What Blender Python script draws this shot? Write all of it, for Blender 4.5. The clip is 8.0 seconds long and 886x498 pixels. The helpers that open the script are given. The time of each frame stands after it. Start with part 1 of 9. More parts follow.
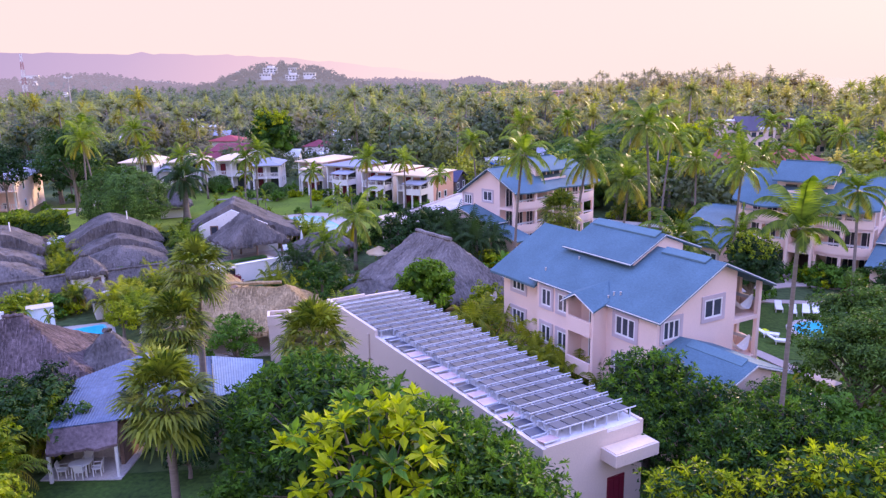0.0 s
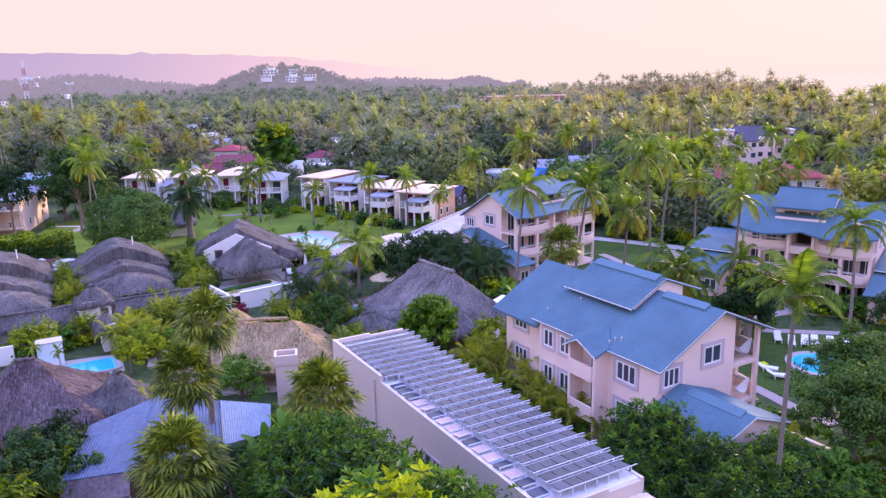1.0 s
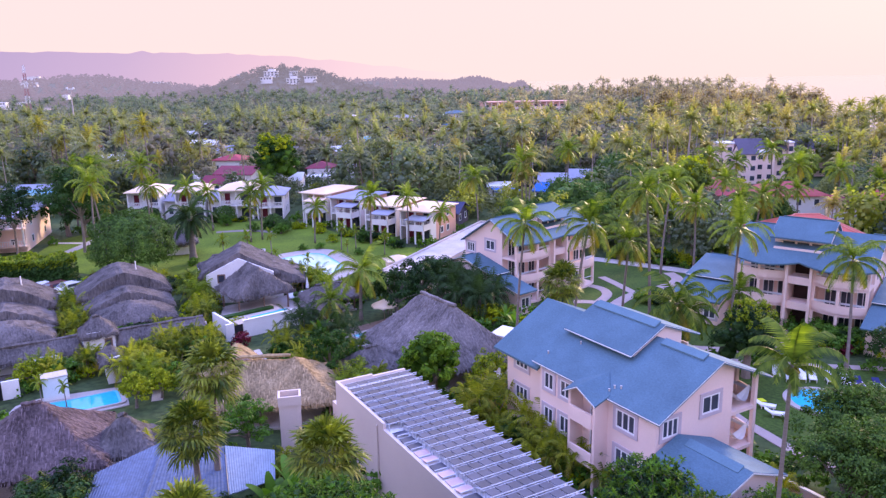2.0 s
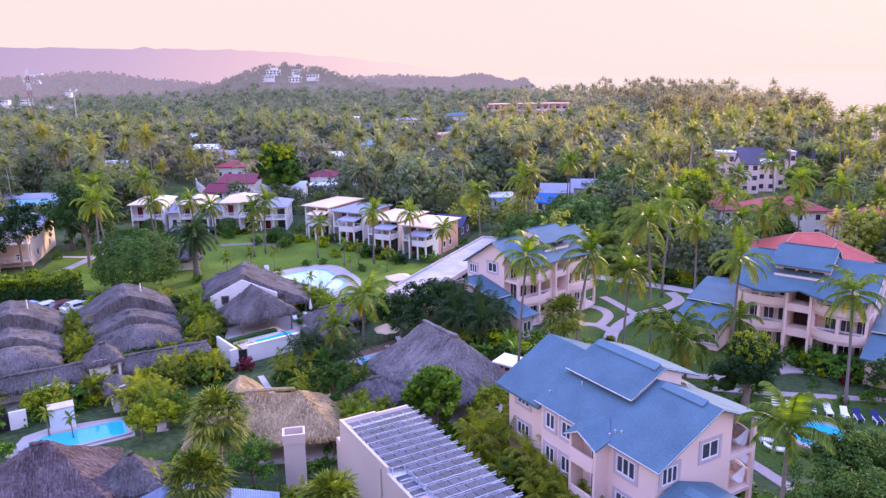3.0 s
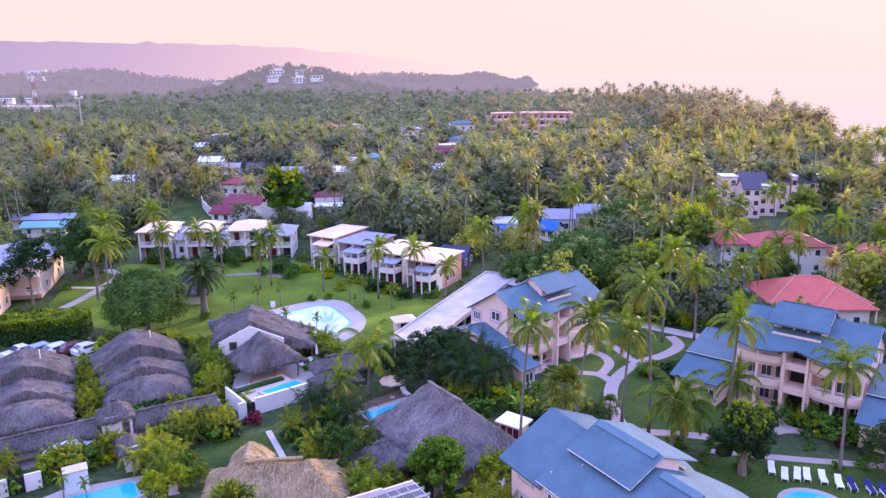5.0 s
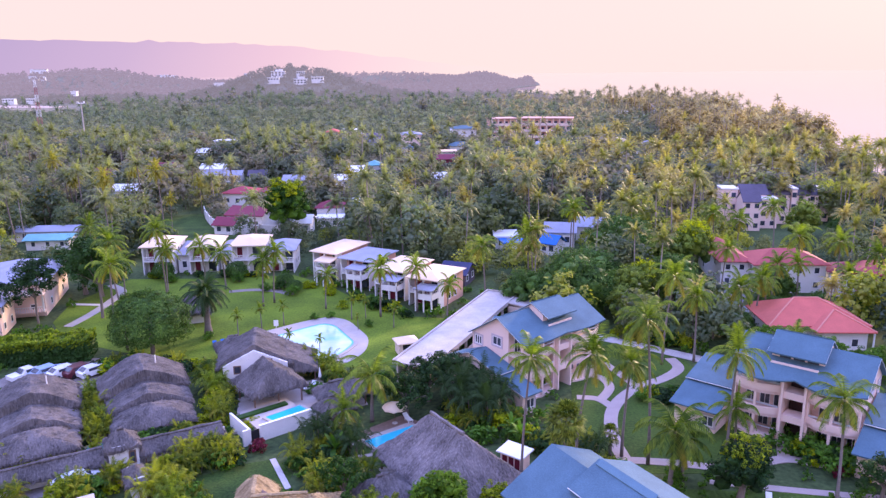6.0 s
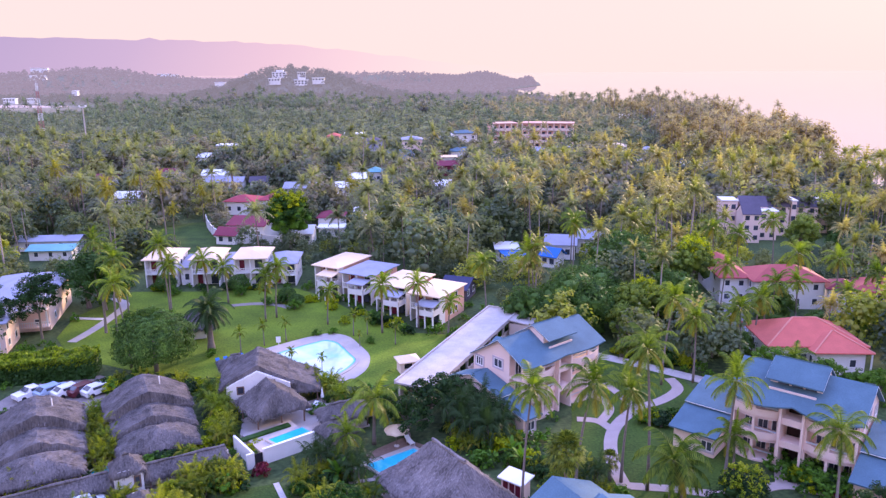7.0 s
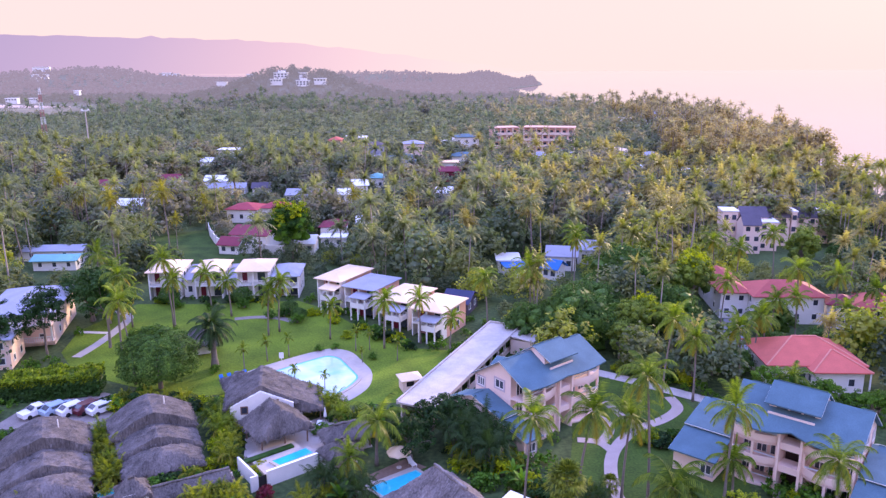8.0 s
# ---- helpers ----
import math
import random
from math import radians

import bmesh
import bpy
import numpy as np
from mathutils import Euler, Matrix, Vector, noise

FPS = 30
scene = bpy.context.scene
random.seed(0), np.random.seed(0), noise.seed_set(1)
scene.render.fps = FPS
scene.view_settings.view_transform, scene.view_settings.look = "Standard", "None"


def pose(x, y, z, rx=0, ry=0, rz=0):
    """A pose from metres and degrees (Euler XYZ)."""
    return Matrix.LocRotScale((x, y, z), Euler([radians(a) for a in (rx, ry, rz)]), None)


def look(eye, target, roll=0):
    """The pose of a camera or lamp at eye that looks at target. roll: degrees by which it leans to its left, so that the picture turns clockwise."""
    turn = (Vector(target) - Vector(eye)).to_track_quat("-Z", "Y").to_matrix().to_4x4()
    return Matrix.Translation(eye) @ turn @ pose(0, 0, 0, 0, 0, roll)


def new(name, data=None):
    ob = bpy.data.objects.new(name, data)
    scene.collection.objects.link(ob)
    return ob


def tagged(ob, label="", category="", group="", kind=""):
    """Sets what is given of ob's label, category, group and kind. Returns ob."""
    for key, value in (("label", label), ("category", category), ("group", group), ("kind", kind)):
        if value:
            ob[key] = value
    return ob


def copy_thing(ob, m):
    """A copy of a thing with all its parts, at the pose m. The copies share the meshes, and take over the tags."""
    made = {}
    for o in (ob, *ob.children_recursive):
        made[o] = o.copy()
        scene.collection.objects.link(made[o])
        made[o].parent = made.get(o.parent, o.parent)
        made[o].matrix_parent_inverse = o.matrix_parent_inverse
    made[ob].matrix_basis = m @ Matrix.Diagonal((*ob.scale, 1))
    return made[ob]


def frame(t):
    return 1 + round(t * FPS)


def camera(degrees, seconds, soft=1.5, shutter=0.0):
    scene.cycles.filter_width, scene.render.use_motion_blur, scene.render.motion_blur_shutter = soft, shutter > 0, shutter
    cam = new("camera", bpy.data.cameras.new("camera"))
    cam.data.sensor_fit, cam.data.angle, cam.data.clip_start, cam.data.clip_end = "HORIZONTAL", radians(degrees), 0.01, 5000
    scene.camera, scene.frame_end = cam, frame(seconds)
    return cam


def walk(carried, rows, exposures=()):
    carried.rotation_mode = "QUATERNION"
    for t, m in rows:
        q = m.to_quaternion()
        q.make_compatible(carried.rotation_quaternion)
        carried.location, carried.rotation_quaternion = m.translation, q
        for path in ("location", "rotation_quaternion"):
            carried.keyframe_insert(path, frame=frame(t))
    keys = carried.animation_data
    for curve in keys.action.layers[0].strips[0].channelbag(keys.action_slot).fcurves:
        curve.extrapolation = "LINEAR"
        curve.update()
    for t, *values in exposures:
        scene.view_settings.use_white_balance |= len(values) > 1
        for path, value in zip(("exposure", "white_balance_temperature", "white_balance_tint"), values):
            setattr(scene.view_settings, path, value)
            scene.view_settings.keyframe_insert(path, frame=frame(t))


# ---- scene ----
cam = camera(61.7, 8.0, soft=1.35)
PATH = [
    (0, (-0.071, 0.549, 19.488), (-0.076, 2.5, 19.047), -1.0),
    (0.5, (-0.157, 0.444, 20.909), (-0.162, 2.395, 20.467), -1.0),
    (1, (-0.212, 0.407, 22.516), (-0.219, 2.356, 22.071), -1.2),
    (1.5, (-0.283, 0.428, 24.071), (-0.288, 2.378, 23.626), -1.1),
    (3, (-0.303, 0.674, 28.769), (-0.315, 2.621, 28.311), -1.0),
    (3.5, (-0.334, 0.685, 30.366), (-0.348, 2.631, 29.905), -0.9),
    (4, (-0.401, 0.748, 32.018), (-0.415, 2.693, 31.553), -0.8),
    (4.5, (-0.447, 0.72, 33.662), (-0.463, 2.665, 33.194), -0.7),
    (6, (-0.6, 0.571, 38.788), (-0.62, 2.513, 38.314), -0.6),
    (6.5, (-0.707, 0.548, 40.342), (-0.727, 2.49, 39.865), -0.5),
    (7, (-0.804, 0.502, 41.852), (-0.824, 2.444, 41.374), -0.4),
    (7.5, (-0.893, 0.461, 43.389), (-0.913, 2.402, 42.909), -0.3),
    (8, (-0.915, 0.44, 44.889), (-0.938, 2.381, 44.406), -0.3),
]
walk(cam, [(t, look(eye, target, roll)) for t, eye, target, roll in PATH], exposures=[(0.0, 0.05, 6500, 20), (8.0, 0.05, 6500, 20)])

# ---------------------------------------------------------------- world and light
SUN_AZ, SUN_EL = 38.0, 16.0
world = bpy.data.worlds.new("dawn_sky")
scene.world = world
world.use_nodes = True
wn, wl = world.node_tree.nodes, world.node_tree.links
wn.clear()
w_out = wn.new("ShaderNodeOutputWorld")
w_sky = wn.new("ShaderNodeTexSky")
w_sky.sky_type, w_sky.sun_disc = "NISHITA", False
w_sky.sun_elevation, w_sky.sun_rotation = radians(SUN_EL), radians(SUN_AZ)
w_sky.air_density, w_sky.dust_density, w_sky.ozone_density = 1.6, 4.0, 3.0
w_co = wn.new("ShaderNodeTexCoord")
w_sep = wn.new("ShaderNodeSeparateXYZ")
w_ramp = wn.new("ShaderNodeValToRGB")
wl.new(w_co.outputs["Generated"], w_sep.inputs[0])
wl.new(w_sep.outputs["Z"], w_ramp.inputs["Fac"])
el = w_ramp.color_ramp.elements
el[0].position, el[0].color = 0.0, (1.0, 0.808, 0.750, 1)
el[1].position, el[1].color = 1.0, (1.0, 1.42, 3.7, 1)
for pos, col in ((0.13, (1.0, 0.804, 0.765, 1)), (0.32, (1.42, 1.38, 1.85, 1)), (0.6, (1.28, 1.46, 2.85, 1))):
    mid = el.new(pos)
    mid.color = col
w_b1, w_b2, w_add = wn.new("ShaderNodeBackground"), wn.new("ShaderNodeBackground"), wn.new("ShaderNodeAddShader")
wl.new(w_sky.outputs["Color"], w_b1.inputs["Color"])
wl.new(w_ramp.outputs["Color"], w_b2.inputs["Color"])
w_b1.inputs["Strength"].default_value = 0.003
w_b2.inputs["Strength"].default_value = 0.985
wl.new(w_b1.outputs[0], w_add.inputs[0])
wl.new(w_b2.outputs[0], w_add.inputs[1])
wl.new(w_add.outputs[0], w_out.inputs["Surface"])

sun_data = bpy.data.lights.new("sun", "SUN")
sun_data.energy, sun_data.angle, sun_data.color = 5.0, radians(6), (1.0, 0.76, 0.50)
sun = new("sun", sun_data)
_sd = Vector((math.sin(radians(SUN_AZ)) * math.cos(radians(SUN_EL)), math.cos(radians(SUN_AZ)) * math.cos(radians(SUN_EL)), math.sin(radians(SUN_EL))))
sun.matrix_world = look(_sd * 300, (0, 0, 0))


# ---------------------------------------------------------------- materials
def mat(name, col, rough=0.8, metal=0.0, var=0.2, scale=0.6, fine=8.0, bump=0.15, col2=None, obj=0.0, isl=0.0, leaf=0.0, thru=0.5, spec=0.3, stretch=(1, 1, 1)):
    m = bpy.data.materials.new(name)
    m.use_nodes = True
    n, l = m.node_tree.nodes, m.node_tree.links
    bsdf, out = n["Principled BSDF"], n["Material Output"]
    bsdf.inputs["Roughness"].default_value = rough
    bsdf.inputs["Metallic"].default_value = metal
    bsdf.inputs["Specular IOR Level"].default_value = spec
    co = n.new("ShaderNodeTexCoord")
    mp = n.new("ShaderNodeMapping")
    mp.inputs["Scale"].default_value = stretch
    l.new(co.outputs["Object"], mp.inputs["Vector"])
    big, small = n.new("ShaderNodeTexNoise"), n.new("ShaderNodeTexNoise")
    big.inputs["Scale"].default_value, small.inputs["Scale"].default_value = scale, fine
    big.inputs["Detail"].default_value, small.inputs["Detail"].default_value = 4.0, 3.0
    for t in (big, small):
        l.new(mp.outputs[0], t.inputs["Vector"])
    total = n.new("ShaderNodeMath")
    total.operation = "ADD"
    l.new(big.outputs["Fac"], total.inputs[0])
    l.new(small.outputs["Fac"], total.inputs[1])
    last = total
    for amount, node, socket in ((obj, "ShaderNodeObjectInfo", "Random"), (isl, "ShaderNodeNewGeometry", "Random Per Island")):
        if amount:
            r = n.new(node)
            k = n.new("ShaderNodeMath")
            k.operation = "MULTIPLY_ADD"
            l.new(r.outputs[socket], k.inputs[0])
            k.inputs[1].default_value = 2 * amount
            a = n.new("ShaderNodeMath")
            a.operation = "ADD"
            k.inputs[2].default_value = -amount
            l.new(last.outputs[0], a.inputs[0])
            l.new(k.outputs[0], a.inputs[1])
            last = a
    rng = n.new("ShaderNodeMapRange")
    rng.inputs["From Min"].default_value, rng.inputs["From Max"].default_value = 0.62, 1.38
    l.new(last.outputs[0], rng.inputs["Value"])
    mix = n.new("ShaderNodeMix")
    mix.data_type = "RGBA"
    c1 = [c * (1 - var) for c in col]
    c2 = [min(1, c * (1 + var)) for c in (col2 or col)]
    mix.inputs["A"].default_value, mix.inputs["B"].default_value = (*c1, 1), (*c2, 1)
    l.new(rng.outputs["Result"], mix.inputs["Factor"])
    l.new(mix.outputs["Result"], bsdf.inputs["Base Color"])
    if bump:
        b = n.new("ShaderNodeBump")
        b.inputs["Strength"].default_value = bump
        b.inputs["Distance"].default_value = 0.06
        l.new(small.outputs["Fac"], b.inputs["Height"])
        l.new(b.outputs[0], bsdf.inputs["Normal"])
    if leaf:
        tr, ms = n.new("ShaderNodeBsdfTranslucent"), n.new("ShaderNodeMixShader")
        gain = n.new("ShaderNodeMix")
        gain.data_type, gain.blend_type = "RGBA", "MULTIPLY"
        gain.inputs["Factor"].default_value = 1.0
        gain.inputs["B"].default_value = (1.2, 1.4, thru, 1)
        l.new(mix.outputs["Result"], gain.inputs["A"])
        l.new(gain.outputs["Result"], tr.inputs["Color"])
        ms.inputs["Fac"].default_value = leaf
        l.new(bsdf.outputs[0], ms.inputs[1])
        l.new(tr.outputs[0], ms.inputs[2])
        l.new(ms.outputs[0], out.inputs["Surface"])
    return m


def glow(name, col, strength=1.0):
    m = bpy.data.materials.new(name)
    m.use_nodes = True
    b = m.node_tree.nodes["Principled BSDF"]
    b.inputs["Base Color"].default_value = (0, 0, 0, 1)
    b.inputs["Roughness"].default_value, b.inputs["Specular IOR Level"].default_value = 1.0, 0.0
    b.inputs["Emission Color"].default_value = (*col, 1)
    b.inputs["Emission Strength"].default_value = strength
    return m


BLUE_SHINGLE = mat("blue_shingle", (0.092, 0.165, 0.212), 0.8, var=0.22, scale=0.5, fine=9, bump=0.35, spec=0.2)
BLUE_CAP = mat("blue_ridge_cap", (0.112, 0.20, 0.25), 0.75, var=0.12, scale=1, fine=9)
PINK = mat("pink_stucco", (0.86, 0.655, 0.585), 0.85, var=0.06, scale=0.35, fine=14, bump=0.12)
PINK_DEEP = mat("salmon_stucco", (0.72, 0.42, 0.34), 0.85, var=0.07, scale=0.4, fine=14, bump=0.12)
TRIM = mat("lilac_grey_trim", (0.55, 0.46, 0.50), 0.8, var=0.06, scale=1, fine=12, bump=0.08)
WHITE = mat("white_paint", (0.80, 0.79, 0.80), 0.7, var=0.05, scale=0.5, fine=10, bump=0.08)
WHITE_WALL = mat("whitewashed_wall", (0.78, 0.76, 0.76), 0.9, var=0.08, scale=0.6, fine=10, bump=0.2)
CREAM_ROOF = mat("cream_roof", (0.80, 0.61, 0.44), 0.85, var=0.07, scale=0.5, fine=8, bump=0.1)
GREY_ROOF = mat("pale_grey_roof", (0.33, 0.34, 0.42), 0.8, var=0.14, scale=0.4, fine=7, bump=0.15)
STUCCO = mat("beige_stucco", (0.68, 0.56, 0.50), 0.9, var=0.07, scale=0.3, fine=12, bump=0.12)
CONCRETE = mat("weathered_concrete", (0.50, 0.45, 0.43), 0.92, var=0.28, scale=0.5, fine=9, bump=0.2)
DECK = mat("pinkish_paving", (0.43, 0.375, 0.345), 0.9, var=0.12, scale=0.8, fine=10, bump=0.15)
PATH_M = mat("sandy_path", (0.42, 0.33, 0.30), 0.92, var=0.12, scale=0.8, fine=10, bump=0.15)
THATCH = mat("grey_palm_thatch", (0.089, 0.081, 0.079), 0.95, var=0.45, scale=0.6, fine=6, bump=0.8, col2=(0.138, 0.121, 0.119), isl=0.20, stretch=(1, 1, 0.35))
THATCH_PALE = mat("golden_straw_thatch", (0.289, 0.207, 0.108), 0.95, var=0.4, scale=0.7, fine=6, bump=0.8, col2=(0.390, 0.281, 0.152), isl=0.2, stretch=(1, 1, 0.35))
THATCH_HALL = mat("grey_brown_hall_thatch", (0.150, 0.132, 0.132), 0.95, var=0.4, scale=0.6, fine=6, bump=0.8, col2=(0.235, 0.205, 0.202), isl=0.2, stretch=(1, 1, 0.35))
THATCH_RED = mat("reddish_brown_thatch", (0.095, 0.068, 0.070), 0.95, var=0.45, scale=0.7, fine=6, bump=0.8, col2=(0.15, 0.11, 0.115), isl=0.3, stretch=(1, 1, 0.35))
RED_TILE = mat("red_clay_tile", (0.55, 0.13, 0.10), 0.8, var=0.15, scale=0.6, fine=8, bump=0.3, isl=0.15)
DARK_RED = mat("maroon_roof", (0.22, 0.035, 0.06), 0.7, var=0.15, scale=0.6, fine=8, bump=0.2)
SLATE = mat("dark_slate_roof", (0.10, 0.085, 0.12), 0.75, var=0.2, scale=0.5, fine=8, bump=0.25)
GLASS = mat("dark_window_glass", (0.055, 0.065, 0.09), 0.08, var=0.3, scale=0.7, fine=2, bump=0.0, obj=0.3, spec=0.7)
DARK_BACKING = mat("dark_recess_backing", (0.05, 0.025, 0.025), 0.6, var=0.25, scale=2, fine=14, bump=0.1)
MAROON = mat("maroon_door", (0.16, 0.015, 0.035), 0.5, var=0.12, scale=2, fine=14, bump=0.05)
WOOD = mat("weathered_wood", (0.20, 0.13, 0.10), 0.85, var=0.3, scale=2, fine=14, bump=0.2)
METAL_ROOF = mat("galvanised_sheet", (0.102, 0.142, 0.234), 0.55, metal=0.2, var=0.3, scale=0.5, fine=4, bump=0.06)
METAL_PALE = mat("pale_galvanised_sheet", (0.235, 0.295, 0.385), 0.5, metal=0.2, var=0.2, scale=0.7, fine=5, bump=0.06)
PANEL = mat("solar_glass", (0.050, 0.056, 0.085), 0.28, var=0.35, scale=0.6, fine=2, bump=0.0, obj=0.35, spec=0.5)
# the pink sky reflected in some panels is painted as their colour
PANEL_SKY = mat("sky_pink_solar_glass", (0.62, 0.42, 0.40), 0.4, var=0.2, scale=0.6, fine=2, bump=0.0, obj=0.2, spec=0.4)
ALU = mat("white_aluminium", (0.60, 0.62, 0.68), 0.45, metal=0.2, var=0.05, scale=2, fine=9, bump=0.02)
WATER = mat("pool_water", (0.02, 0.47, 0.60), 0.06, var=0.12, scale=0.5, fine=3, bump=0.03, spec=0.25)
# pale patches in this water paint the sky's reflection
WATER_SKY = mat("sky_pale_pool_water", (0.20, 0.58, 0.62), 0.05, var=0.0, scale=0.13, fine=0.35, bump=0.0, col2=(0.68, 0.70, 0.68), spec=0.5)
SLATE_PAVE = mat("grey_paving", (0.24, 0.23, 0.26), 0.9, var=0.15, scale=0.6, fine=8, bump=0.15)
# haze over the far meadow is mixed into its green
MEADOW = mat("hazy_meadow", (0.155, 0.150, 0.105), 0.95, var=0.35, scale=0.012, fine=0.08, bump=0.2, col2=(0.235, 0.205, 0.145))
SANDY = mat("sandy_gravel", (0.24, 0.205, 0.19), 0.95, var=0.25, scale=0.6, fine=7, bump=0.3)
POOL_TILE = mat("turquoise_pool_tile", (0.10, 0.52, 0.60), 0.4, var=0.1, scale=1, fine=9, bump=0.05)
# peach base colour fills in for sky mirrored in the sea
SEA = mat("sky_tinted_sea", (0.52, 0.36, 0.29), 0.03, var=0.05, scale=0.02, fine=0.2, bump=0.0, spec=0.8)
SAND = mat("pale_beach_sand", (0.55, 0.42, 0.36), 0.95, var=0.1, scale=0.1, fine=2, bump=0.1)
LAWN = mat("mown_lawn", (0.072, 0.140, 0.008), 0.95, var=0.45, scale=0.15, fine=3.5, bump=0.6, col2=(0.125, 0.190, 0.012))
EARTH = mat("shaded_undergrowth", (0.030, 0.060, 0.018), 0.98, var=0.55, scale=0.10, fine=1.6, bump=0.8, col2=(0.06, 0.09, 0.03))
PALM_LEAF = mat("coconut_frond", (0.075, 0.150, 0.020), 0.45, var=0.35, scale=0.3, fine=2, bump=0, col2=(0.20, 0.255, 0.028), obj=0.14, isl=0.25, leaf=0.4, spec=0.16)
CANE_LEAF = mat("cane_frond", (0.068, 0.130, 0.016), 0.55, var=0.35, scale=0.3, fine=2, bump=0, col2=(0.262, 0.274, 0.022), obj=0.35, isl=0.2, leaf=0.35, spec=0.16)
PALM_YELLOW = mat("yellowed_frond", (0.27, 0.235, 0.030), 0.6, var=0.3, scale=0.5, fine=3, bump=0, isl=0.2, leaf=0.35, spec=0.16)
PALM_DARK = mat("date_frond", (0.038, 0.075, 0.022), 0.55, var=0.35, scale=0.3, fine=2, bump=0, obj=0.2, isl=0.15, leaf=0.25, spec=0.16)
FAN_LEAF = mat("fan_frond", (0.058, 0.112, 0.020), 0.45, var=0.4, scale=0.4, fine=2, bump=0, col2=(0.223, 0.248, 0.030), obj=0.2, isl=0.3, leaf=0.3, spec=0.16)
DEAD_FROND = mat("dead_frond", (0.17, 0.11, 0.065), 0.9, var=0.35, scale=1, fine=5, bump=0, isl=0.2)
LEAF = mat("broad_leaf", (0.030, 0.100, 0.014), 0.5, var=0.4, scale=0.25, fine=1.5, bump=0, col2=(0.085, 0.185, 0.018), obj=0.35, isl=0.28, leaf=0.3, spec=0.16)
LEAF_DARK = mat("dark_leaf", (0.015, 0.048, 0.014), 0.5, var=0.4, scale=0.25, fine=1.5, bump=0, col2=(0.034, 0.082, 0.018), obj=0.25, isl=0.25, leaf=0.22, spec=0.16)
HEDGE_LEAF = mat("hedge_leaf", (0.074, 0.155, 0.011), 0.5, var=0.35, scale=0.5, fine=2, bump=0, col2=(0.210, 0.270, 0.013), isl=0.32, leaf=0.35, spec=0.16)
SIDE_LEAF = mat("fine_dark_leaf", (0.029, 0.078, 0.017), 0.55, var=0.4, scale=0.4, fine=1.5, bump=0, col2=(0.087, 0.159, 0.024), isl=0.3, leaf=0.25, spec=0.16)
LEAF_YELLOW = mat("yellow_green_leaf", (0.075, 0.165, 0.010), 0.5, var=0.35, scale=0.3, fine=1.5, bump=0, col2=(0.27, 0.31, 0.012), obj=0.2, isl=0.32, leaf=0.35, spec=0.16)
LEAF_RED = mat("crimson_leaf", (0.14, 0.012, 0.03), 0.55, var=0.4, scale=0.3, fine=2, bump=0, isl=0.25, leaf=0.2, spec=0.16)
BARK = mat("grey_bark", (0.22, 0.18, 0.16), 0.9, var=0.3, scale=1.5, fine=9, bump=0.4, stretch=(1, 1, 0.4))
PALM_BARK = mat("palm_bark", (0.21, 0.175, 0.16), 0.9, var=0.25, scale=1.0, fine=5, bump=0.5, stretch=(0.3, 0.3, 3))
PALE_BARK = mat("pale_palm_bark", (0.36, 0.31, 0.29), 0.9, var=0.2, scale=1.0, fine=5, bump=0)
WOODS = mat("woodland_leaf", (0.085, 0.128, 0.063), 0.6, var=0.42, scale=0.07, fine=0.24, bump=0, col2=(0.234, 0.249, 0.103), isl=0.13, leaf=0.5, thru=0.7, spec=0.45)
# leaf copies for deeper woods: haze painted in as paler, greyer colour
WOODS2_DARK = mat("hazed_dark_leaf", (0.104, 0.132, 0.105), 0.7, var=0.35, scale=0.07, fine=0.24, bump=0, col2=(0.176, 0.196, 0.138), isl=0.13, leaf=0.5, thru=0.85, spec=0.45)
WOODS2 = mat("hazed_leaf", (0.172, 0.177, 0.140), 0.7, var=0.38, scale=0.07, fine=0.24, bump=0, col2=(0.322, 0.274, 0.198), isl=0.13, leaf=0.5, thru=0.85, spec=0.45)
WOODS2_LIME = mat("hazed_sunny_leaf", (0.264, 0.275, 0.125), 0.7, var=0.3, scale=0.07, fine=0.24, bump=0, col2=(0.385, 0.360, 0.150), isl=0.13, leaf=0.5, thru=0.7, spec=0.45)
WOODS_DARK = mat("dark_woodland_leaf", (0.067, 0.109, 0.063), 0.6, var=0.42, scale=0.07, fine=0.24, bump=0, col2=(0.135, 0.171, 0.095), isl=0.13, leaf=0.45, thru=0.8, spec=0.45)
WOODS_LIME = mat("sunny_woodland_leaf", (0.180, 0.233, 0.048), 0.6, var=0.35, scale=0.07, fine=0.24, bump=0, col2=(0.372, 0.371, 0.059), isl=0.13, leaf=0.5, spec=0.45)
WOODS_PALM = mat("woodland_frond", (0.136, 0.176, 0.107), 0.5, var=0.4, scale=0.07, fine=0.24, bump=0, col2=(0.279, 0.275, 0.132), isl=0.13, leaf=0.5, thru=0.6, spec=0.45)
# palms on the sun's side: backlit glow painted as yellower fronds
GLOW_PALM = mat("sun_glow_frond", (0.204, 0.211, 0.100), 0.5, var=0.4, scale=0.07, fine=0.24, bump=0, col2=(0.415, 0.325, 0.124), isl=0.13, leaf=0.5, thru=0.6, spec=0.45)
TALL_PALM = mat("tall_palm_frond", (0.160, 0.200, 0.071), 0.5, var=0.4, scale=0.07, fine=0.24, bump=0, col2=(0.361, 0.321, 0.090), isl=0.13, leaf=0.5, spec=0.45)
# darker copy of the lawn: tree shade painted into the grass colour
SHADED_LAWN = mat("shaded_lawn", (0.031, 0.072, 0.009), 0.95, var=0.45, scale=0.2, fine=3.5, bump=0.6, col2=(0.058, 0.102, 0.013))
# darker grass for the courtyard, shed, pool-side and meadow lawns
COURT_GRASS = mat("dark_court_grass", (0.022, 0.054, 0.009), 0.95, var=0.45, scale=0.3, fine=4, bump=0.7, col2=(0.046, 0.086, 0.013))
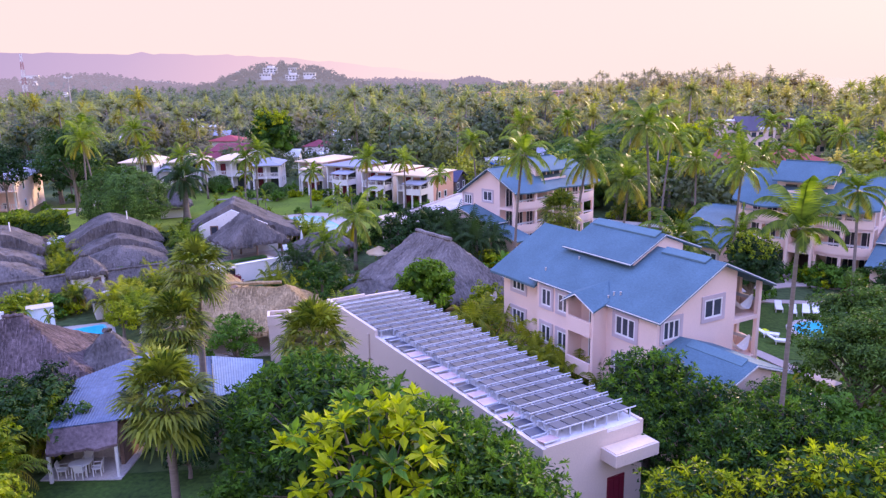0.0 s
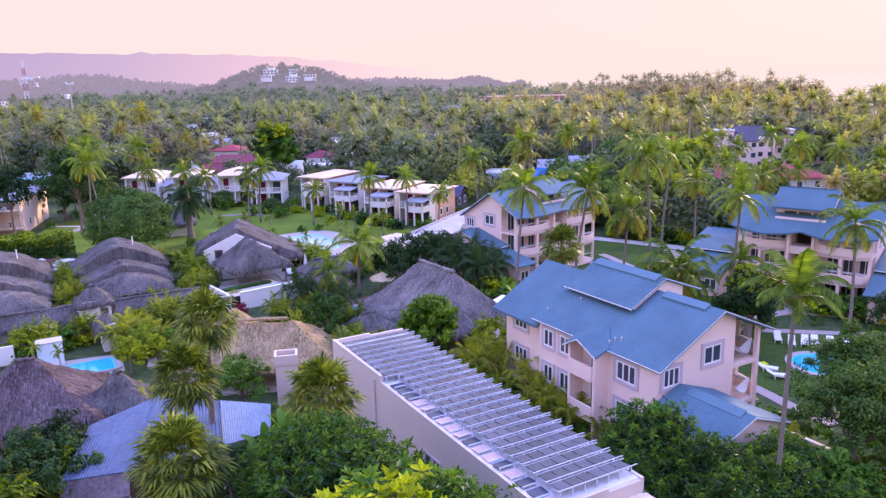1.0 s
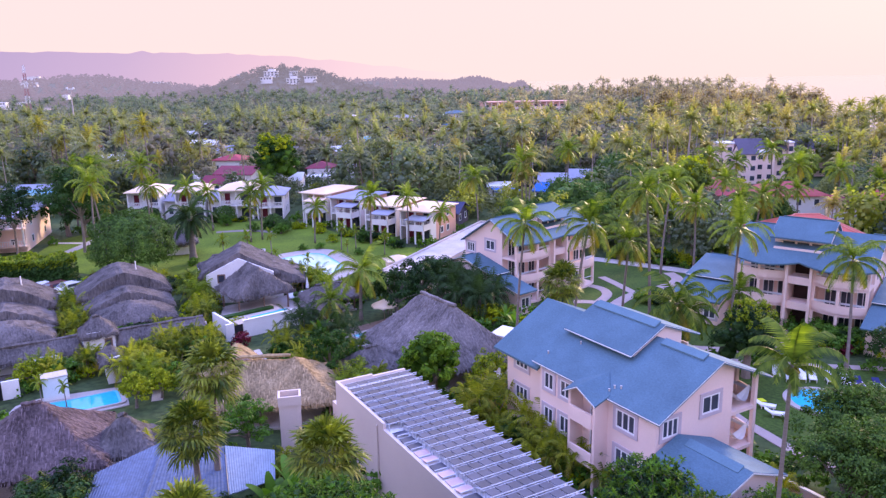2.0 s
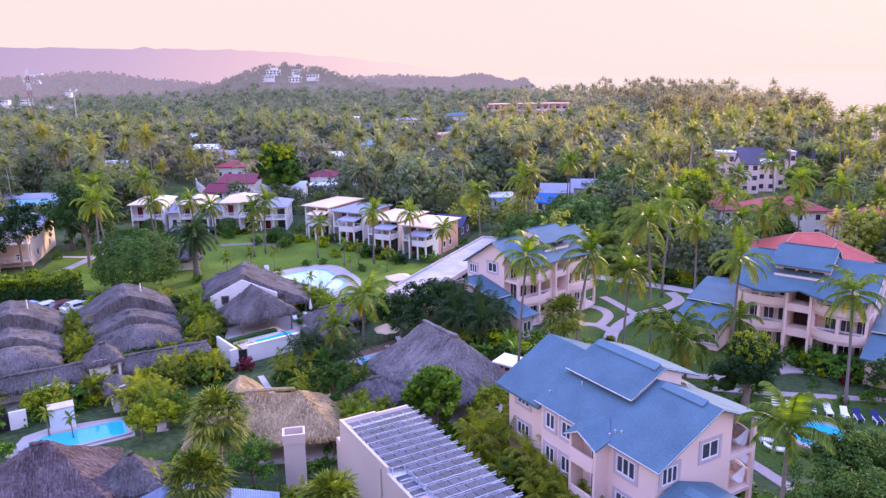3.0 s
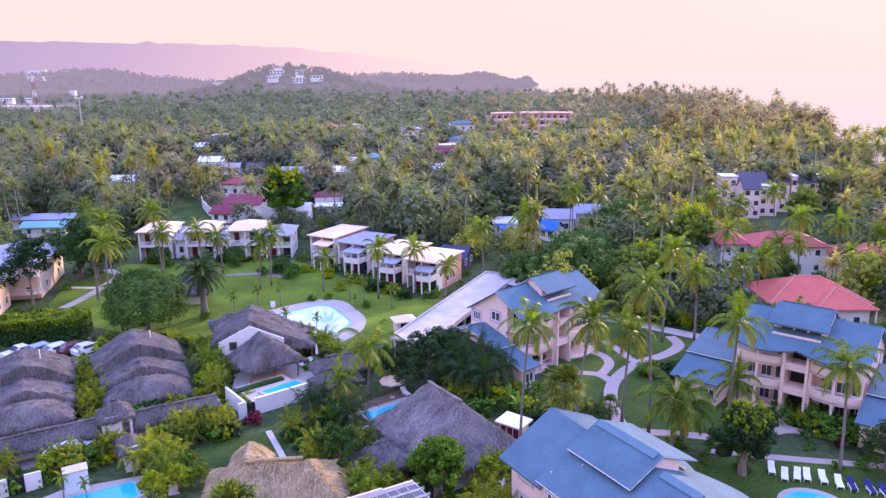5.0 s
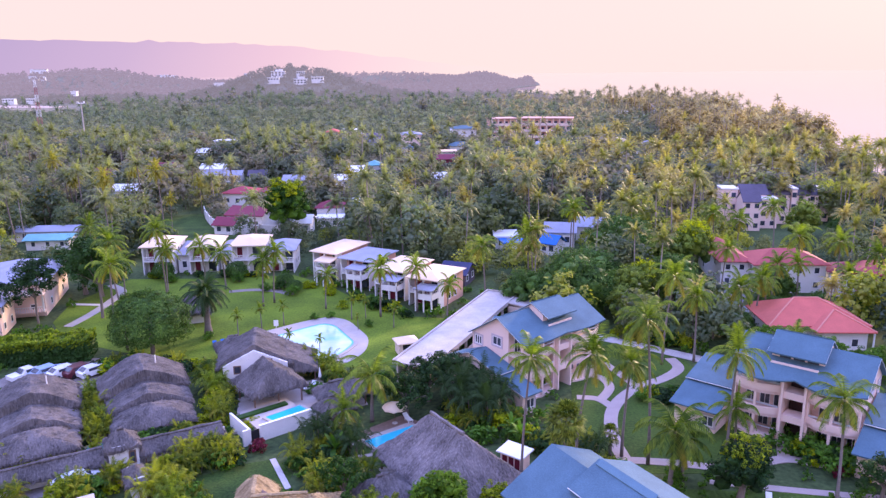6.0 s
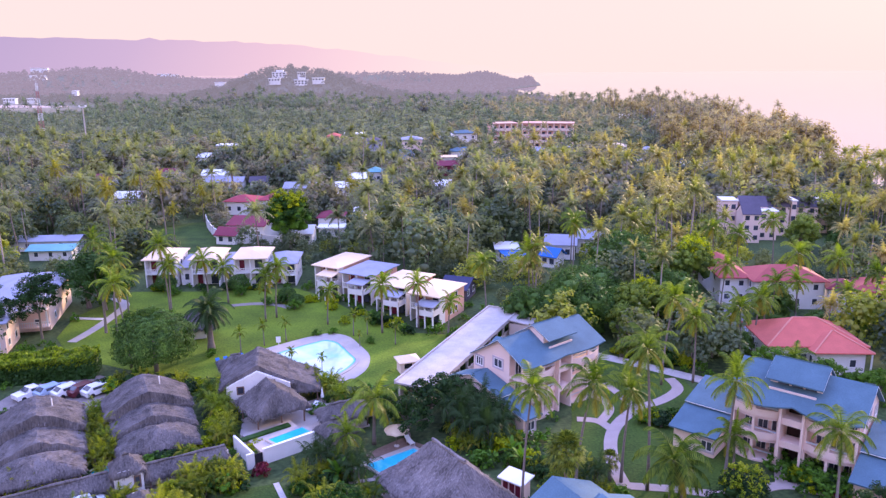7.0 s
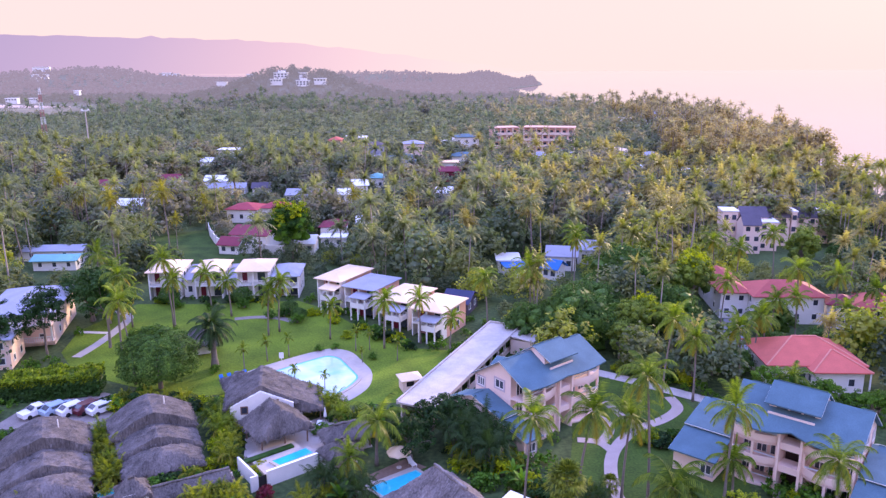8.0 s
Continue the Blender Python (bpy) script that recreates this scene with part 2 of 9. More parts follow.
# leaf colours of the plain have the distance haze mixed in
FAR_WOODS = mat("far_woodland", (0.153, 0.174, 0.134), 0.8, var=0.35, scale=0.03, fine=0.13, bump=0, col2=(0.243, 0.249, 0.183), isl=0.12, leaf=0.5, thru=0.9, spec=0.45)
# shore trees: warm backlit haze painted into the needle colour
SHORE_LEAF = mat("sun_hazed_shore_needles", (0.300, 0.240, 0.134), 0.8, var=0.35, scale=0.02, fine=0.2, bump=0, col2=(0.441, 0.327, 0.167), isl=0.30, leaf=0.5, thru=0.9, spec=0.45)
FAR_PALM = mat("hazed_warm_frond", (0.226, 0.203, 0.146), 0.8, var=0.35, scale=0.012, fine=0.10, bump=0, col2=(0.367, 0.298, 0.193), isl=0.20, leaf=0.5, thru=0.9, spec=0.45)
FAR_PALM_GREEN = mat("hazed_green_frond", (0.119, 0.150, 0.113), 0.8, var=0.35, scale=0.012, fine=0.10, bump=0, col2=(0.194, 0.221, 0.149), isl=0.20, leaf=0.5, thru=0.9, spec=0.45)
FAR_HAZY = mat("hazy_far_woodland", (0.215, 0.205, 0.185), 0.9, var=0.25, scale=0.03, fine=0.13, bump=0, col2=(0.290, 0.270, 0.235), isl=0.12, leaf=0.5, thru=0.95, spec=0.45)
DOME_LEAF = mat("blue_green_leaf", (0.045, 0.108, 0.028), 0.5, var=0.35, scale=0.5, fine=2.5, bump=0, col2=(0.095, 0.180, 0.034), isl=0.30, leaf=0.3, spec=0.16)
GOLD_FROND = mat("golden_frond", (0.16, 0.17, 0.030), 0.5, var=0.35, scale=0.3, fine=2, bump=0, col2=(0.34, 0.29, 0.045), isl=0.25, leaf=0.45, spec=0.25)
CANOPY_LIME = mat("olive_leaf", (0.075, 0.150, 0.030), 0.5, var=0.35, scale=0.3, fine=1.5, bump=0, col2=(0.215, 0.275, 0.040), isl=0.3, leaf=0.35, spec=0.25)
LEAF_LIME = mat("lime_leaf", (0.17, 0.27, 0.005), 0.5, var=0.3, scale=0.3, fine=1.5, bump=0, col2=(0.43, 0.45, 0.008), obj=0.1, isl=0.32, leaf=0.35, spec=0.16)
LEAF_LIGHT = mat("light_leaf", (0.049, 0.129, 0.010), 0.5, var=0.35, scale=0.3, fine=1.5, bump=0, col2=(0.126, 0.225, 0.014), obj=0.2, isl=0.32, leaf=0.35, spec=0.16)
CAR_WHITE = mat("white_car_paint", (0.75, 0.76, 0.80), 0.25, var=0.03, scale=1, fine=4, bump=0, spec=0.6)
CAR_BLUE = mat("pale_blue_car_cover", (0.32, 0.42, 0.56), 0.7, var=0.12, scale=2, fine=6, bump=0.2)
CAR_RED = mat("dark_red_car_paint", (0.10, 0.012, 0.02), 0.3, var=0.1, scale=1, fine=4, bump=0, spec=0.6)
TYRE = mat("black_rubber", (0.02, 0.02, 0.022), 0.85, var=0.2, scale=3, fine=12, bump=0.1)
BLUE_CLOTH = mat("blue_canvas", (0.03, 0.16, 0.50), 0.85, var=0.12, scale=2, fine=12, bump=0.1)
NAVY_CLOTH = mat("navy_canvas", (0.025, 0.03, 0.12), 0.85, var=0.12, scale=2, fine=12, bump=0.1)
YELLOW_CLOTH = mat("lime_towel", (0.62, 0.68, 0.03), 0.9, var=0.1, scale=2, fine=12, bump=0.1)


# ---------------------------------------------------------------- mesh tools
class Build:
    """Collects faces of one part."""

    def __init__(self):
        self.v, self.f = [], []

    def add(self, verts, faces, m=None):
        k = len(self.v)
        self.v += [tuple(m @ Vector(p)) for p in verts] if m is not None else [tuple(p) for p in verts]
        self.f += [tuple(i + k for i in f) for f in faces]
        return self

    def box(self, x0, y0, z0, x1, y1, z1, m=None):
        v = [(x, y, z) for z in (z0, z1) for y in (y0, y1) for x in (x0, x1)]
        return self.add(v, [(0, 2, 3, 1), (4, 5, 7, 6), (0, 1, 5, 4), (2, 6, 7, 3), (0, 4, 6, 2), (1, 3, 7, 5)], m)

    def prism(self, poly, z0, z1, m=None):
        n = len(poly)
        v = [(x, y, z0) for x, y in poly] + [(x, y, z1) for x, y in poly]
        f = [tuple(reversed(range(n))), tuple(range(n, 2 * n))] + [(i, (i + 1) % n, n + (i + 1) % n, n + i) for i in range(n)]
        return self.add(v, f, m)

    def profile(self, poly, x0, x1):
        """A polygon of (y, z) drawn out along x."""
        n = len(poly)
        v = [(x0, y, z) for y, z in poly] + [(x1, y, z) for y, z in poly]
        f = [tuple(range(n)), tuple(reversed(range(n, 2 * n)))] + [((i + 1) % n, i, n + i, n + (i + 1) % n) for i in range(n)]
        return self.add(v, f)

    def slab(self, pts, down):
        """A sloping sheet of the given outline, with thickness."""
        n = len(pts)
        v = list(pts) + [(x, y, z - down) for x, y, z in pts]
        f = [tuple(range(n)), tuple(reversed(range(n, 2 * n)))] + [(i, n + i, n + (i + 1) % n, (i + 1) % n) for i in range(n)]
        return self.add(v, f)

    def tube(self, pts, radii, n=7, cap=True):
        pts = [Vector(p) for p in pts]
        k = len(self.v)
        for i, (p, r) in enumerate(zip(pts, radii)):
            d = (pts[min(i + 1, len(pts) - 1)] - pts[max(i - 1, 0)]).normalized()
            a = d.orthogonal().normalized() if abs(d.z) < 0.9 else Vector((1, 0, 0)) - d * d.x
            a.normalize()
            b = d.cross(a)
            for j in range(n):
                w = 2 * math.pi * j / n
                self.v.append(tuple(p + (a * math.cos(w) + b * math.sin(w)) * r))
        for i in range(len(pts) - 1):
            for j in range(n):
                q = k + i * n
                self.f.append((q + j, q + (j + 1) % n, q + n + (j + 1) % n, q + n + j))
        if cap:
            self.f.append(tuple(range(k + len(self.v) - k - n, len(self.v))))
            self.f.append(tuple(reversed(range(k, k + n))))
        return self

    def mesh(self, name, material, smooth=False):
        me = bpy.data.meshes.new(name)
        me.from_pydata(self.v, [], self.f)
        me.materials.append(material)
        if smooth:
            me.polygons.foreach_set("use_smooth", [True] * len(me.polygons))
        me.update()
        return me


def part(name, built, material, parent, label="", smooth=False, m=None):
    me = built if isinstance(built, bpy.types.Mesh) else built.mesh(name, material, smooth)
    ob = new(name, me)
    ob.parent = parent
    if m is not None:
        ob.matrix_basis = m
    if label:
        ob["label"] = label
    return ob


def thing(name, m, label, category, group="", kind=""):
    ob = new(name)
    ob.empty_display_size = 0.3
    ob.matrix_basis = m
    return tagged(ob, label, category, group, kind)


def thicken(ob):
    return tagged(ob, kind="stuff")


def solid(name, built, material, m, label, category, group="", kind="", smooth=False):
    ob = new(name, built.mesh(name, material, smooth))
    ob.matrix_basis = m
    return tagged(ob, label, category, group, kind)


def rect_ring(x0, z0, x1, z1, w, y0, y1):
    """A frame in the x-z plane, w wide, from y0 to y1."""
    b = Build()
    b.box(x0, y0, z0, x0 + w, y1, z1).box(x1 - w, y0, z0, x1, y1, z1)
    b.box(x0 + w, y0, z0, x1 - w, y1, z0 + w).box(x0 + w, y0, z1 - w, x1 - w, y1, z1)
    return b


def window(parent, m, w, h, panes=2, trim=True, frame_mat=None, shade=None):
    """A window on a wall: m puts its lower left corner; x runs along the wall, -y comes out of it."""
    frame_mat = frame_mat or WHITE
    k = 0.22
    if trim:
        win = part("window", rect_ring(-k, -k, w + k, h + k, k, -0.07, 0.10), TRIM, parent, m=m)
    else:
        win = part("window", rect_ring(-0.04, -0.04, w + 0.04, h + 0.04, 0.05, -0.06, 0.10), frame_mat, parent, m=m)
    part("window_frame", rect_ring(0, 0, w, h, 0.10, -0.045, 0.08), frame_mat, win)
    step = (w - 0.10) / panes
    for i in range(panes):
        part("pane", Build().box(0.05 + i * step + 0.03, -0.012, 0.06, 0.05 + (i + 1) * step - 0.03, 0.0, h - 0.06), GLASS, win)
        if i:
            part("mullion", Build().box(0.05 + i * step - 0.05, -0.04, 0.06, 0.05 + i * step + 0.05, 0.02, h - 0.06), frame_mat, win)
    return win


def turn(a):
    return Matrix.Rotation(radians(a), 4, "Z")


def at(x, y, z=0.0, a=0.0):
    return Matrix.Translation((x, y, z)) @ turn(a)


# ---------------------------------------------------------------- ground, water, paving
def sheet(name, poly, z, material, label, category, kind="structure"):
    b = Build().prism(poly, z - 0.25, z)
    return solid(name, b, material, Matrix.Identity(4), label, category, kind=kind)


COAST = [(-400, 118), (150, 120), (235, 128), (290, 140), (340, 154), (380, 164), (547, 180), (622, 170), (730, 156), (880, 118), (1100, 88), (1400, 96), (1700, 190), (1900, 205), (2050, 120), (2300, -200), (3000, -900), (4900, -2500)]


def coast(y):
    for (y0, x0), (y1, x1) in zip(COAST, COAST[1:]):
        if y0 <= y <= y1:
            return x0 + (x1 - x0) * (y - y0) / (y1 - y0)
    return 150.0


def terrain(x, y):
    """Height of the land: a flat plain with low wooded hills far off."""
    z = 36 * math.exp(-((x + 184) / 88) ** 2 - ((y - 880) / 95) ** 2)
    z += 15 * math.exp(-((x + 625) / 85) ** 2 - ((y - 1300) / 130) ** 2)
    z += 19 * math.exp(-((x + 200) / 230) ** 4 - ((y - 1860) / 130) ** 2)
    z += 29 * math.exp(-((x + 740) / 280) ** 2 - ((y - 1430) / 190) ** 2)
    z += 8 * math.exp(-((x + 250) / 380) ** 2 - ((y - 2050) / 220) ** 2)
    z += 20 * math.exp(-((x - 85) / 52) ** 2 - ((y - 1830) / 90) ** 2)
    z += 9 * math.exp(-((x - 192) / 18) ** 2 - ((y - 1850) / 40) ** 2)
    return z


def grid_ground():
    b = Build()
    ys = [-400, -50, 50, 150, 250, 330, 420, 520, 620, 700] + [760 + 40 * i for i in range(50)] + [3000, 3800, 4900]
    cols = 44
    for y in ys:
        x1 = coast(y) + 14
        for i in range(cols + 1):
            t = i / cols
            x = x1 - 1900 * t ** 1.25 if t < 0.98 else -4900
            b.v.append((x, y, terrain(x, y)))
    n = cols + 1
    for j in range(len(ys) - 1):
        for i in range(cols):
            b.f.append((j * n + i, j * n + n + i, j * n + n + i + 1, j * n + i + 1))
    return b


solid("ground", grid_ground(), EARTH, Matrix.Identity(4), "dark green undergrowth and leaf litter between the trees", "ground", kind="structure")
solid("water", Build().box(-4900, -400, -2.0, 4900, 4900, -0.5), SEA, Matrix.Identity(4), "calm pale sea shining under the dawn sky", "sea", kind="structure")


def ribbon(name, pts, width, z, material, label, category):
    """A path of even width along smoothed points."""
    p = [Vector((*q, 0)) for q in pts]
    fine = []
    for i in range(len(p) - 1):
        a, b, c, d = p[max(i - 1, 0)], p[i], p[i + 1], p[min(i + 2, len(p) - 1)]
        for s in range(6):
            t = s / 6
            fine.append(0.5 * ((2 * b) + (c - a) * t + (2 * a - 5 * b + 4 * c - d) * t * t + (3 * b - a - 3 * c + d) * t ** 3))
    fine.append(p[-1])
    left, right = [], []
    for i, q in enumerate(fine):
        d = (fine[min(i + 1, len(fine) - 1)] - fine[max(i - 1, 0)]).normalized()
        nrm = Vector((-d.y, d.x, 0)) * width / 2
        left.append(q + nrm), right.append(q - nrm)
    b = Build()
    n = len(fine)
    b.v = [(q.x, q.y, z) for q in left + right] + [(q.x, q.y, z - 0.2) for q in left + right]
    for i in range(n - 1):
        b.f.append((n + i, n + i + 1, i + 1, i))
        b.f.append((i, i + 1, 2 * n + i + 1, 2 * n + i))
        b.f.append((n + i + 1, n + i, 3 * n + i, 3 * n + i + 1))
    return solid(name, b, material, Matrix.Identity(4), label, category, kind="structure")


sheet("lawn", [(-58, 104), (-47, 99), (-36, 96), (-27, 97), (-14, 93), (-7, 94), (-1, 108), (3, 112), (-8, 114), (-14, 119), (-24, 133), (-31, 139), (-47, 137), (-62, 137), (-66, 122), (-64, 112)], 0.03, LAWN, "bright green mown hotel lawn", "lawn")
sheet("lawn", [(13, 64), (24, 63), (40, 62), (41, 54), (33, 48), (22, 50), (20, 56), (12, 62)], 0.03, SHADED_LAWN, "green lawn round the small pool", "lawn")
sheet("lawn", [(13, 66), (24, 66), (31, 70), (33, 80), (31, 95), (22, 103), (16, 100), (14, 84), (12, 74)], 0.026, SHADED_LAWN, "green garden lawn crossed by sandy paths", "lawn")
sheet("lawn", [(-24.6, 60.0), (-20.4, 61.6), (-16.4, 62.6), (-16.4, 66.4), (-18.6, 69.2), (-22.5, 68.0), (-26.8, 64.8)], 0.03, COURT_GRASS, "small dark green courtyard lawn", "lawn")
sheet("lawn", [(-30, 55), (-22, 54), (-22, 49), (-30, 50)], 0.026, COURT_GRASS, "small lawn beside the turquoise pool", "lawn")
sheet("lawn", [(-21, 35), (-9, 36), (-8, 27), (-22, 26)], 0.03, COURT_GRASS, "short green lawn before the tin-roofed shed", "lawn")

sheet("lawn", [(-86, 192), (-70, 204), (-64, 190), (-58, 180), (-48, 172), (-44, 152), (-66, 152), (-78, 168)], 0.03, COURT_GRASS, "rough green meadow behind the terrace houses", "lawn")
BEACH_Y = [300 + 20 * k for k in range(14)]
sheet("beach", [(coast(y) + 15, y) for y in BEACH_Y] + [(coast(y) - 5 + 3 * math.sin(y * 0.07), y) for y in reversed(BEACH_Y)], 0.25, SAND, "narrow strip of pinkish beach sand", "beach")
sheet("field", [(-680, 640), (-300, 640), (-400, 838), (-440, 838), (-600, 850), (-800, 900)], 0.2, MEADOW, "olive meadow below the hills, dulled with painted haze", "field")
sheet("field", [(-600, 850), (-440, 838), (-440, 868), (-600, 925)], 0.3, SAND, "pale open field beyond the woods", "field")
ribbon("path", [(29.2, 95.5), (29.3, 92.0), (26.5, 88.8), (22.6, 86.2), (19.5, 82.6), (17.6, 78.5), (16.7, 73.0), (16.9, 68.6)], 1.5, 0.06, PATH_M, "winding sandy garden path", "path")
ribbon("path", [(18.4, 80.2), (17.0, 82.8), (14.5, 83.4)], 1.2, 0.064, PATH_M, "sandy side path to the villa door", "path")
ribbon("path", [(17.2, 82.6), (19.0, 86.0), (18.6, 89.0), (16.0, 91.0)], 1.2, 0.068, PATH_M, "curved sandy side path", "path")
ribbon("path", [(22.4, 86.2), (21.0, 91.0), (20.0, 94.0)], 1.1, 0.064, PATH_M, "short sandy side path", "path")
ribbon("path", [(16.9, 68.6), (21.6, 68.0), (27.0, 67.0), (32.9, 68.6), (36.0, 67.6), (42, 66.0)], 1.3, 0.072, PATH_M, "sandy garden path along the flower bed", "path")
ribbon("path", [(33.0, 68.8), (34.4, 72.5)], 1.2, 0.076, PATH_M, "sandy path to the stairwell", "path")
ribbon("path", [(24, 64.6), (32, 62.8), (45, 60.5)], 1.0, 0.06, PATH_M, "straight pale path across the pool lawn", "path")
ribbon("path", [(21.4, 54.2), (21.9, 52.0), (22.6, 50.2), (23.5, 47.8), (25.0, 45.0)], 1.0, 0.062, PATH_M, "sandy side path along the villa", "path")
ribbon("road", [(20, 104.5), (26, 100.5), (34, 94.5), (42, 88)], 2.2, 0.05, CONCRETE, "narrow grey service road behind the villas", "road")
ribbon("path", [(-60.6, 110), (-59.8, 116), (-59.6, 123), (-60.2, 129), (-64, 133)], 1.6, 0.06, DECK, "pale paved footpath beside the lawn", "path")
ribbon("path", [(-40.5, 128.2), (-36.5, 129.2), (-32.4, 128.6), (-29.0, 126.4)], 1.5, 0.06, SANDY, "paved footpath before the row houses", "path")
ribbon("path", [(-66, 121.5), (-60.4, 121)], 1.0, 0.064, CONCRETE, "narrow pale side path", "path")
ribbon("path", [(-26.9, 64.0), (-25.6, 61.0), (-24.4, 57.6)], 0.9, 0.06, CONCRETE, "pale courtyard path", "path")
ribbon("path", [(-19.0, 69.2), (-17.6, 66.4), (-16.2, 63.6)], 0.6, 0.06, CONCRETE, "pale stepping path on the courtyard lawn", "path")
sheet("pavement", [(-60, 86), (-44, 86), (-43, 93.5), (-50, 97), (-58, 96)], 0.04, SANDY, "sandy grey car park", "car park")
sheet("pavement", [(-24.6, 74.5), (-15, 78.5), (-13.0, 84), (-17, 90), (-26, 82)], 0.25, DECK, "raised paved terrace round the private pool", "terrace")
sheet("pavement", [(-10.6, 75.0), (-6.4, 78.8), (-3.8, 77.0), (-8.4, 73.4)], 0.05, WOOD, "dark boarded pool terrace beside the palm-thatched hall", "terrace")
sheet("pavement", [(-10.0, 74.2), (-9.5, 74.0), (-7.5, 69.9), (-11.4, 69.0), (-11.5, 69.5), (-8.5, 70.3)], 0.07, DECK, "narrow pale path round the pool lawn", "path")
sheet("lawn", [(-12.4, 70.6), (-10.2, 72.4), (-8.2, 73.6), (-3.8, 77.2), (-2.6, 75.2), (-8.4, 69.2)], 0.04, COURT_GRASS, "narrow strip of grass round the blue pool", "lawn")
ribbon("path", [(-13.4, 70.4), (-11.2, 72.2), (-8.6, 74.2), (-5.0, 77.0)], 0.7, 0.066, DECK, "narrow pale path along the blue pool", "path")
sheet("pavement", [(-35.8, 57), (-35.4, 53.6), (-32.6, 53.2), (-26.4, 56.9), (-28.4, 60.8), (-34.6, 58.4)], 0.07, DECK, "pale paved surround of the turquoise pool", "terrace")
sheet("pavement", [(-44, 60), (-31, 66), (-26.5, 69.5), (-28, 72), (-45, 64)], 0.05, SANDY, "grey lane beside the courtyard walls", "lane")


def pool(outline, z, label, rim=0.55, water=None, water_z=-0.06):
    """A pool: a raised coping ring, tiled wall inside it and the water."""
    cx, cy = sum(p[0] for p in outline) / len(outline), sum(p[1] for p in outline) / len(outline)
    th = thing("swimming_pool", at(cx, cy, z), label, "pool")
    loc = [(x - cx, y - cy) for x, y in outline]
    n = len(loc)
    out = []
    for i, (x, y) in enumerate(loc):
        d = Vector((x, y)).normalized()
        out.append((x + d.x * rim, y + d.y * rim))
    b = Build()
    b.v = [(x, y, 0.10) for x, y in loc] + [(x, y, 0.10) for x, y in out] + [(x, y, -0.3) for x, y in out] + [(x, y, -0.3) for x, y in loc]
    for i in range(n):
        j = (i + 1) % n
        b.f += [(i, n + i, n + j, j), (n + i, 2 * n + i, 2 * n + j, n + j), (j, 3 * n + j, 3 * n + i, i)]
    part("coping", b, DECK, th)
    part("water_surface", Build().prism([(x * 0.999, y * 0.999) for x, y in loc], -0.2, water_z + 0.10), water or WATER, th, "still turquoise water")
    band = Build()
    band.v = [(x * 0.995, y * 0.995, 0.085) for x, y in loc] + [(x * 0.945, y * 0.945, water_z + 0.104) for x, y in loc]
    band.f = [(i, (i + 1) % n, n + (i + 1) % n, n + i) for i in range(n)]
    part("tile_band", band, POOL_TILE, th)
    return th


def rounded(pts, r=1.0, n=5):
    """A polygon with rounded corners."""
    res = []
    for i, p in enumerate(pts):
        p = Vector(p)
        a, c = (Vector(pts[i - 1]) - p), (Vector(pts[(i + 1) % len(pts)]) - p)
        k = min(r, a.length * 0.45, c.length * 0.45)
        p0, p2 = p + a.normalized() * k, p + c.normalized() * k
        for s in range(n):
            t = s / (n - 1)
            q = p0 * (1 - t) ** 2 + p * 2 * t * (1 - t) + p2 * t * t
            res.append((q.x, q.y))
    return res


big = rounded([(-29.6, 102.4), (-24.0, 107.8), (-20.6, 110.6), (-18.6, 109.6), (-14.5, 102.0), (-15.6, 98.6), (-17.6, 95.4), (-24.0, 97.4)], 1.2)
sheet("pavement", rounded([(-34.6, 100.6), (-30.4, 106.0), (-24.4, 111.4), (-20.4, 114.0), (-17.0, 112.4), (-12.7, 104.2), (-12.6, 98.6), (-15.4, 93.4), (-24, 94.4)], 2.2), 0.06, DECK, "pink paved deck round the large pool", "pool deck")
pool(big, 0.06, "large hotel pool with turquoise edge and pale painted sky reflection", water=WATER_SKY)
pool(rounded([(-34.6, 54.6), (-34.0, 56.9), (-31.4, 58.0), (-28.6, 59.8), (-27.1, 57.2), (-30.4, 55.4), (-33.0, 54.0)], 0.5), 0.10, "small bright turquoise private pool", 0.4)
pool([(-21.5, 76.6), (-18.2, 79.6), (-17.1, 78.5), (-20.4, 75.7)], 0.95, "raised rectangular turquoise pool behind a white wall", 0.35)
pool([(-10.0, 72.6), (-5.0, 76.2), (-3.2, 74.2), (-8.0, 70.6)], 0.08, "rectangular blue pool beside the palm-thatched hall", 0.4)
pool([(29.0 + 2.3 * math.cos(a) + 0.35 * math.cos(2 * a), 55.2 + 2.2 * math.sin(a) + 0.3 * math.sin(2 * a)) for a in [i * math.pi / 14 for i in range(28)]], 0.06, "curved turquoise garden pool with stone rim", 0.5)
pool([(41.5, 50.5), (44, 52.5), (47, 50), (44, 47.5)], 0.06, "turquoise garden pool behind dark trees", 0.5)
pool([(60.6 + 1.8 * math.cos(a), 92.0 + 1.5 * math.sin(a)) for a in [i * math.pi / 8 for i in range(16)]], 1.2, "round turquoise pool on a raised villa terrace", 0.4)
pool([(-37.6 + 1.15 * math.cos(a), 70.6 + 0.95 * math.sin(a)) for a in [i * math.pi / 8 for i in range(16)]], 0.55, "small round turquoise plunge pool", 0.25)


# ---------------------------------------------------------------- blue-roofed villas
W = 10.0
EZ, FZ = 6.55, 7.15      # rear eave, front eave
RY = 5.1


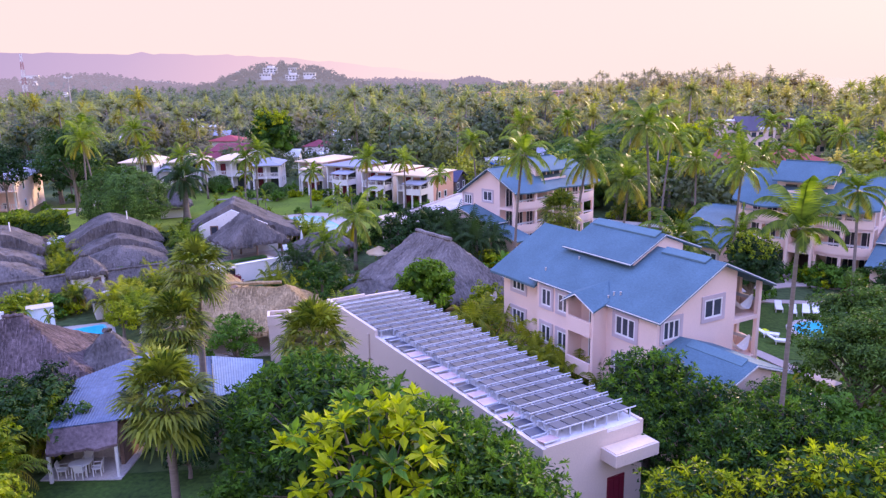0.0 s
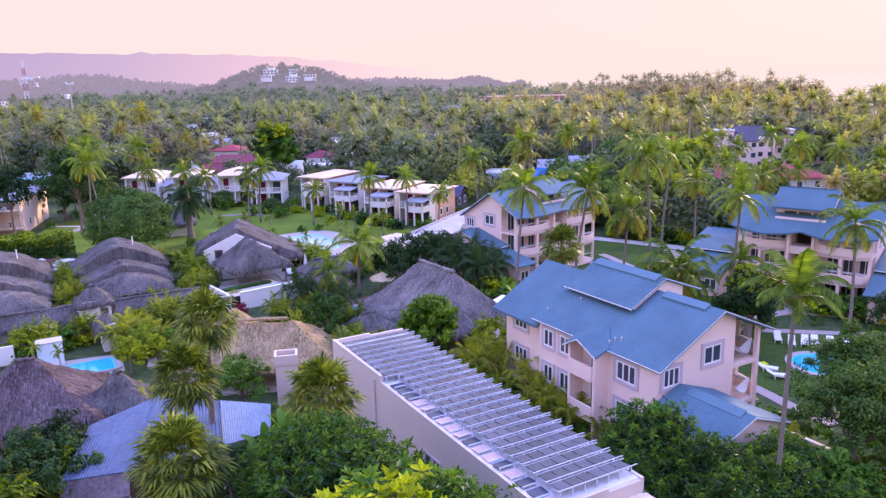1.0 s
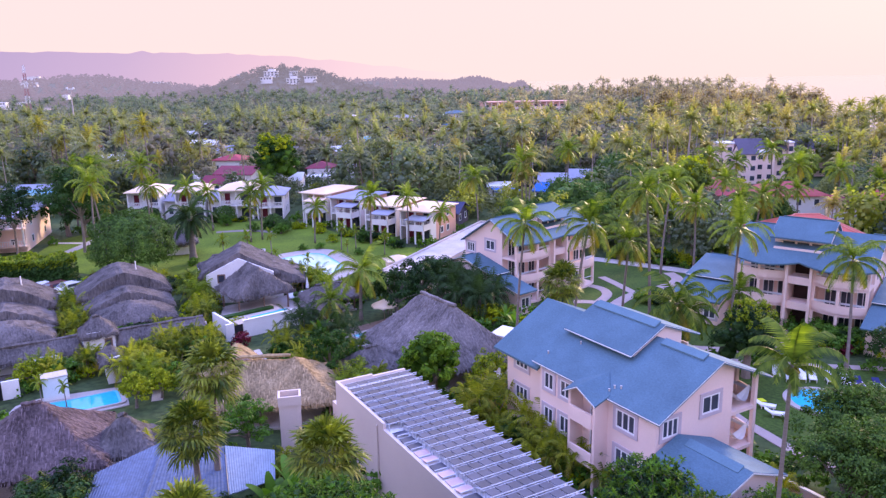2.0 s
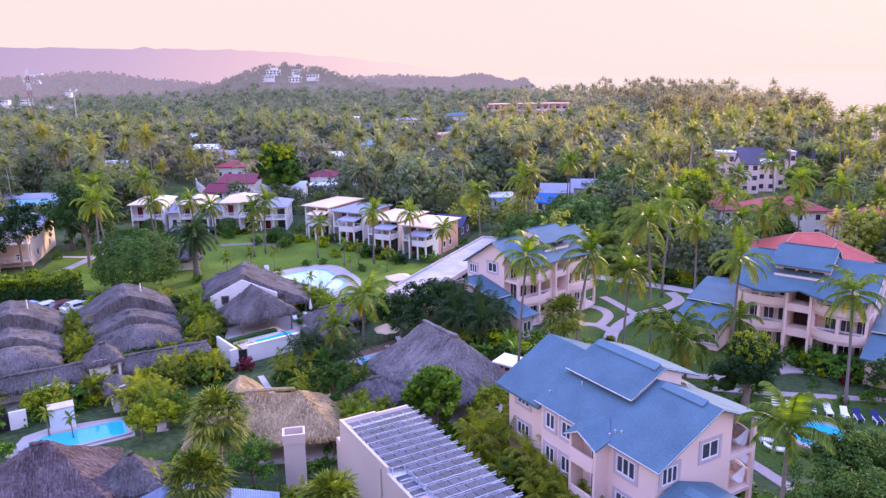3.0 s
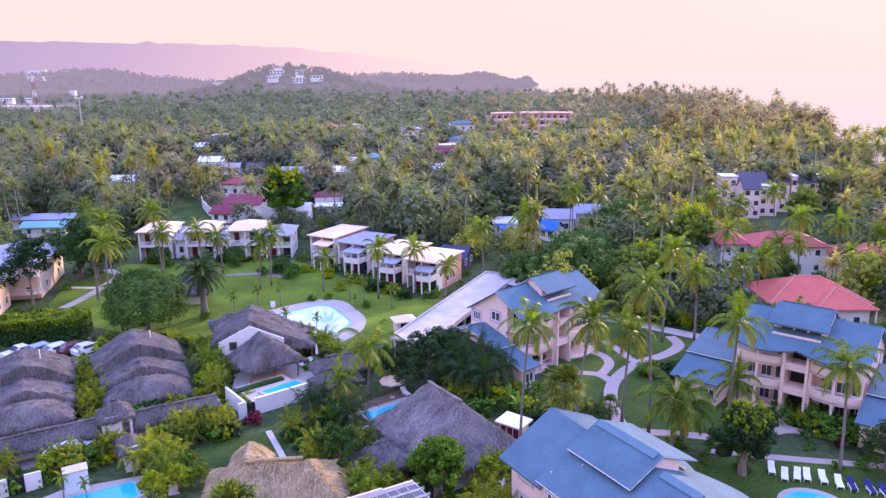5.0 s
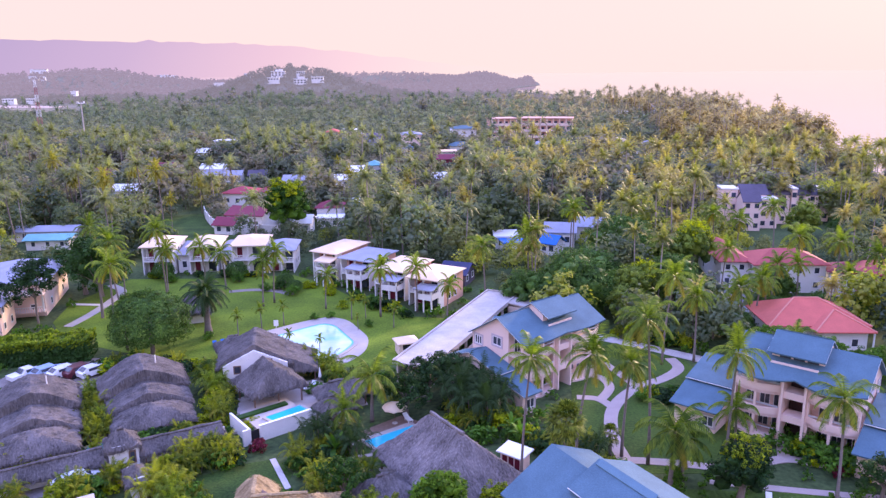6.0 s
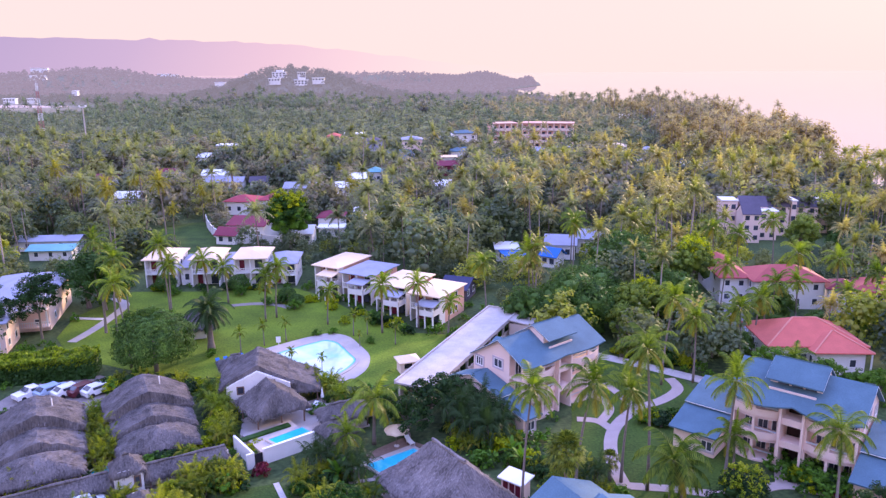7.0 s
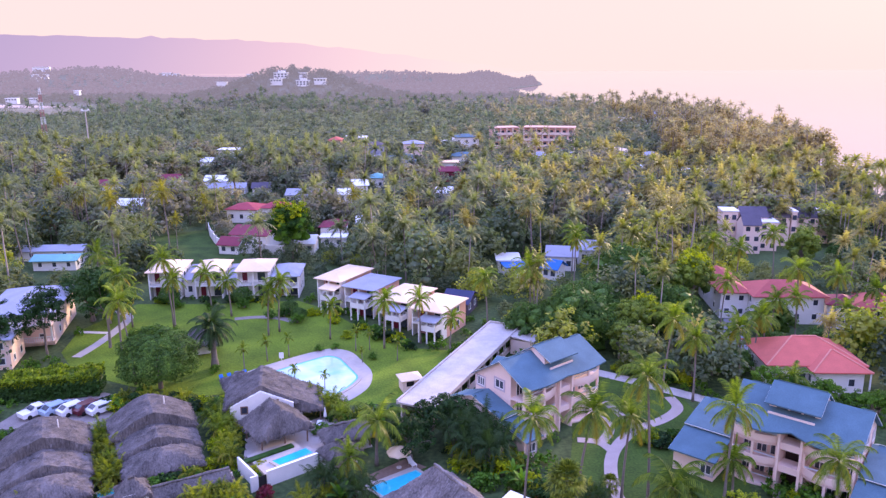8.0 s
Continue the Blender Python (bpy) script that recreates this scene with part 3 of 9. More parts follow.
def fascia(parent, p, q, w=0.035, h=0.13):
    w, h = w * 0.5, h * 0.6
    p, q = Vector(p), Vector(q)
    d = (q - p).normalized()
    s = d.cross(Vector((0, 0, 1))).normalized() * w
    v = [p - s, p + s, q + s, q - s]
    v = [tuple(x + Vector((0, 0, -0.03))) for x in v] + [tuple(x - Vector((0, 0, h))) for x in v]
    part("fascia", Build().add(v, [(0, 3, 2, 1), (4, 5, 6, 7), (0, 1, 5, 4), (1, 2, 6, 5), (2, 3, 7, 6), (3, 0, 4, 7)]), WHITE, parent)


def blue_villa(m, length, label, ext=0.0, annexes=(), raised=(0.0, 0.52), RZ=9.2, crest=(10.0, 8.9, 8.75), curve=1.3):
    """Rows of annexes: side, length, ridge y, rear eave y, front eave y and z, and whether a lower roof follows."""

    def rear_z(y):
        return EZ + (RZ - EZ) * y / RY

    def front_z(y):
        return RZ + (FZ - RZ) * (y - RY) / (W - RY)

    def bow(s):
        return curve * math.sin(math.pi * min(1, max(0, s)))

    th = thing("villa", m, label, "villa", "blue-roofed villas")
    Lx = length
    # walls: gabled body behind the balconies
    body = [(0.3, 0), (6.7, 0), (6.7, front_z(6.7) - 0.16), (RY, RZ - 0.16), (0.3, rear_z(0.3) - 0.16)]
    part("wall", Build().profile(body, 0.4, Lx - 0.4), PINK, th)
    # roof planes
    half = Lx / 2
    x0, x1 = -0.1 - ext, Lx + 0.1
    part("roof_plane", Build().slab([(-0.1, 0, rear_z(0)), (-0.1, RY, RZ), (x1, RY, RZ), (x1, 0, rear_z(0))], 0.16), BLUE_SHINGLE, th)
    nseg = 16
    edge = []
    for i in range(nseg + 1):
        x = -0.1 + (Lx + 0.2) * i / nseg
        s = (x / half) if x < half else (Lx - x) / half
        y = W - 0.3 + bow(s)
        edge.append((x, y, front_z(y)))
    b = Build()
    top = [(x, RY, RZ) for x, y, z in edge]
    k = len(edge)
    b.v = top + edge + [(x, y, z - 0.16) for x, y, z in top + edge]
    for i in range(k - 1):
        b.f += [(i, i + 1, k + i + 1, k + i), (2 * k + i + 1, 2 * k + i, 3 * k + i, 3 * k + i + 1), (k + i, k + i + 1, 3 * k + i + 1, 3 * k + i)]
    b.f += [(0, k, 3 * k, 2 * k), (2 * k - 1, k - 1, 3 * k - 1, 4 * k - 1)]
    part("roof_plane", b, BLUE_SHINGLE, th)
    for x in ((x1,) if ext else (-0.1, x1)):
        fascia(th, (x, -0.02, rear_z(0)), (x, RY, RZ))
        fascia(th, (x, RY, RZ), (x, W - 0.3, front_z(W - 0.3)))
    fascia(th, (-0.1, -0.03, rear_z(0)), (x1, -0.03, rear_z(0)), w=0.03, h=0.14)
    for xa, xb in ((0.2, Lx * 0.09), (Lx * 0.62, Lx - 1.0)):
        part("ridge_cap", Build().slab([(xa, RY - 0.5, RZ - 0.12), (xa, RY, RZ + 0.13), (xb, RY, RZ + 0.13), (xb, RY - 0.5, RZ - 0.12)], 0.1), BLUE_CAP, th)
    # raised middle roof with clerestory
    a, c = Lx * raised[0] + 0.1, Lx * raised[1]
    rz, uy = crest[0], 5.6
    y0, y1, z0, z1 = 2.65, crest[1], rear_z(2.65) + 0.5, crest[2]
    part("upper_wall", Build().profile([(y0 + 0.5, rear_z(2.2) - 0.3), (7.4, 7.4), (7.4, rz + (z1 - rz) * (7.4 - uy) / (y1 - uy) - 0.2), (uy, rz - 0.17), (y0 + 0.5, z0 + 0.10)], a + 0.25, c - 0.25), PINK, th)
    part("upper_roof", Build().slab([(a, y0, z0), (a, uy, rz), (c, uy, rz), (c, y0, z0)], 0.15), BLUE_SHINGLE, th)
    part("upper_roof", Build().slab([(a, uy, rz), (a, y1, z1), (c, y1, z1), (c, uy, rz)], 0.15), BLUE_SHINGLE, th)
    part("ridge_cap", Build().slab([(a + 0.3, uy - 0.55, rz - 0.16), (a + 0.3, uy, rz + 0.13), (c - 0.4, uy, rz + 0.13), (c - 0.4, uy - 0.55, rz - 0.16)], 0.1), BLUE_CAP, th)
    for x in (a, c):
        fascia(th, (x, y0, z0), (x, uy, rz), w=0.03, h=0.12)
        fascia(th, (x, uy, rz), (x, y1, z1), w=0.03, h=0.12)
    fascia(th, (a, y0 - 0.02, z0), (c, y0 - 0.02, z0), w=0.04, h=0.14)
    part("upper_parapet", Build().box(a + 0.6, 8.15, front_z(8.3) - 0.25, c - 0.4, 8.3, front_z(8.3) + 0.22), PINK, th)
    for i in range(3):
        w0 = a + 0.8 + i * (c - a - 1.6) / 3
        part("clerestory_pane", Build().box(w0, 7.40, 8.2, w0 + (c - a - 1.6) / 3 - 0.25, 7.43, 8.85), GLASS, th)
    # small cross gable over the rear balcony
    gx, gw = Lx - 5.6, 1.5
    gz = rear_z(0) + 0.25
    for sgn in (-1, 1):
        pts = [(gx, -1.15, gz + 0.25), (gx, 1.5, gz + 0.62), (gx + sgn * gw, 0.2, rear_z(0.2) + 0.03), (gx + sgn * gw, -1.0, rear_z(0) - 0.32)]
        if sgn > 0:
            pts.reverse()
        part("porch_roof", Build().slab(pts, 0.12), BLUE_SHINGLE, th)
        fascia(th, (gx, -1.17, gz + 0.25), (gx + sgn * gw, -1.02, rear_z(0) - 0.32), h=0.16)
    # rear bay with two balconies
    bx0, bx1 = gx - 1.25, gx + 1.25
    part("bay", Build().box(bx0, -0.75, 0, bx0 + 0.22, 0.3, 6.4).box(bx1 - 0.22, -0.75, 0, bx1, 0.3, 6.4), PINK, th)
    for zf in (2.05, 4.65):
        part("balcony_floor", Build().box(bx0 + 0.22, -0.85, zf - 0.2, bx1 - 0.22, 0.3, zf), PINK, th)
        part("balcony_parapet", Build().box(bx0 + 0.22, -0.85, zf, bx1 - 0.22, -0.7, zf + 0.75), PINK, th)
        door = part("balcony_door", Build().box(gx - 0.2, 0.27, zf, gx + 0.75, 0.3, zf + 1.95), GLASS, th)
        part("door_frame", Build().box(gx - 0.26, 0.24, zf, gx - 0.18, 0.3, zf + 2.0).box(gx + 0.73, 0.24, zf, gx + 0.81, 0.3, zf + 2.0).box(gx - 0.18, 0.24, zf + 1.93, gx + 0.73, 0.3, zf + 2.0), WHITE, door)
    # rear windows, seen from -y
    for zf in (2.35, 4.85):
        for xa, w, n in ((0.9, 1.0, 2), (2.6, 1.5, 3), (Lx - 3.6, 1.6, 3)):
            window(th, Matrix.Translation((xa, 0.3, zf)), w, 1.2, n)
    # gable end windows
    for sgn, xg in ((1, Lx - 0.4), (-1, 0.4)):
        for yw, zw, w, n in ((4.0, 5.9, 1.5, 2), (0.75, 5.2, 1.3, 3)):
            rot = turn(90) if sgn > 0 else turn(-90)
            yy = yw if sgn > 0 else yw + w
            window(th, Matrix.Translation((xg, yy, zw)) @ rot, w, 1.15, n)
    # front balconies: two bowed bays on three floors and a stair recess between
    mid0, mid1 = half - 1.0, half + 1.0
    part("stair_pier", Build().box(mid0 - 0.25, 6.7, 0, mid0, 9.6, FZ - 0.1), PINK, th)
    part("stair_pier", Build().box(mid1, 6.7, 0, mid1 + 0.25, 9.6, FZ - 0.1), PINK, th)
    # gloom of the open stairwell, painted as a dark back panel
    part("stair_back", Build().box(mid0, 6.72, 0, mid1, 6.8, FZ), DARK_BACKING, th, "dark back panel painting the shade of the open stairwell")
    for zf in (2.7, 5.3):
        part("stair_landing", Build().box(mid0, 7.5, zf - 0.35, mid1, 9.3, zf + 0.4), PINK, th)
    for xa, xb in ((0.4, mid0 - 0.25), (mid1 + 0.25, Lx - 0.4)):
        for fl, zf in enumerate((0.25, 2.75, 5.35)):
            ns = 12
            line = [(xa + (xb - xa) * i / ns, 9.0 + 0.75 * math.sin(math.pi * i / ns)) for i in range(ns + 1)]
            part("balcony_floor", Build().prism([(xa, 6.7)] + [(xb, 6.7)] + list(reversed(line)), zf - 0.22, zf), PINK, th)
            if fl:
                b = Build()
                n1 = len(line)
                b.v = [(x, y, zf - 0.30) for x, y in line] + [(x, y, zf + 0.78) for x, y in line] + [(x, y - 0.14, zf + 0.78) for x, y in line] + [(x, y - 0.14, zf - 0.30) for x, y in line]
                for i in range(n1 - 1):
                    b.f += [(i, n1 + i, n1 + i + 1, i + 1), (n1 + i, 2 * n1 + i, 2 * n1 + i + 1, n1 + i + 1), (2 * n1 + i, 3 * n1 + i, 3 * n1 + i + 1, 2 * n1 + i + 1)]
                part("balcony_parapet", b, PINK, th, smooth=False)
            rail = Build().box(xa, 8.98, zf + 0.78, xb, 9.02, zf + 0.98) if fl else Build().box(xa + 0.2, 8.9, zf + 0.7, xb - 0.2, 8.95, zf + 0.8)
            part("rail", rail, ALU, th)
            for i in range(3):
                xw = xa + 0.35 + i * (xb - xa - 0.6) / 3
                dr = part("french_door", Build().box(xw, 6.70, zf, xw + 0.95, 6.74, zf + 2.0), GLASS, th)
                part("door_frame", Build().box(xw - 0.07, 6.7, zf, xw, 6.78, zf + 2.08).box(xw + 0.95, 6.7, zf, xw + 1.02, 6.78, zf + 2.08).box(xw, 6.7, zf + 2.0, xw + 0.95, 6.78, zf + 2.08).box(xw + 0.44, 6.74, zf, xw + 0.51, 6.77, zf + 2.0), WHITE, dr)
        for x in (xa + 0.12, (xa + xb) / 2, xb - 0.12):
            s = (x - xa) / (xb - xa)
            y = 8.85 + 0.75 * math.sin(math.pi * s)
            part("pillar", Build().box(x - 0.13, y - 0.13, 0, x + 0.13, y + 0.13, front_z(y) - 0.16), PINK, th)
    for i, (x, y) in enumerate(((0.5, 0.9), (2.0, 2.5), (Lx - 4.3, 0.75), (Lx - 3.9, 0.9), (Lx - 4.4, 0.4))):
        part("vent_pipe", Build().tube([(x, y, rear_z(y) - 0.1), (x, y, rear_z(y) + 0.14), (x, y, rear_z(y) + 0.20)], [0.045, 0.045, 0.08], 7), CONCRETE, th)
    if ext:
        e0 = -ext
        part("rear_wing_wall", Build().profile([(1.0, 0), (6.5, 0), (6.5, 7.9), (RY, 8.6), (1.0, 6.2)], e0 + 0.5, 0.4), PINK, th)
        part("rear_wing_roof", Build().slab([(e0, 0.1, 6.0), (e0, RY, 8.95), (0.3, RY, 8.95), (0.3, 0.1, 6.0)], 0.16), BLUE_SHINGLE, th)
        part("rear_wing_roof", Build().slab([(e0, RY, 8.95), (e0, 9.3, 7.2), (0.3, 9.3, 7.2), (0.3, RY, 8.95)], 0.16), BLUE_SHINGLE, th)
        for zf in (2.35, 4.85):
            window(th, Matrix.Translation((e0 + 1.6, 1.0, zf)), 1.5, 1.1, 3)
    for side, reach, ry, ya, yf, zfr, lower in annexes:
        o = Lx - 0.2 if side > 0 else 0.2
        e = o + side * reach
        xa, xb = min(o, e), max(o, e)
        zr, za = 5.35, 3.75
        wall = [(ya + 0.5, 0), (yf - 0.6, 0), (yf - 0.6, zfr + 0.6 * (zr - zfr) / (yf - ry) - 0.17), (ry, zr - 0.17), (ya + 0.5, za + 0.5 * (zr - za) / (ry - ya) - 0.17)]
        part("annex_wall", Build().profile(wall, xa + (0.3 if side < 0 else 0), xb - (0.3 if side > 0 else 0)), PINK, th)
        part("annex_roof", Build().slab([(xa, ya, za), (xa, ry, zr), (xb, ry, zr), (xb, ya, za)], 0.15), BLUE_SHINGLE, th)
        part("annex_roof", Build().slab([(xa, ry, zr), (xa, yf, zfr), (xb, yf, zfr), (xb, ry, zr)], 0.15), BLUE_SHINGLE, th)
        part("ridge_cap", Build().slab([(xa + 0.9, ry - 0.5, zr - 0.16), (xa + 0.9, ry, zr + 0.11), (xb - 0.6, ry, zr + 0.11), (xb - 0.6, ry - 0.5, zr - 0.16)], 0.1), BLUE_CAP, th)
        xe = xb if side > 0 else xa
        rakes = [((xe, ya, za), (xe, ry, zr)), ((xe, ry, zr), (xe, yf, zfr))]
        if lower:
            part("annex_wall", Build().box(xa + 0.4, yf - 0.6, 0, xb - 0.4, yf + 3.6, 2.5), PINK, th)
            part("annex_roof", Build().slab([(xa, yf - 0.4, zfr - 0.25), (xa, yf + 4.3, 2.7), (xb, yf + 4.3, 2.7), (xb, yf - 0.4, zfr - 0.25)], 0.15), BLUE_SHINGLE, th)
            rakes.append(((xe, yf - 0.4, zfr - 0.25), (xe, yf + 4.3, 2.7)))
            window(th, Matrix.Translation((xa + 1.9, yf + 3.6, 0.7)) @ turn(180), 1.3, 1.2, 2)
        for p, q in rakes:
            fascia(th, p, q, h=0.2)
        fascia(th, (xa, yf + 0.02, zfr), (xb, yf + 0.02, zfr), h=0.18)
        xw = xb - 0.3 if side > 0 else xa + 0.3
        window(th, Matrix.Translation((xw, ry - 0.4 if side > 0 else ry + 1.0, 1.7)) @ turn(90 * side), 1.2, 1.2, 2)
        window(th, Matrix.Translation((xa + reach * 0.4, ya + 0.5, 1.8)), 1.4, 1.1, 2)
    return th


villa_a = blue_villa(at(5.64, 48.73, 0, -59.7), 11.5, "pink three-storey villa with blue shingle roof and hammock balcony", ext=5.0, annexes=[(1, 5.1, 1.9, -2.1, 4.8, 4.35, False)], raised=(0.0, 0.57), crest=(9.95, 8.9, 8.75))
villa_b = blue_villa(at(12.9, 98.4, 0, -140), 14.7, "pink villa with blue shingle roof behind two coconut palms", annexes=[(1, 2.9, 3.0, -1.2, 8.2, 4.0, True)], raised=(0.28, 0.64), RZ=9.7, crest=(10.5, 8.6, 9.2), curve=0.25)
villa_c = blue_villa(at(45.84, 74.65, 0, 140), 13.2, "pink villa with blue roof and bowed balconies above a flower bed", annexes=[(1, 5.4, 2.6, -1.2, 8.5, 4.15, True), (-1, 5.4, 2.6, -1.2, 8.5, 4.15, True)], raised=(0.31, 0.75), RZ=10.0, crest=(11.0, 8.4, 9.35), curve=0.7)
# walled terrace with a hammock at the end of the near villa's annex
terrace = thing("villa_terrace", at(5.64, 48.73, 0, -59.7) @ Matrix.Translation((13.4, 5.0, 0)), "walled pink terrace on the garden side of the villa annex", "terrace")
part("floor_slab", Build().box(-1.6, 0, 0, 3.2, 3.4, 0.9), DECK, terrace)
part("terrace_wall", Build().box(3.05, 0, 0.9, 3.2, 3.4, 1.75).box(-1.6, 3.25, 0.9, 3.05, 3.4, 1.75), PINK, terrace)
part("wall_cap", Build().box(3.0, -0.02, 1.75, 3.25, 3.45, 1.82).box(-1.6, 3.2, 1.75, 3.0, 3.45, 1.82), WHITE, terrace)


# ---------------------------------------------------------------- building with the solar roof
def solar_house():
    m = at(3.76, 27.98, 0, 119.8)      # x runs away along the house, y to the left of it
    th = thing("solar_house", m, "long beige flat-roofed house covered with solar panels", "house")
    Lh, Wd, h = 23.9, 5.5, 4.75
    part("wall", Build().box(0, -Wd, 0, Lh, 0, h), STUCCO, th)
    par = Build()
    par.box(0, -0.2, h, 16.2, 0, h + 0.14).box(16.2, -0.2, h, Lh, 0, h + 0.52)
    par.box(0, -Wd, h, Lh, -Wd + 0.16, h + 0.12).box(Lh - 0.2, -Wd + 0.16, h, Lh, -Wd * 0.5, h + 0.34).box(Lh - 0.2, -Wd * 0.5, h, Lh, -0.2, h + 0.48).box(0, -Wd * 0.62, h, 0.2, -0.2, h + 0.18)
    part("parapet", par, STUCCO, th)
    part("roof_deck", Build().box(0.2, -Wd + 0.16, h - 0.04, Lh - 0.2, -0.2, h + 0.05), WHITE_WALL, th)
    part("downpipe", Build().tube([(17.0, 0.06, 0.2), (17.0, 0.06, h + 0.1)], [0.05, 0.05], 7), STUCCO, th)
    # stair landing with a railing at the far end
    part("landing", Build().box(Lh, -Wd * 0.9, 0, Lh + 1.6, -0.3, 3.1), STUCCO, th)
    # entrance porch and door at the near end
    part("porch_roof", Build().box(-0.95, -Wd - 0.05, 3.6, 0.0, -Wd * 0.56, 4.15), STUCCO, th)
    part("porch_top", Build().box(-0.85, -Wd + 0.05, 4.15, -0.05, -Wd * 0.56 - 0.1, 4.18), CREAM_ROOF, th)
    d = part("door", Build().box(-0.06, -4.45, 0.3, 0.02, -3.5, 2.6), MAROON, th, "arched maroon entrance door")
    for i in range(3):
        part("door_board", Build().box(-0.09, -4.40 + i * 0.31, 0.35, -0.06, -4.13 + i * 0.31, 2.5 + 0.1 * (i == 1)), MAROON, d)
    part("low_wall", Build().box(-2.6, -3.2, 0, 0.0, -3.0, 1.2), STUCCO, th)
    for xw in (1.2, 2.2, 5.2, 9.0, 9.9):
        window(th, Matrix.Translation((xw + 0.8, 0.0, 1.6)) @ turn(180), 0.8, 1.3, 1, trim=False, frame_mat=TRIM)
    # rows of tilted panels on white frames
    rows, cols = 25, 6
    sb = h + 0.30
    strut = Build().box(0.01, -0.03, h, 0.05, 0.03, sb + 0.2).box(0.56, -0.025, h, 0.60, 0.025, sb)
    strut.add([(0.02, -0.025, sb + 0.17), (0.02, 0.025, sb + 0.17), (0.60, 0.025, sb), (0.60, -0.025, sb), (0.02, -0.025, sb + 0.2), (0.02, 0.025, sb + 0.2), (0.60, 0.025, sb + 0.04), (0.60, -0.025, sb + 0.04)], [(0, 1, 2, 3), (4, 7, 6, 5), (0, 4, 5, 1), (2, 6, 7, 3), (1, 5, 6, 2), (0, 3, 7, 4)])
    strut = strut.mesh("rack_strut", ALU)
    pitch = (Lh - 1.2) / rows
    for r in range(rows):
        x = 0.5 + r * pitch
        first = 0.32 if r > 16 else 1.15
        cw = (Wd - first - 0.3) / cols
        bar = part("panel_rack", Build().box(x, -Wd - 0.04, sb + 0.19, x + 0.04, -first + 0.12, sb + 0.232), ALU, th)
        for c in range(cols + 1):
            part("rack_strut", strut, ALU, bar, m=Matrix.Translation((x, -first - c * cw, 0)))
        for c in range(cols):
            y = -first - c * cw
            part("solar_panel", Build().slab([(x + 0.07, y - 0.04, sb + 0.23), (x + 0.07, y - cw + 0.04, sb + 0.23), (x + 0.80, y - cw + 0.04, sb + 0.16), (x + 0.80, y - 0.04, sb + 0.16)], 0.035), PANEL, th)
        part("panel_edge", Build().box(x + 0.80, -Wd + 0.02, sb + 0.10, x + 0.83, -first + 0.02, sb + 0.165), ALU, th)
        if r < 17:
            t = (0.10, -0.02, 0.05, 0.02)[r % 4]
            b = part("side_rack", Build().box(x - 0.30, -1.05, sb - 0.18 + t, x - 0.25, -0.24, sb - 0.12 + t).box(x - 0.29, -1.02, h, x - 0.26, -0.99, sb - 0.15 + t).box(x - 0.29, -0.3, h, x - 0.26, -0.27, sb - 0.15 + t), ALU, th)
            part("solar_panel", Build().slab([(x - 0.25, -0.24, sb - 0.12 + t), (x - 0.25, -1.05, sb - 0.12 + t), (x + 0.38, -1.05, sb - 0.13), (x + 0.38, -0.24, sb - 0.13)], 0.035), PANEL_SKY if r in (0, 3, 5, 6, 8, 9, 10, 12, 13) else PANEL, th)
    return th


solar_house()


def chimney_block(m):
    th = thing("chimney_block", m, "tall beige masonry shaft with a dark open top", "chimney")
    part("shaft", Build().box(-0.75, -0.6, 0, 0.75, 0.6, 3.5), STUCCO, th)
    rim = Build().box(-0.8, -0.65, 3.5, 0.8, -0.5, 4.2).box(-0.8, 0.5, 3.5, 0.8, 0.65, 4.2).box(-0.8, -0.5, 3.5, -0.64, 0.5, 4.2).box(0.64, -0.5, 3.5, 0.8, 0.5, 4.2)
    part("rim", rim, STUCCO, th)
    # the shaft's dark depth is painted as a black plate
    part("flue", Build().box(-0.64, -0.5, 3.5, 0.64, 0.5, 3.55), TYRE, th, "black plate painting the shade in the open top")


chimney_block(at(-11.5, 49.2, 0, 12))


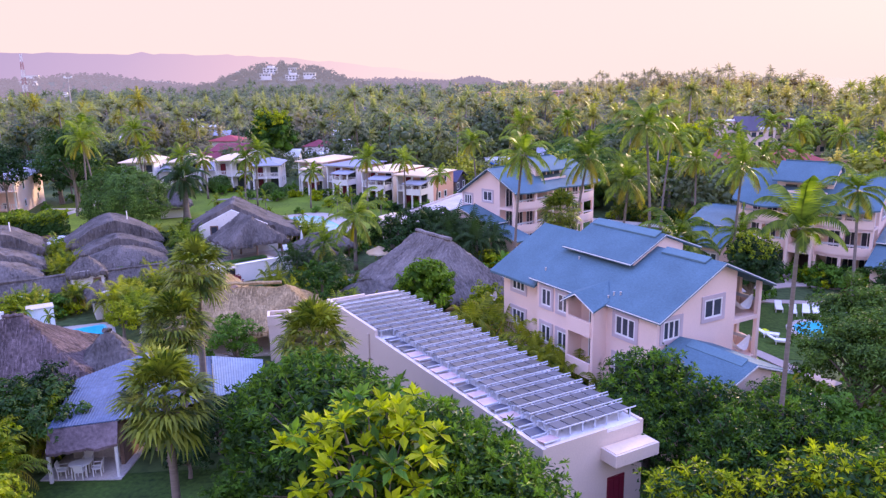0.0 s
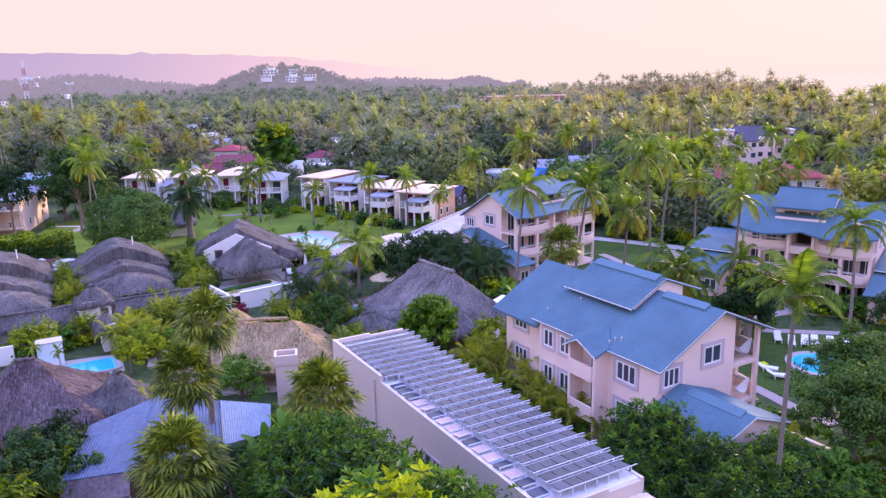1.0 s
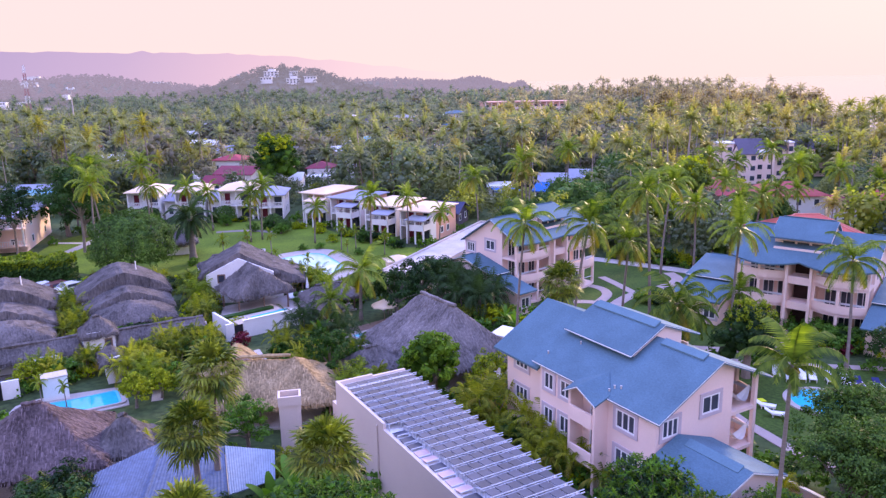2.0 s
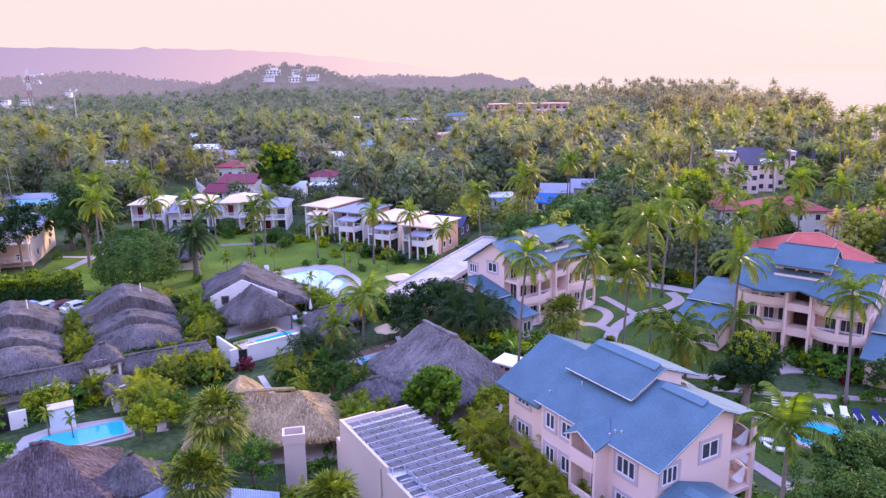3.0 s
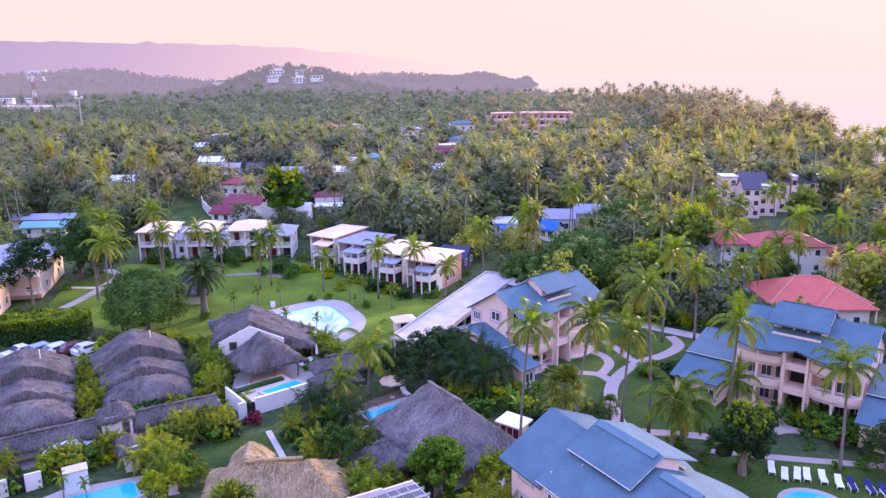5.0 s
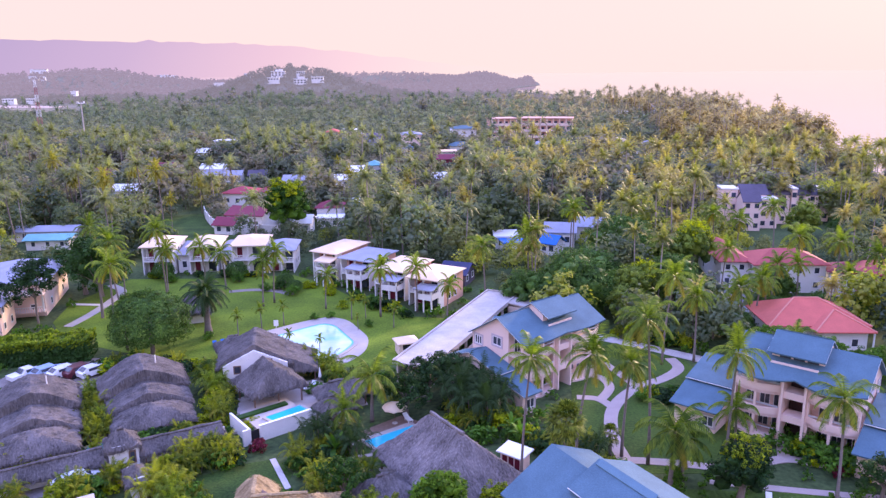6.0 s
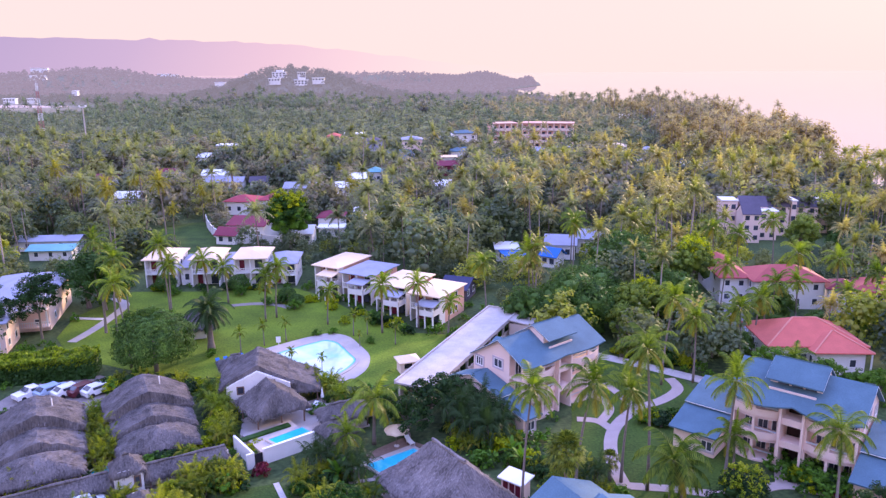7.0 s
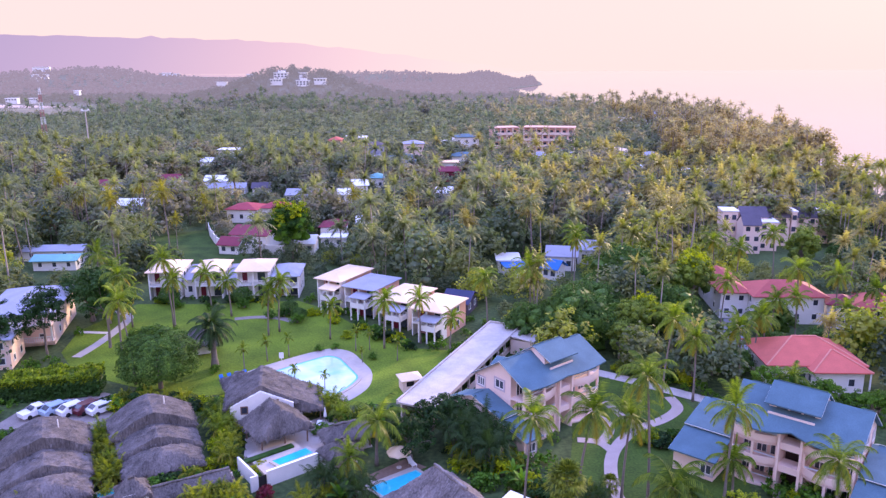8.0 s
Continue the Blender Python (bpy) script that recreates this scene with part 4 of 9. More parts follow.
# ---------------------------------------------------------------- thatched roofs
def thatch_part(parent, w, d, z0, z1, hip_x, hip_y, material=None, cx=0.0, cy=0.0, seed=1, name="thatch_roof", sag=0.25, step=0.32, ridge_cap=True, arch=False):
    """A thick shaggy roof on a rectangle: rises to z1 over hip_x from the ends and hip_y from the sides."""
    material = material or THATCH
    nx, ny = max(6, int(w / step)), max(6, int(d / step))
    rnd = random.Random(seed)
    b = Build()

    def height(x, y):
        ax, ay = min(x, w - x) / max(hip_x, 0.01), min(y, d - y) / max(hip_y, 0.01)
        t = min(1.0, max(0.0, min(ax, ay)))
        if arch:
            t = 0.35 * t + 0.65 * math.sin(t * math.pi / 2)
        return z0 + (z1 - z0) * (t - sag * t * (1 - t) * 0.6)

    for j in range(ny + 1):
        for i in range(nx + 1):
            x, y = w * i / nx, d * j / ny
            q = Vector((x * 0.9 + seed * 7.3, y * 0.9, 0))
            z = height(x, y) + 0.16 * noise.noise(q) + 0.07 * noise.noise(q * 3.1) + rnd.uniform(-0.025, 0.025)
            edge = i in (0, nx) or j in (0, ny)
            ox = oy = 0.0
            if edge:
                z -= rnd.uniform(0.0, 0.22)
                ox, oy = rnd.uniform(-0.12, 0.12), rnd.uniform(-0.12, 0.12)
            b.v.append((cx + x - w / 2 + ox, cy + y - d / 2 + oy, z))
    n = nx + 1
    for j in range(ny):
        for i in range(nx):
            q = j * n + i
            b.f.append((q, q + 1, q + n + 1, q + n))
    ring = [i for i in range(nx)] + [nx + j * n for j in range(ny)] + [ny * n + i for i in range(nx, 0, -1)] + [j * n for j in range(ny, 0, -1)]
    k = len(b.v)
    for q in ring:
        x, y, z = b.v[q]
        b.v.append((cx + (x - cx) * 0.965, cy + (y - cy) * 0.965, z - 0.26 - rnd.uniform(0, 0.12)))
    m_ = len(ring)
    for i in range(m_):
        j = (i + 1) % m_
        b.f.append((ring[j], ring[i], k + i, k + j))
    b.f.append(tuple(range(k, k + m_)))
    def surf(x, y):
        q = Vector((x * 0.9 + seed * 7.3, y * 0.9, 0))
        return height(x, y) + 0.16 * noise.noise(q) + 0.07 * noise.noise(q * 3.1)

    # loose straw lying down the slope and hanging at the eaves
    for s in range(int(w * d * 18) + int((w + d) * 14)):
        x, y = rnd.uniform(0, w), rnd.uniform(0, d)
        if s > w * d * 18:
            if rnd.random() < w / (w + d):
                y = 0.12 if rnd.random() < 0.65 else d - 0.12
            else:
                x = 0.12 if rnd.random() < 0.5 else w - 0.12
        gx = height(min(w, x + 0.15), y) - height(max(0, x - 0.15), y)
        gy = height(x, min(d, y + 0.15)) - height(x, max(0, y - 0.15))
        g = math.hypot(gx, gy)
        if g < 0.01:
            gx, gy, g = rnd.uniform(-1, 1), rnd.uniform(-1, 1), 1.0
        dx, dy = -gx / g + rnd.uniform(-0.25, 0.25), -gy / g + rnd.uniform(-0.25, 0.25)
        ln, wd = rnd.uniform(0.3, 0.8), rnd.uniform(0.02, 0.05)
        x2, y2 = x + dx * ln, y + dy * ln
        z1_ = surf(x, y) + rnd.uniform(0.01, 0.05)
        if 0 < x2 < w and 0 < y2 < d:
            z2_ = surf(x2, y2) + rnd.uniform(0.01, 0.06)
        else:
            z2_ = z1_ - ln * rnd.uniform(0.5, 0.9)
            x2, y2 = x + dx * ln * 0.5, y + dy * ln * 0.5
        k2 = len(b.v)
        b.v += [(cx + x - w / 2 - dy * wd, cy + y - d / 2 + dx * wd, z1_), (cx + x - w / 2 + dy * wd, cy + y - d / 2 - dx * wd, z1_), (cx + x2 - w / 2, cy + y2 - d / 2, z2_)]
        b.f.append((k2, k2 + 1, k2 + 2))
    roof = part(name, b, material, parent)
    fr = Build()
    for i in range(m_):
        x, y, z = b.v[ring[i]]
        x2, y2, z2 = b.v[ring[(i + 1) % m_]]
        for s in range(5):
            t = rnd.random()
            px, py, pz = x + (x2 - x) * t, y + (y2 - y) * t, z + (z2 - z) * t
            dx, dy = (px - cx), (py - cy)
            ln = math.hypot(dx, dy) or 1
            ux, uy = dx / ln, dy / ln
            tx, ty = (x2 - x), (y2 - y)
            tl = math.hypot(tx, ty) or 1
            tx, ty = tx / tl * 0.05, ty / tl * 0.05
            g = rnd.uniform(0.15, 0.5)
            fr.add([(px - tx - ux * 0.1, py - ty - uy * 0.1, pz + 0.02), (px + tx - ux * 0.1, py + ty - uy * 0.1, pz + 0.02), (px + ux * g * 0.5, py + uy * g * 0.5, pz - g)], [(0, 1, 2)])
    for s in range(int(w * d * 5)):
        x, y = rnd.uniform(0.1, w - 0.1), rnd.uniform(0.1, d - 0.1)
        e = 0.3
        gx, gy = height(min(w, x + e), y) - height(max(0, x - e), y), height(x, min(d, y + e)) - height(x, max(0, y - e))
        gl = math.hypot(gx, gy)
        if gl < 0.02:
            continue
        ux, uy = -gx / gl, -gy / gl
        z = height(x, y) + 0.16 * noise.noise(Vector((x * 0.9 + seed * 7.3, y * 0.9, 0)))
        ln, lift = rnd.uniform(0.25, 0.6), rnd.uniform(0.02, 0.10)
        ex, ey = x + ux * ln, y + uy * ln
        z2 = z - gl / 0.6 * ln + lift
        sx, sy = -uy * 0.06, ux * 0.06
        px, py = cx - w / 2, cy - d / 2
        fr.add([(px + x - sx, py + y - sy, z + 0.01), (px + x + sx, py + y + sy, z + 0.01), (px + ex, py + ey, z2)], [(0, 1, 2)])
    thicken(part("straw_fringe", fr, material, roof))
    if ridge_cap and w - 2 * hip_x > 0.3:
        r = w / 2 - hip_x
        pts, rad = [], []
        for i in range(9):
            x = -r + 2 * r * i / 8
            pts.append((cx + x, cy + rnd.uniform(-0.05, 0.05), z1 + 0.02 + rnd.uniform(-0.04, 0.05)))
            rad.append(0.16 + rnd.uniform(-0.03, 0.04))
        part("ridge_roll", Build().tube(pts, rad, 6), material, roof)
    return roof


def posts(parent, w, d, h, n=3, inset=0.7, material=None):
    for i in range(n):
        for y in (-d / 2 + inset, d / 2 - inset):
            x = -w / 2 + inset + (w - 2 * inset) * i / (n - 1)
            part("post", Build().tube([(x, y, 0), (x + 0.02, y, h * 0.5), (x, y + 0.02, h)], [0.11, 0.095, 0.10], 7), material or WOOD, parent)


def hut(m, w, d, z0, z1, hx, hy, label, seed, walls=None, wall_h=None, material=None, posts_n=3, group=""):
    th = thing("thatched_hut", m, label, "hut", group)
    if walls:
        k = walls
        part("wall", Build().box(-w / 2 + k, -d / 2 + k, 0, w / 2 - k, d / 2 - k, (wall_h or z0 + 0.3)), WHITE_WALL, th)
    else:
        posts(th, w, d, z0 + 0.25, posts_n)
        part("platform", Build().box(-w / 2 + 0.5, -d / 2 + 0.5, 0, w / 2 - 0.5, d / 2 - 0.5, 0.18), CONCRETE, th)
    thatch_part(th, w, d, z0, z1, hx, hy, material, seed=seed)
    return th


def tiered_hut(m, label, seed, tiers):
    """Three arched roofs, each one lower and further to the front, the last one hipped over an open porch."""
    th = thing("thatched_lodge", m, label, "lodge", "stepped thatched lodges")
    for i, (cy, w, d, z0, z1) in enumerate(tiers):
        last = i == len(tiers) - 1
        thatch_part(th, w, d, z0, z1, w / 2, 2.2 if last else 0.25, cy=cy, seed=seed + i, sag=0.0, arch=True)
        yf = cy - d / 2 + (1.9 if last else 0.35)
        n = 12
        v = []
        for j in range(n + 1):
            x = (w - 0.9) * (j / n - 0.5)
            t = min(1.0, (w / 2 - abs(x)) / (w / 2))
            v.append((x, z0 + (z1 - z0) * (0.35 * t + 0.65 * math.sin(t * math.pi / 2)) - 0.22))
        poly = [(-(w - 0.9) / 2, 0.0)] + v + [((w - 0.9) / 2, 0.0)]
        k = len(poly)
        if last:
            poly = [(x, min(z, z0)) for x, z in poly]
        g = Build()
        g.v = [(x, yf, z) for x, z in poly] + [(x, cy + d / 2 - 0.5, z) for x, z in poly]
        g.f = [tuple(range(k)), tuple(reversed(range(k, 2 * k)))] + [((j + 1) % k, j, k + j, k + (j + 1) % k) for j in range(k)]
        # last tier: the porch's dark interior is painted onto its wall
        part("wall", g, WHITE_WALL if not last else DARK_BACKING, th)
        if last:
            for x in (-w / 2 + 0.6, -w / 6, w / 6, w / 2 - 0.6):
                part("post", Build().tube([(x, cy - d / 2 + 0.35, 0), (x, cy - d / 2 + 0.35, z0 + 0.2)], [0.09, 0.08], 7), WOOD, th)
    part("vent_pipe", Build().tube([(1.6, tiers[0][0], tiers[0][4] - 0.6), (1.6, tiers[0][0], tiers[0][4] + 0.5)], [0.06, 0.06], 6), WHITE, th)
    return th


tiered_hut(at(-35.4, 78.8, 0, 28), "stepped grey palm-thatched lodge with white gable walls", 3, [(4.4, 9.8, 6.4, 3.0, 5.3), (-0.6, 9.2, 4.6, 2.3, 4.05), (-4.4, 8.6, 5.0, 2.0, 3.55)])
tiered_hut(at(-45.2, 72.6, 0, 28), "stepped grey palm-thatched lodge beside the car park", 11, [(4.6, 9.6, 6.6, 3.0, 5.3), (-0.6, 9.2, 4.8, 2.3, 4.05), (-4.6, 8.6, 5.2, 2.0, 3.55)])
hut(at(-1.1, 64.6, 0, 35 + 90), 12.6, 9.4, 2.1, 6.3, 3.6, 4.7, "large grey palm-thatched open hall beside the pool", 21, posts_n=4, material=THATCH_HALL)
hut(at(-6.8, 60.2, 0, 30), 5.2, 4.4, 2.0, 3.5, 2.0, 2.2, "small lean-to palm-thatched kitchen roof", 23, material=THATCH)
pavilion = hut(at(-14.9, 55.2, 0, 8), 11.8, 7.6, 2.2, 4.7, 3.6, 4.1, "golden straw-thatched pavilion beside the courtyard lawn", 25, material=THATCH_PALE)
thatch_part(pavilion, 3.6, 4.4, 3.3, 5.0, 1.8, 0.6, THATCH_PALE, cx=-2.2, cy=1.9, seed=26, name="gablet_thatch", ridge_cap=False)
part("gablet_vent", Build().slab([(-1.55, -0.42, 4.45), (-0.95, -0.42, 3.95), (-0.95, 1.4, 3.95), (-1.55, 1.4, 4.45)], 0.05), THATCH_RED, pavilion, "brown slab on the side of the gablet")
hut(at(-22.4, 83.0, 0, 36), 7.2, 6.4, 2.6, 5.3, 3.6, 1.5, "open palm-thatched lounge hut on wooden posts", 27)
hut(at(-27.6, 45.6, 0, 20), 9.0, 8.0, 2.2, 5.4, 3.9, 4.0, "brown palm-thatched hut at the tin-roofed shed", 29, material=THATCH_RED)
hut(at(-22.2, 46.6, 0, 20), 4.2, 3.8, 2.0, 4.0, 1.9, 1.9, "small pointed grey palm-thatched shelter", 31)
hut(at(-13.6, 81.8, 0, 25), 6.4, 3.8, 2.0, 3.2, 1.6, 1.9, "low palm-thatched roof behind the pool terrace", 33)
hut(at(-14.0, 78.0, 0, 40), 4.4, 3.6, 1.7, 3.0, 1.6, 1.8, "small palm-thatched pump shelter beside the pool", 35)
hut(at(-30.6, 96.5, 0, 25), 5.0, 4.0, 2.0, 3.3, 1.8, 2.0, "low palm-thatched pool bar roof", 37)
hut(at(-41.6, 112.2, 0, 20), 6.0, 5.0, 2.2, 4.3, 2.4, 2.5, "round-looking palm-thatched lawn bar with low pink wall", 39, walls=1.4, wall_h=1.2)
hut(at(-30.2, 62.8, 0, 30), 2.2, 3.6, 2.1, 3.2, 1.0, 1.7, "narrow palm-thatched wall roof beside the pool", 41, walls=0.5)


def white_house():
    th = thing("white_house", at(-24.2, 89.4, 0, 12), "whitewashed two-storey house with a long grey thatched gable roof", "house")
    part("wall", Build().add([(-5.2, -3.4, 0), (2.6, -3.4, 0), (2.6, -3.4, 3.45), (-1.4, -3.4, 5.3), (-5.2, -3.4, 3.5), (-5.2, 3.6, 0), (2.6, 3.6, 0), (2.6, 3.6, 3.45), (-1.4, 3.6, 5.3), (-5.2, 3.6, 3.5)], [(0, 1, 2, 3, 4), (9, 8, 7, 6, 5), (0, 5, 6, 1), (1, 6, 7, 2), (2, 7, 8, 3), (3, 8, 9, 4), (4, 9, 5, 0)]), WHITE_WALL, th)
    thatch_part(th, 9.4, 7.4, 3.4, 5.95, 4.7, 0.25, cx=-1.4, cy=0.5, seed=45, sag=0.0)
    thatch_part(th, 8.0, 7.0, 2.2, 3.95, 4.0, 0.25, cx=2.3, cy=0.4, seed=46, sag=0.0, name="porch_thatch")
    for x, z in ((-3.9, 2.5), (-0.1, 3.1)):
        window(th, Matrix.Translation((x, -3.4, z)), 0.85, 1.0, 1, trim=False, frame_mat=WOOD)
    for y in (-2.6, 0.4, 3.0):
        part("post", Build().tube([(5.9, y, 0), (5.9, y, 2.4)], [0.1, 0.09], 7), WOOD, th)
    part("porch_wall", Build().box(2.4, -2.4, 0, 3.6, 3.2, 2.4), WHITE_WALL, th)


white_house()


def roofed_wall(m, length, label, seed):
    th = thing("courtyard_wall", m, label, "wall", "thatched courtyard walls")
    part("wall", Build().box(-length / 2, -0.12, 0, length / 2, 0.12, 1.9), WHITE_WALL, th)
    thatch_part(th, length, 2.5, 1.55, 2.55, 0.3, 1.25, seed=seed, sag=0.0, step=0.28)
    for i in range(5):
        x = -length / 2 + 0.5 + i * (length - 1.0) / 4
        part("post", Build().box(x - 0.08, -1.0, 0, x + 0.08, -0.84, 1.7), WOOD, th)
    return th


roofed_wall(at(-28.6, 70.6, 0, 29.5), 8.6, "long courtyard wall under a narrow grey thatched roof", 51)
roofed_wall(at(-39.6, 64.6, 0, 31), 10.6, "courtyard wall with open carport under grey thatch", 53)
gate = thing("gatehouse", at(-33.6, 67.7, 0, 30), "small white gatehouse with pointed grey thatch", "gatehouse")
part("wall", Build().box(-1.35, -1.35, 0, 1.35, 1.35, 3.1), WHITE_WALL, gate)
thatch_part(gate, 3.3, 3.2, 2.95, 4.3, 1.4, 1.6, seed=55)
window(gate, Matrix.Translation((0.45, -1.35, 1.0)), 0.6, 1.3, 1, trim=False, frame_mat=WOOD)
wall_t = thing("courtyard_wall", at(-21.2, 73.0, 0, 39), "high whitewashed wall of the raised pool with a dark door", "wall", "thatched courtyard walls")
part("wall", Build().box(0.0, -0.13, 0, 6.3, 0.13, 1.78), WHITE_WALL, wall_t)
part("coping", Build().box(-0.02, -0.17, 1.78, 6.3, 0.17, 1.86), WHITE, wall_t)
part("door", Build().box(-1.0, -0.05, 0, -0.06, 0.05, 1.5), TYRE, wall_t, "dark metal door")
part("side_wall", Build().box(-1.25, 0.0, 0, -1.0, 5.0, 1.78), WHITE_WALL, wall_t)
part("end_wall", Build().box(-1.9, -0.13, 0, -1.02, 0.13, 1.78), WHITE_WALL, wall_t)
part("pool_platform", Build().box(0.3, 0.14, 0, 6.3, 6.2, 0.88), DECK, wall_t)
part("planting_strip", Build().box(-0.6, 4.4, 0.88, 5.6, 5.2, 1.12), LEAF_DARK, wall_t, "dark clipped hedge strip along the pool")
hutw = thing("garden_wall", at(-33.0, 58.2, 0, 31), "white rendered block beside the turquoise pool", "wall")
part("block", Build().box(-0.95, -0.4, 0, 0.95, 0.9, 2.1), WHITE_WALL, hutw)
part("cap", Build().box(-1.0, -0.45, 2.1, 1.0, 0.95, 2.2), CONCRETE, hutw)
gw = thing("garden_wall", at(-39.6, 57.2, 0, 31), "low whitewashed wall with a dark gate opening", "wall")
part("wall", Build().box(-4, -0.12, 0, 1.0, 0.12, 1.6).box(2.3, -0.12, 0, 3.6, 0.12, 1.6), WHITE_WALL, gw)
part("gate_leaf", Build().box(1.0, -0.06, 0, 2.3, 0.06, 1.5), TYRE, gw, "black metal gate")


# ---------------------------------------------------------------- tin-roofed shed
def sheet_roof(parent, p00, p10, p11, p01, ribs, material=None, label=""):
    """Corrugated sheet between four corners: ribs run from the p00-p10 edge to the p01-p11 edge."""
    p00, p10, p11, p01 = (Vector(p) for p in (p00, p10, p11, p01))
    b = Build()
    n = ribs * 2
    for i in range(n + 1):
        t = i / n
        z = Vector((0, 0, 0.028 if i % 2 else 0.0))
        b.v += [tuple(p00.lerp(p10, t) + z), tuple(p01.lerp(p11, t) + z)]
    k = len(b.v)
    b.v += [(x, y, z - 0.06) for x, y, z in b.v[:k]]
    for i in range(n):
        b.f += [(2 * i, 2 * i + 2, 2 * i + 3, 2 * i + 1), (k + 2 * i + 1, k + 2 * i + 3, k + 2 * i + 2, k + 2 * i), (2 * i, k + 2 * i, k + 2 * i + 2, 2 * i + 2), (2 * i + 1, 2 * i + 3, k + 2 * i + 3, k + 2 * i + 1)]
    return part("roof_sheet", b, material or METAL_ROOF, parent, label)


def tin_shed():
    th = thing("tin_shed", at(-17.6, 39.4, 0, 0), "open shed with blue-grey corrugated tin roof and thatched porch", "shed")
    A, B, C, D = (-2.7, -4.3, 2.7), (0.5, -3.5, 2.75), (-0.6, 4.0, 3.7), (-3.7, 1.0, 3.2)
    E, F = (3.2, 3.7, 3.4), (4.7, -0.9, 2.7)
    sheet_roof(th, A, B, C, D, 22)
    sheet_roof(th, C, E, F, B, 22)
    sheet_roof(th, (3.25, 3.65, 3.46), (6.5, 3.1, 3.4), (7.0, 0.8, 2.72), (4.75, -0.85, 2.76), 20, METAL_PALE)
    part("ridge_strip", Build().tube([B, C], [0.08, 0.08], 6), METAL_ROOF, th)
    rnd = random.Random(61)
    for k in range(9):
        q0, q1 = k / 9, (k + 1) / 9
        top0, top1 = Vector(A).lerp(Vector(B), q0), Vector(A).lerp(Vector(B), q1)
        out = Vector((0.35, -1.05, -0.85))
        o0, o1 = out * rnd.uniform(0.92, 1.08), out * rnd.uniform(0.92, 1.08)
        part("thatch_strip", Build().slab([tuple(top0 + Vector((0, 0, -0.05))), tuple(top0 + o0), tuple(top1 + o1), tuple(top1 + Vector((0, 0, -0.05 - 0.02 * (k % 2))))], 0.14), THATCH_RED, th)
    for x, y, h in ((-3.6, 0.8, 3.1), (-2.5, -4.9, 1.9), (0.7, -4.4, 1.95), (4.6, -0.8, 2.6), (3.4, 3.0, 3.2), (6.8, 1.0, 2.6), (6.3, 2.9, 3.2)):
        part("post", Build().box(x - 0.07, y - 0.07, 0, x + 0.07, y + 0.07, h), WHITE, th)
    part("back_wall", Build().box(-3.4, 2.2, 0, 3.2, 2.4, 3.0), DARK_BACKING, th)
    part("side_wall", Build().box(0.3, -3.2, 0, 0.5, -0.6, 2.5), WOOD, th)
    part("inner_wall", Build().box(-2.6, -2.4, 0, 0.3, -2.2, 2.6), CONCRETE, th)
    part("floor_slab", Build().box(-3.2, -4.7, 0, 0.9, 2.2, 0.08), CONCRETE, th)


def garden_chair(m):
    th = thing("garden_chair", m, "white plastic garden chair at the shaded porch table", "chair", "porch chairs")
    part("seat", Build().box(-0.22, -0.22, 0.40, 0.22, 0.22, 0.45), WHITE, th)
    part("backrest", Build().profile([(0.18, 0.45), (0.23, 0.45), (0.31, 0.86), (0.27, 0.86)], -0.22, 0.22), WHITE, th)
    for x in (-0.19, 0.19):
        for y in (-0.19, 0.19):
            part("leg", Build().box(x - 0.025, y - 0.025, 0, x + 0.025, y + 0.025, 0.40), WHITE, th)
        part("armrest", Build().box(x - 0.03, -0.2, 0.62, x + 0.03, 0.22, 0.65), WHITE, th)
    return th


tbl = thing("garden_table", at(-18.9, 35.1, 0.08, 12), "white plastic table under the thatched porch", "table")
part("tabletop", Build().prism([(0.55 * math.cos(i * 0.524), 0.42 * math.sin(i * 0.524)) for i in range(12)], 0.68, 0.73), WHITE, tbl)
for lx, ly in ((-0.35, -0.25), (0.35, -0.25), (-0.35, 0.25), (0.35, 0.25)):
    part("leg", Build().box(lx - 0.03, ly - 0.03, 0, lx + 0.03, ly + 0.03, 0.68), WHITE, tbl)
ch = garden_chair(at(-18.9, 35.95, 0.08, 10))
for cx, cy, ca in ((-19.75, 35.0, 100), (-18.05, 35.2, -80), (-18.8, 34.85, 185)):
    copy_thing(ch, at(cx, cy, 0.08, ca))


tin_shed()


# ---------------------------------------------------------------- terrace houses, gallery and other houses
def hip_roof(x0, y0, x1, y1, z0, z1, over=0.5, ridge=0.5, t=0.15):
    x0, y0, x1, y1 = x0 - over, y0 - over, x1 + over, y1 + over
    if (y1 - y0) > (x1 - x0):
        h = min((y1 - y0) / 2 - 0.01, (x1 - x0) / 2 / max(ridge, 0.01) * 0.5)
        a, b = ((x0 + x1) / 2, y0 + h, z1), ((x0 + x1) / 2, y1 - h, z1)
        faces = [(0, 1, 4), (1, 2, 5, 4), (2, 3, 5), (3, 0, 4, 5)]
    else:
        h = min((x1 - x0) / 2 - 0.01, (y1 - y0) / 2 / max(ridge, 0.01) * 0.5)
        a, b = (x0 + h, (y0 + y1) / 2, z1), (x1 - h, (y0 + y1) / 2, z1)
        faces = [(0, 1, 5, 4), (1, 2, 5), (2, 3, 4, 5), (3, 0, 4)]
    v = [(x0, y0, z0), (x1, y0, z0), (x1, y1, z0), (x0, y1, z0), a, b] + [(x0, y0, z0 - t), (x1, y0, z0 - t), (x1, y1, z0 - t), (x0, y1, z0 - t)]
    return Build().add(v, faces + [(0, 6, 7, 1), (1, 7, 8, 2), (2, 8, 9, 3), (3, 9, 6, 0), (9, 8, 7, 6)])


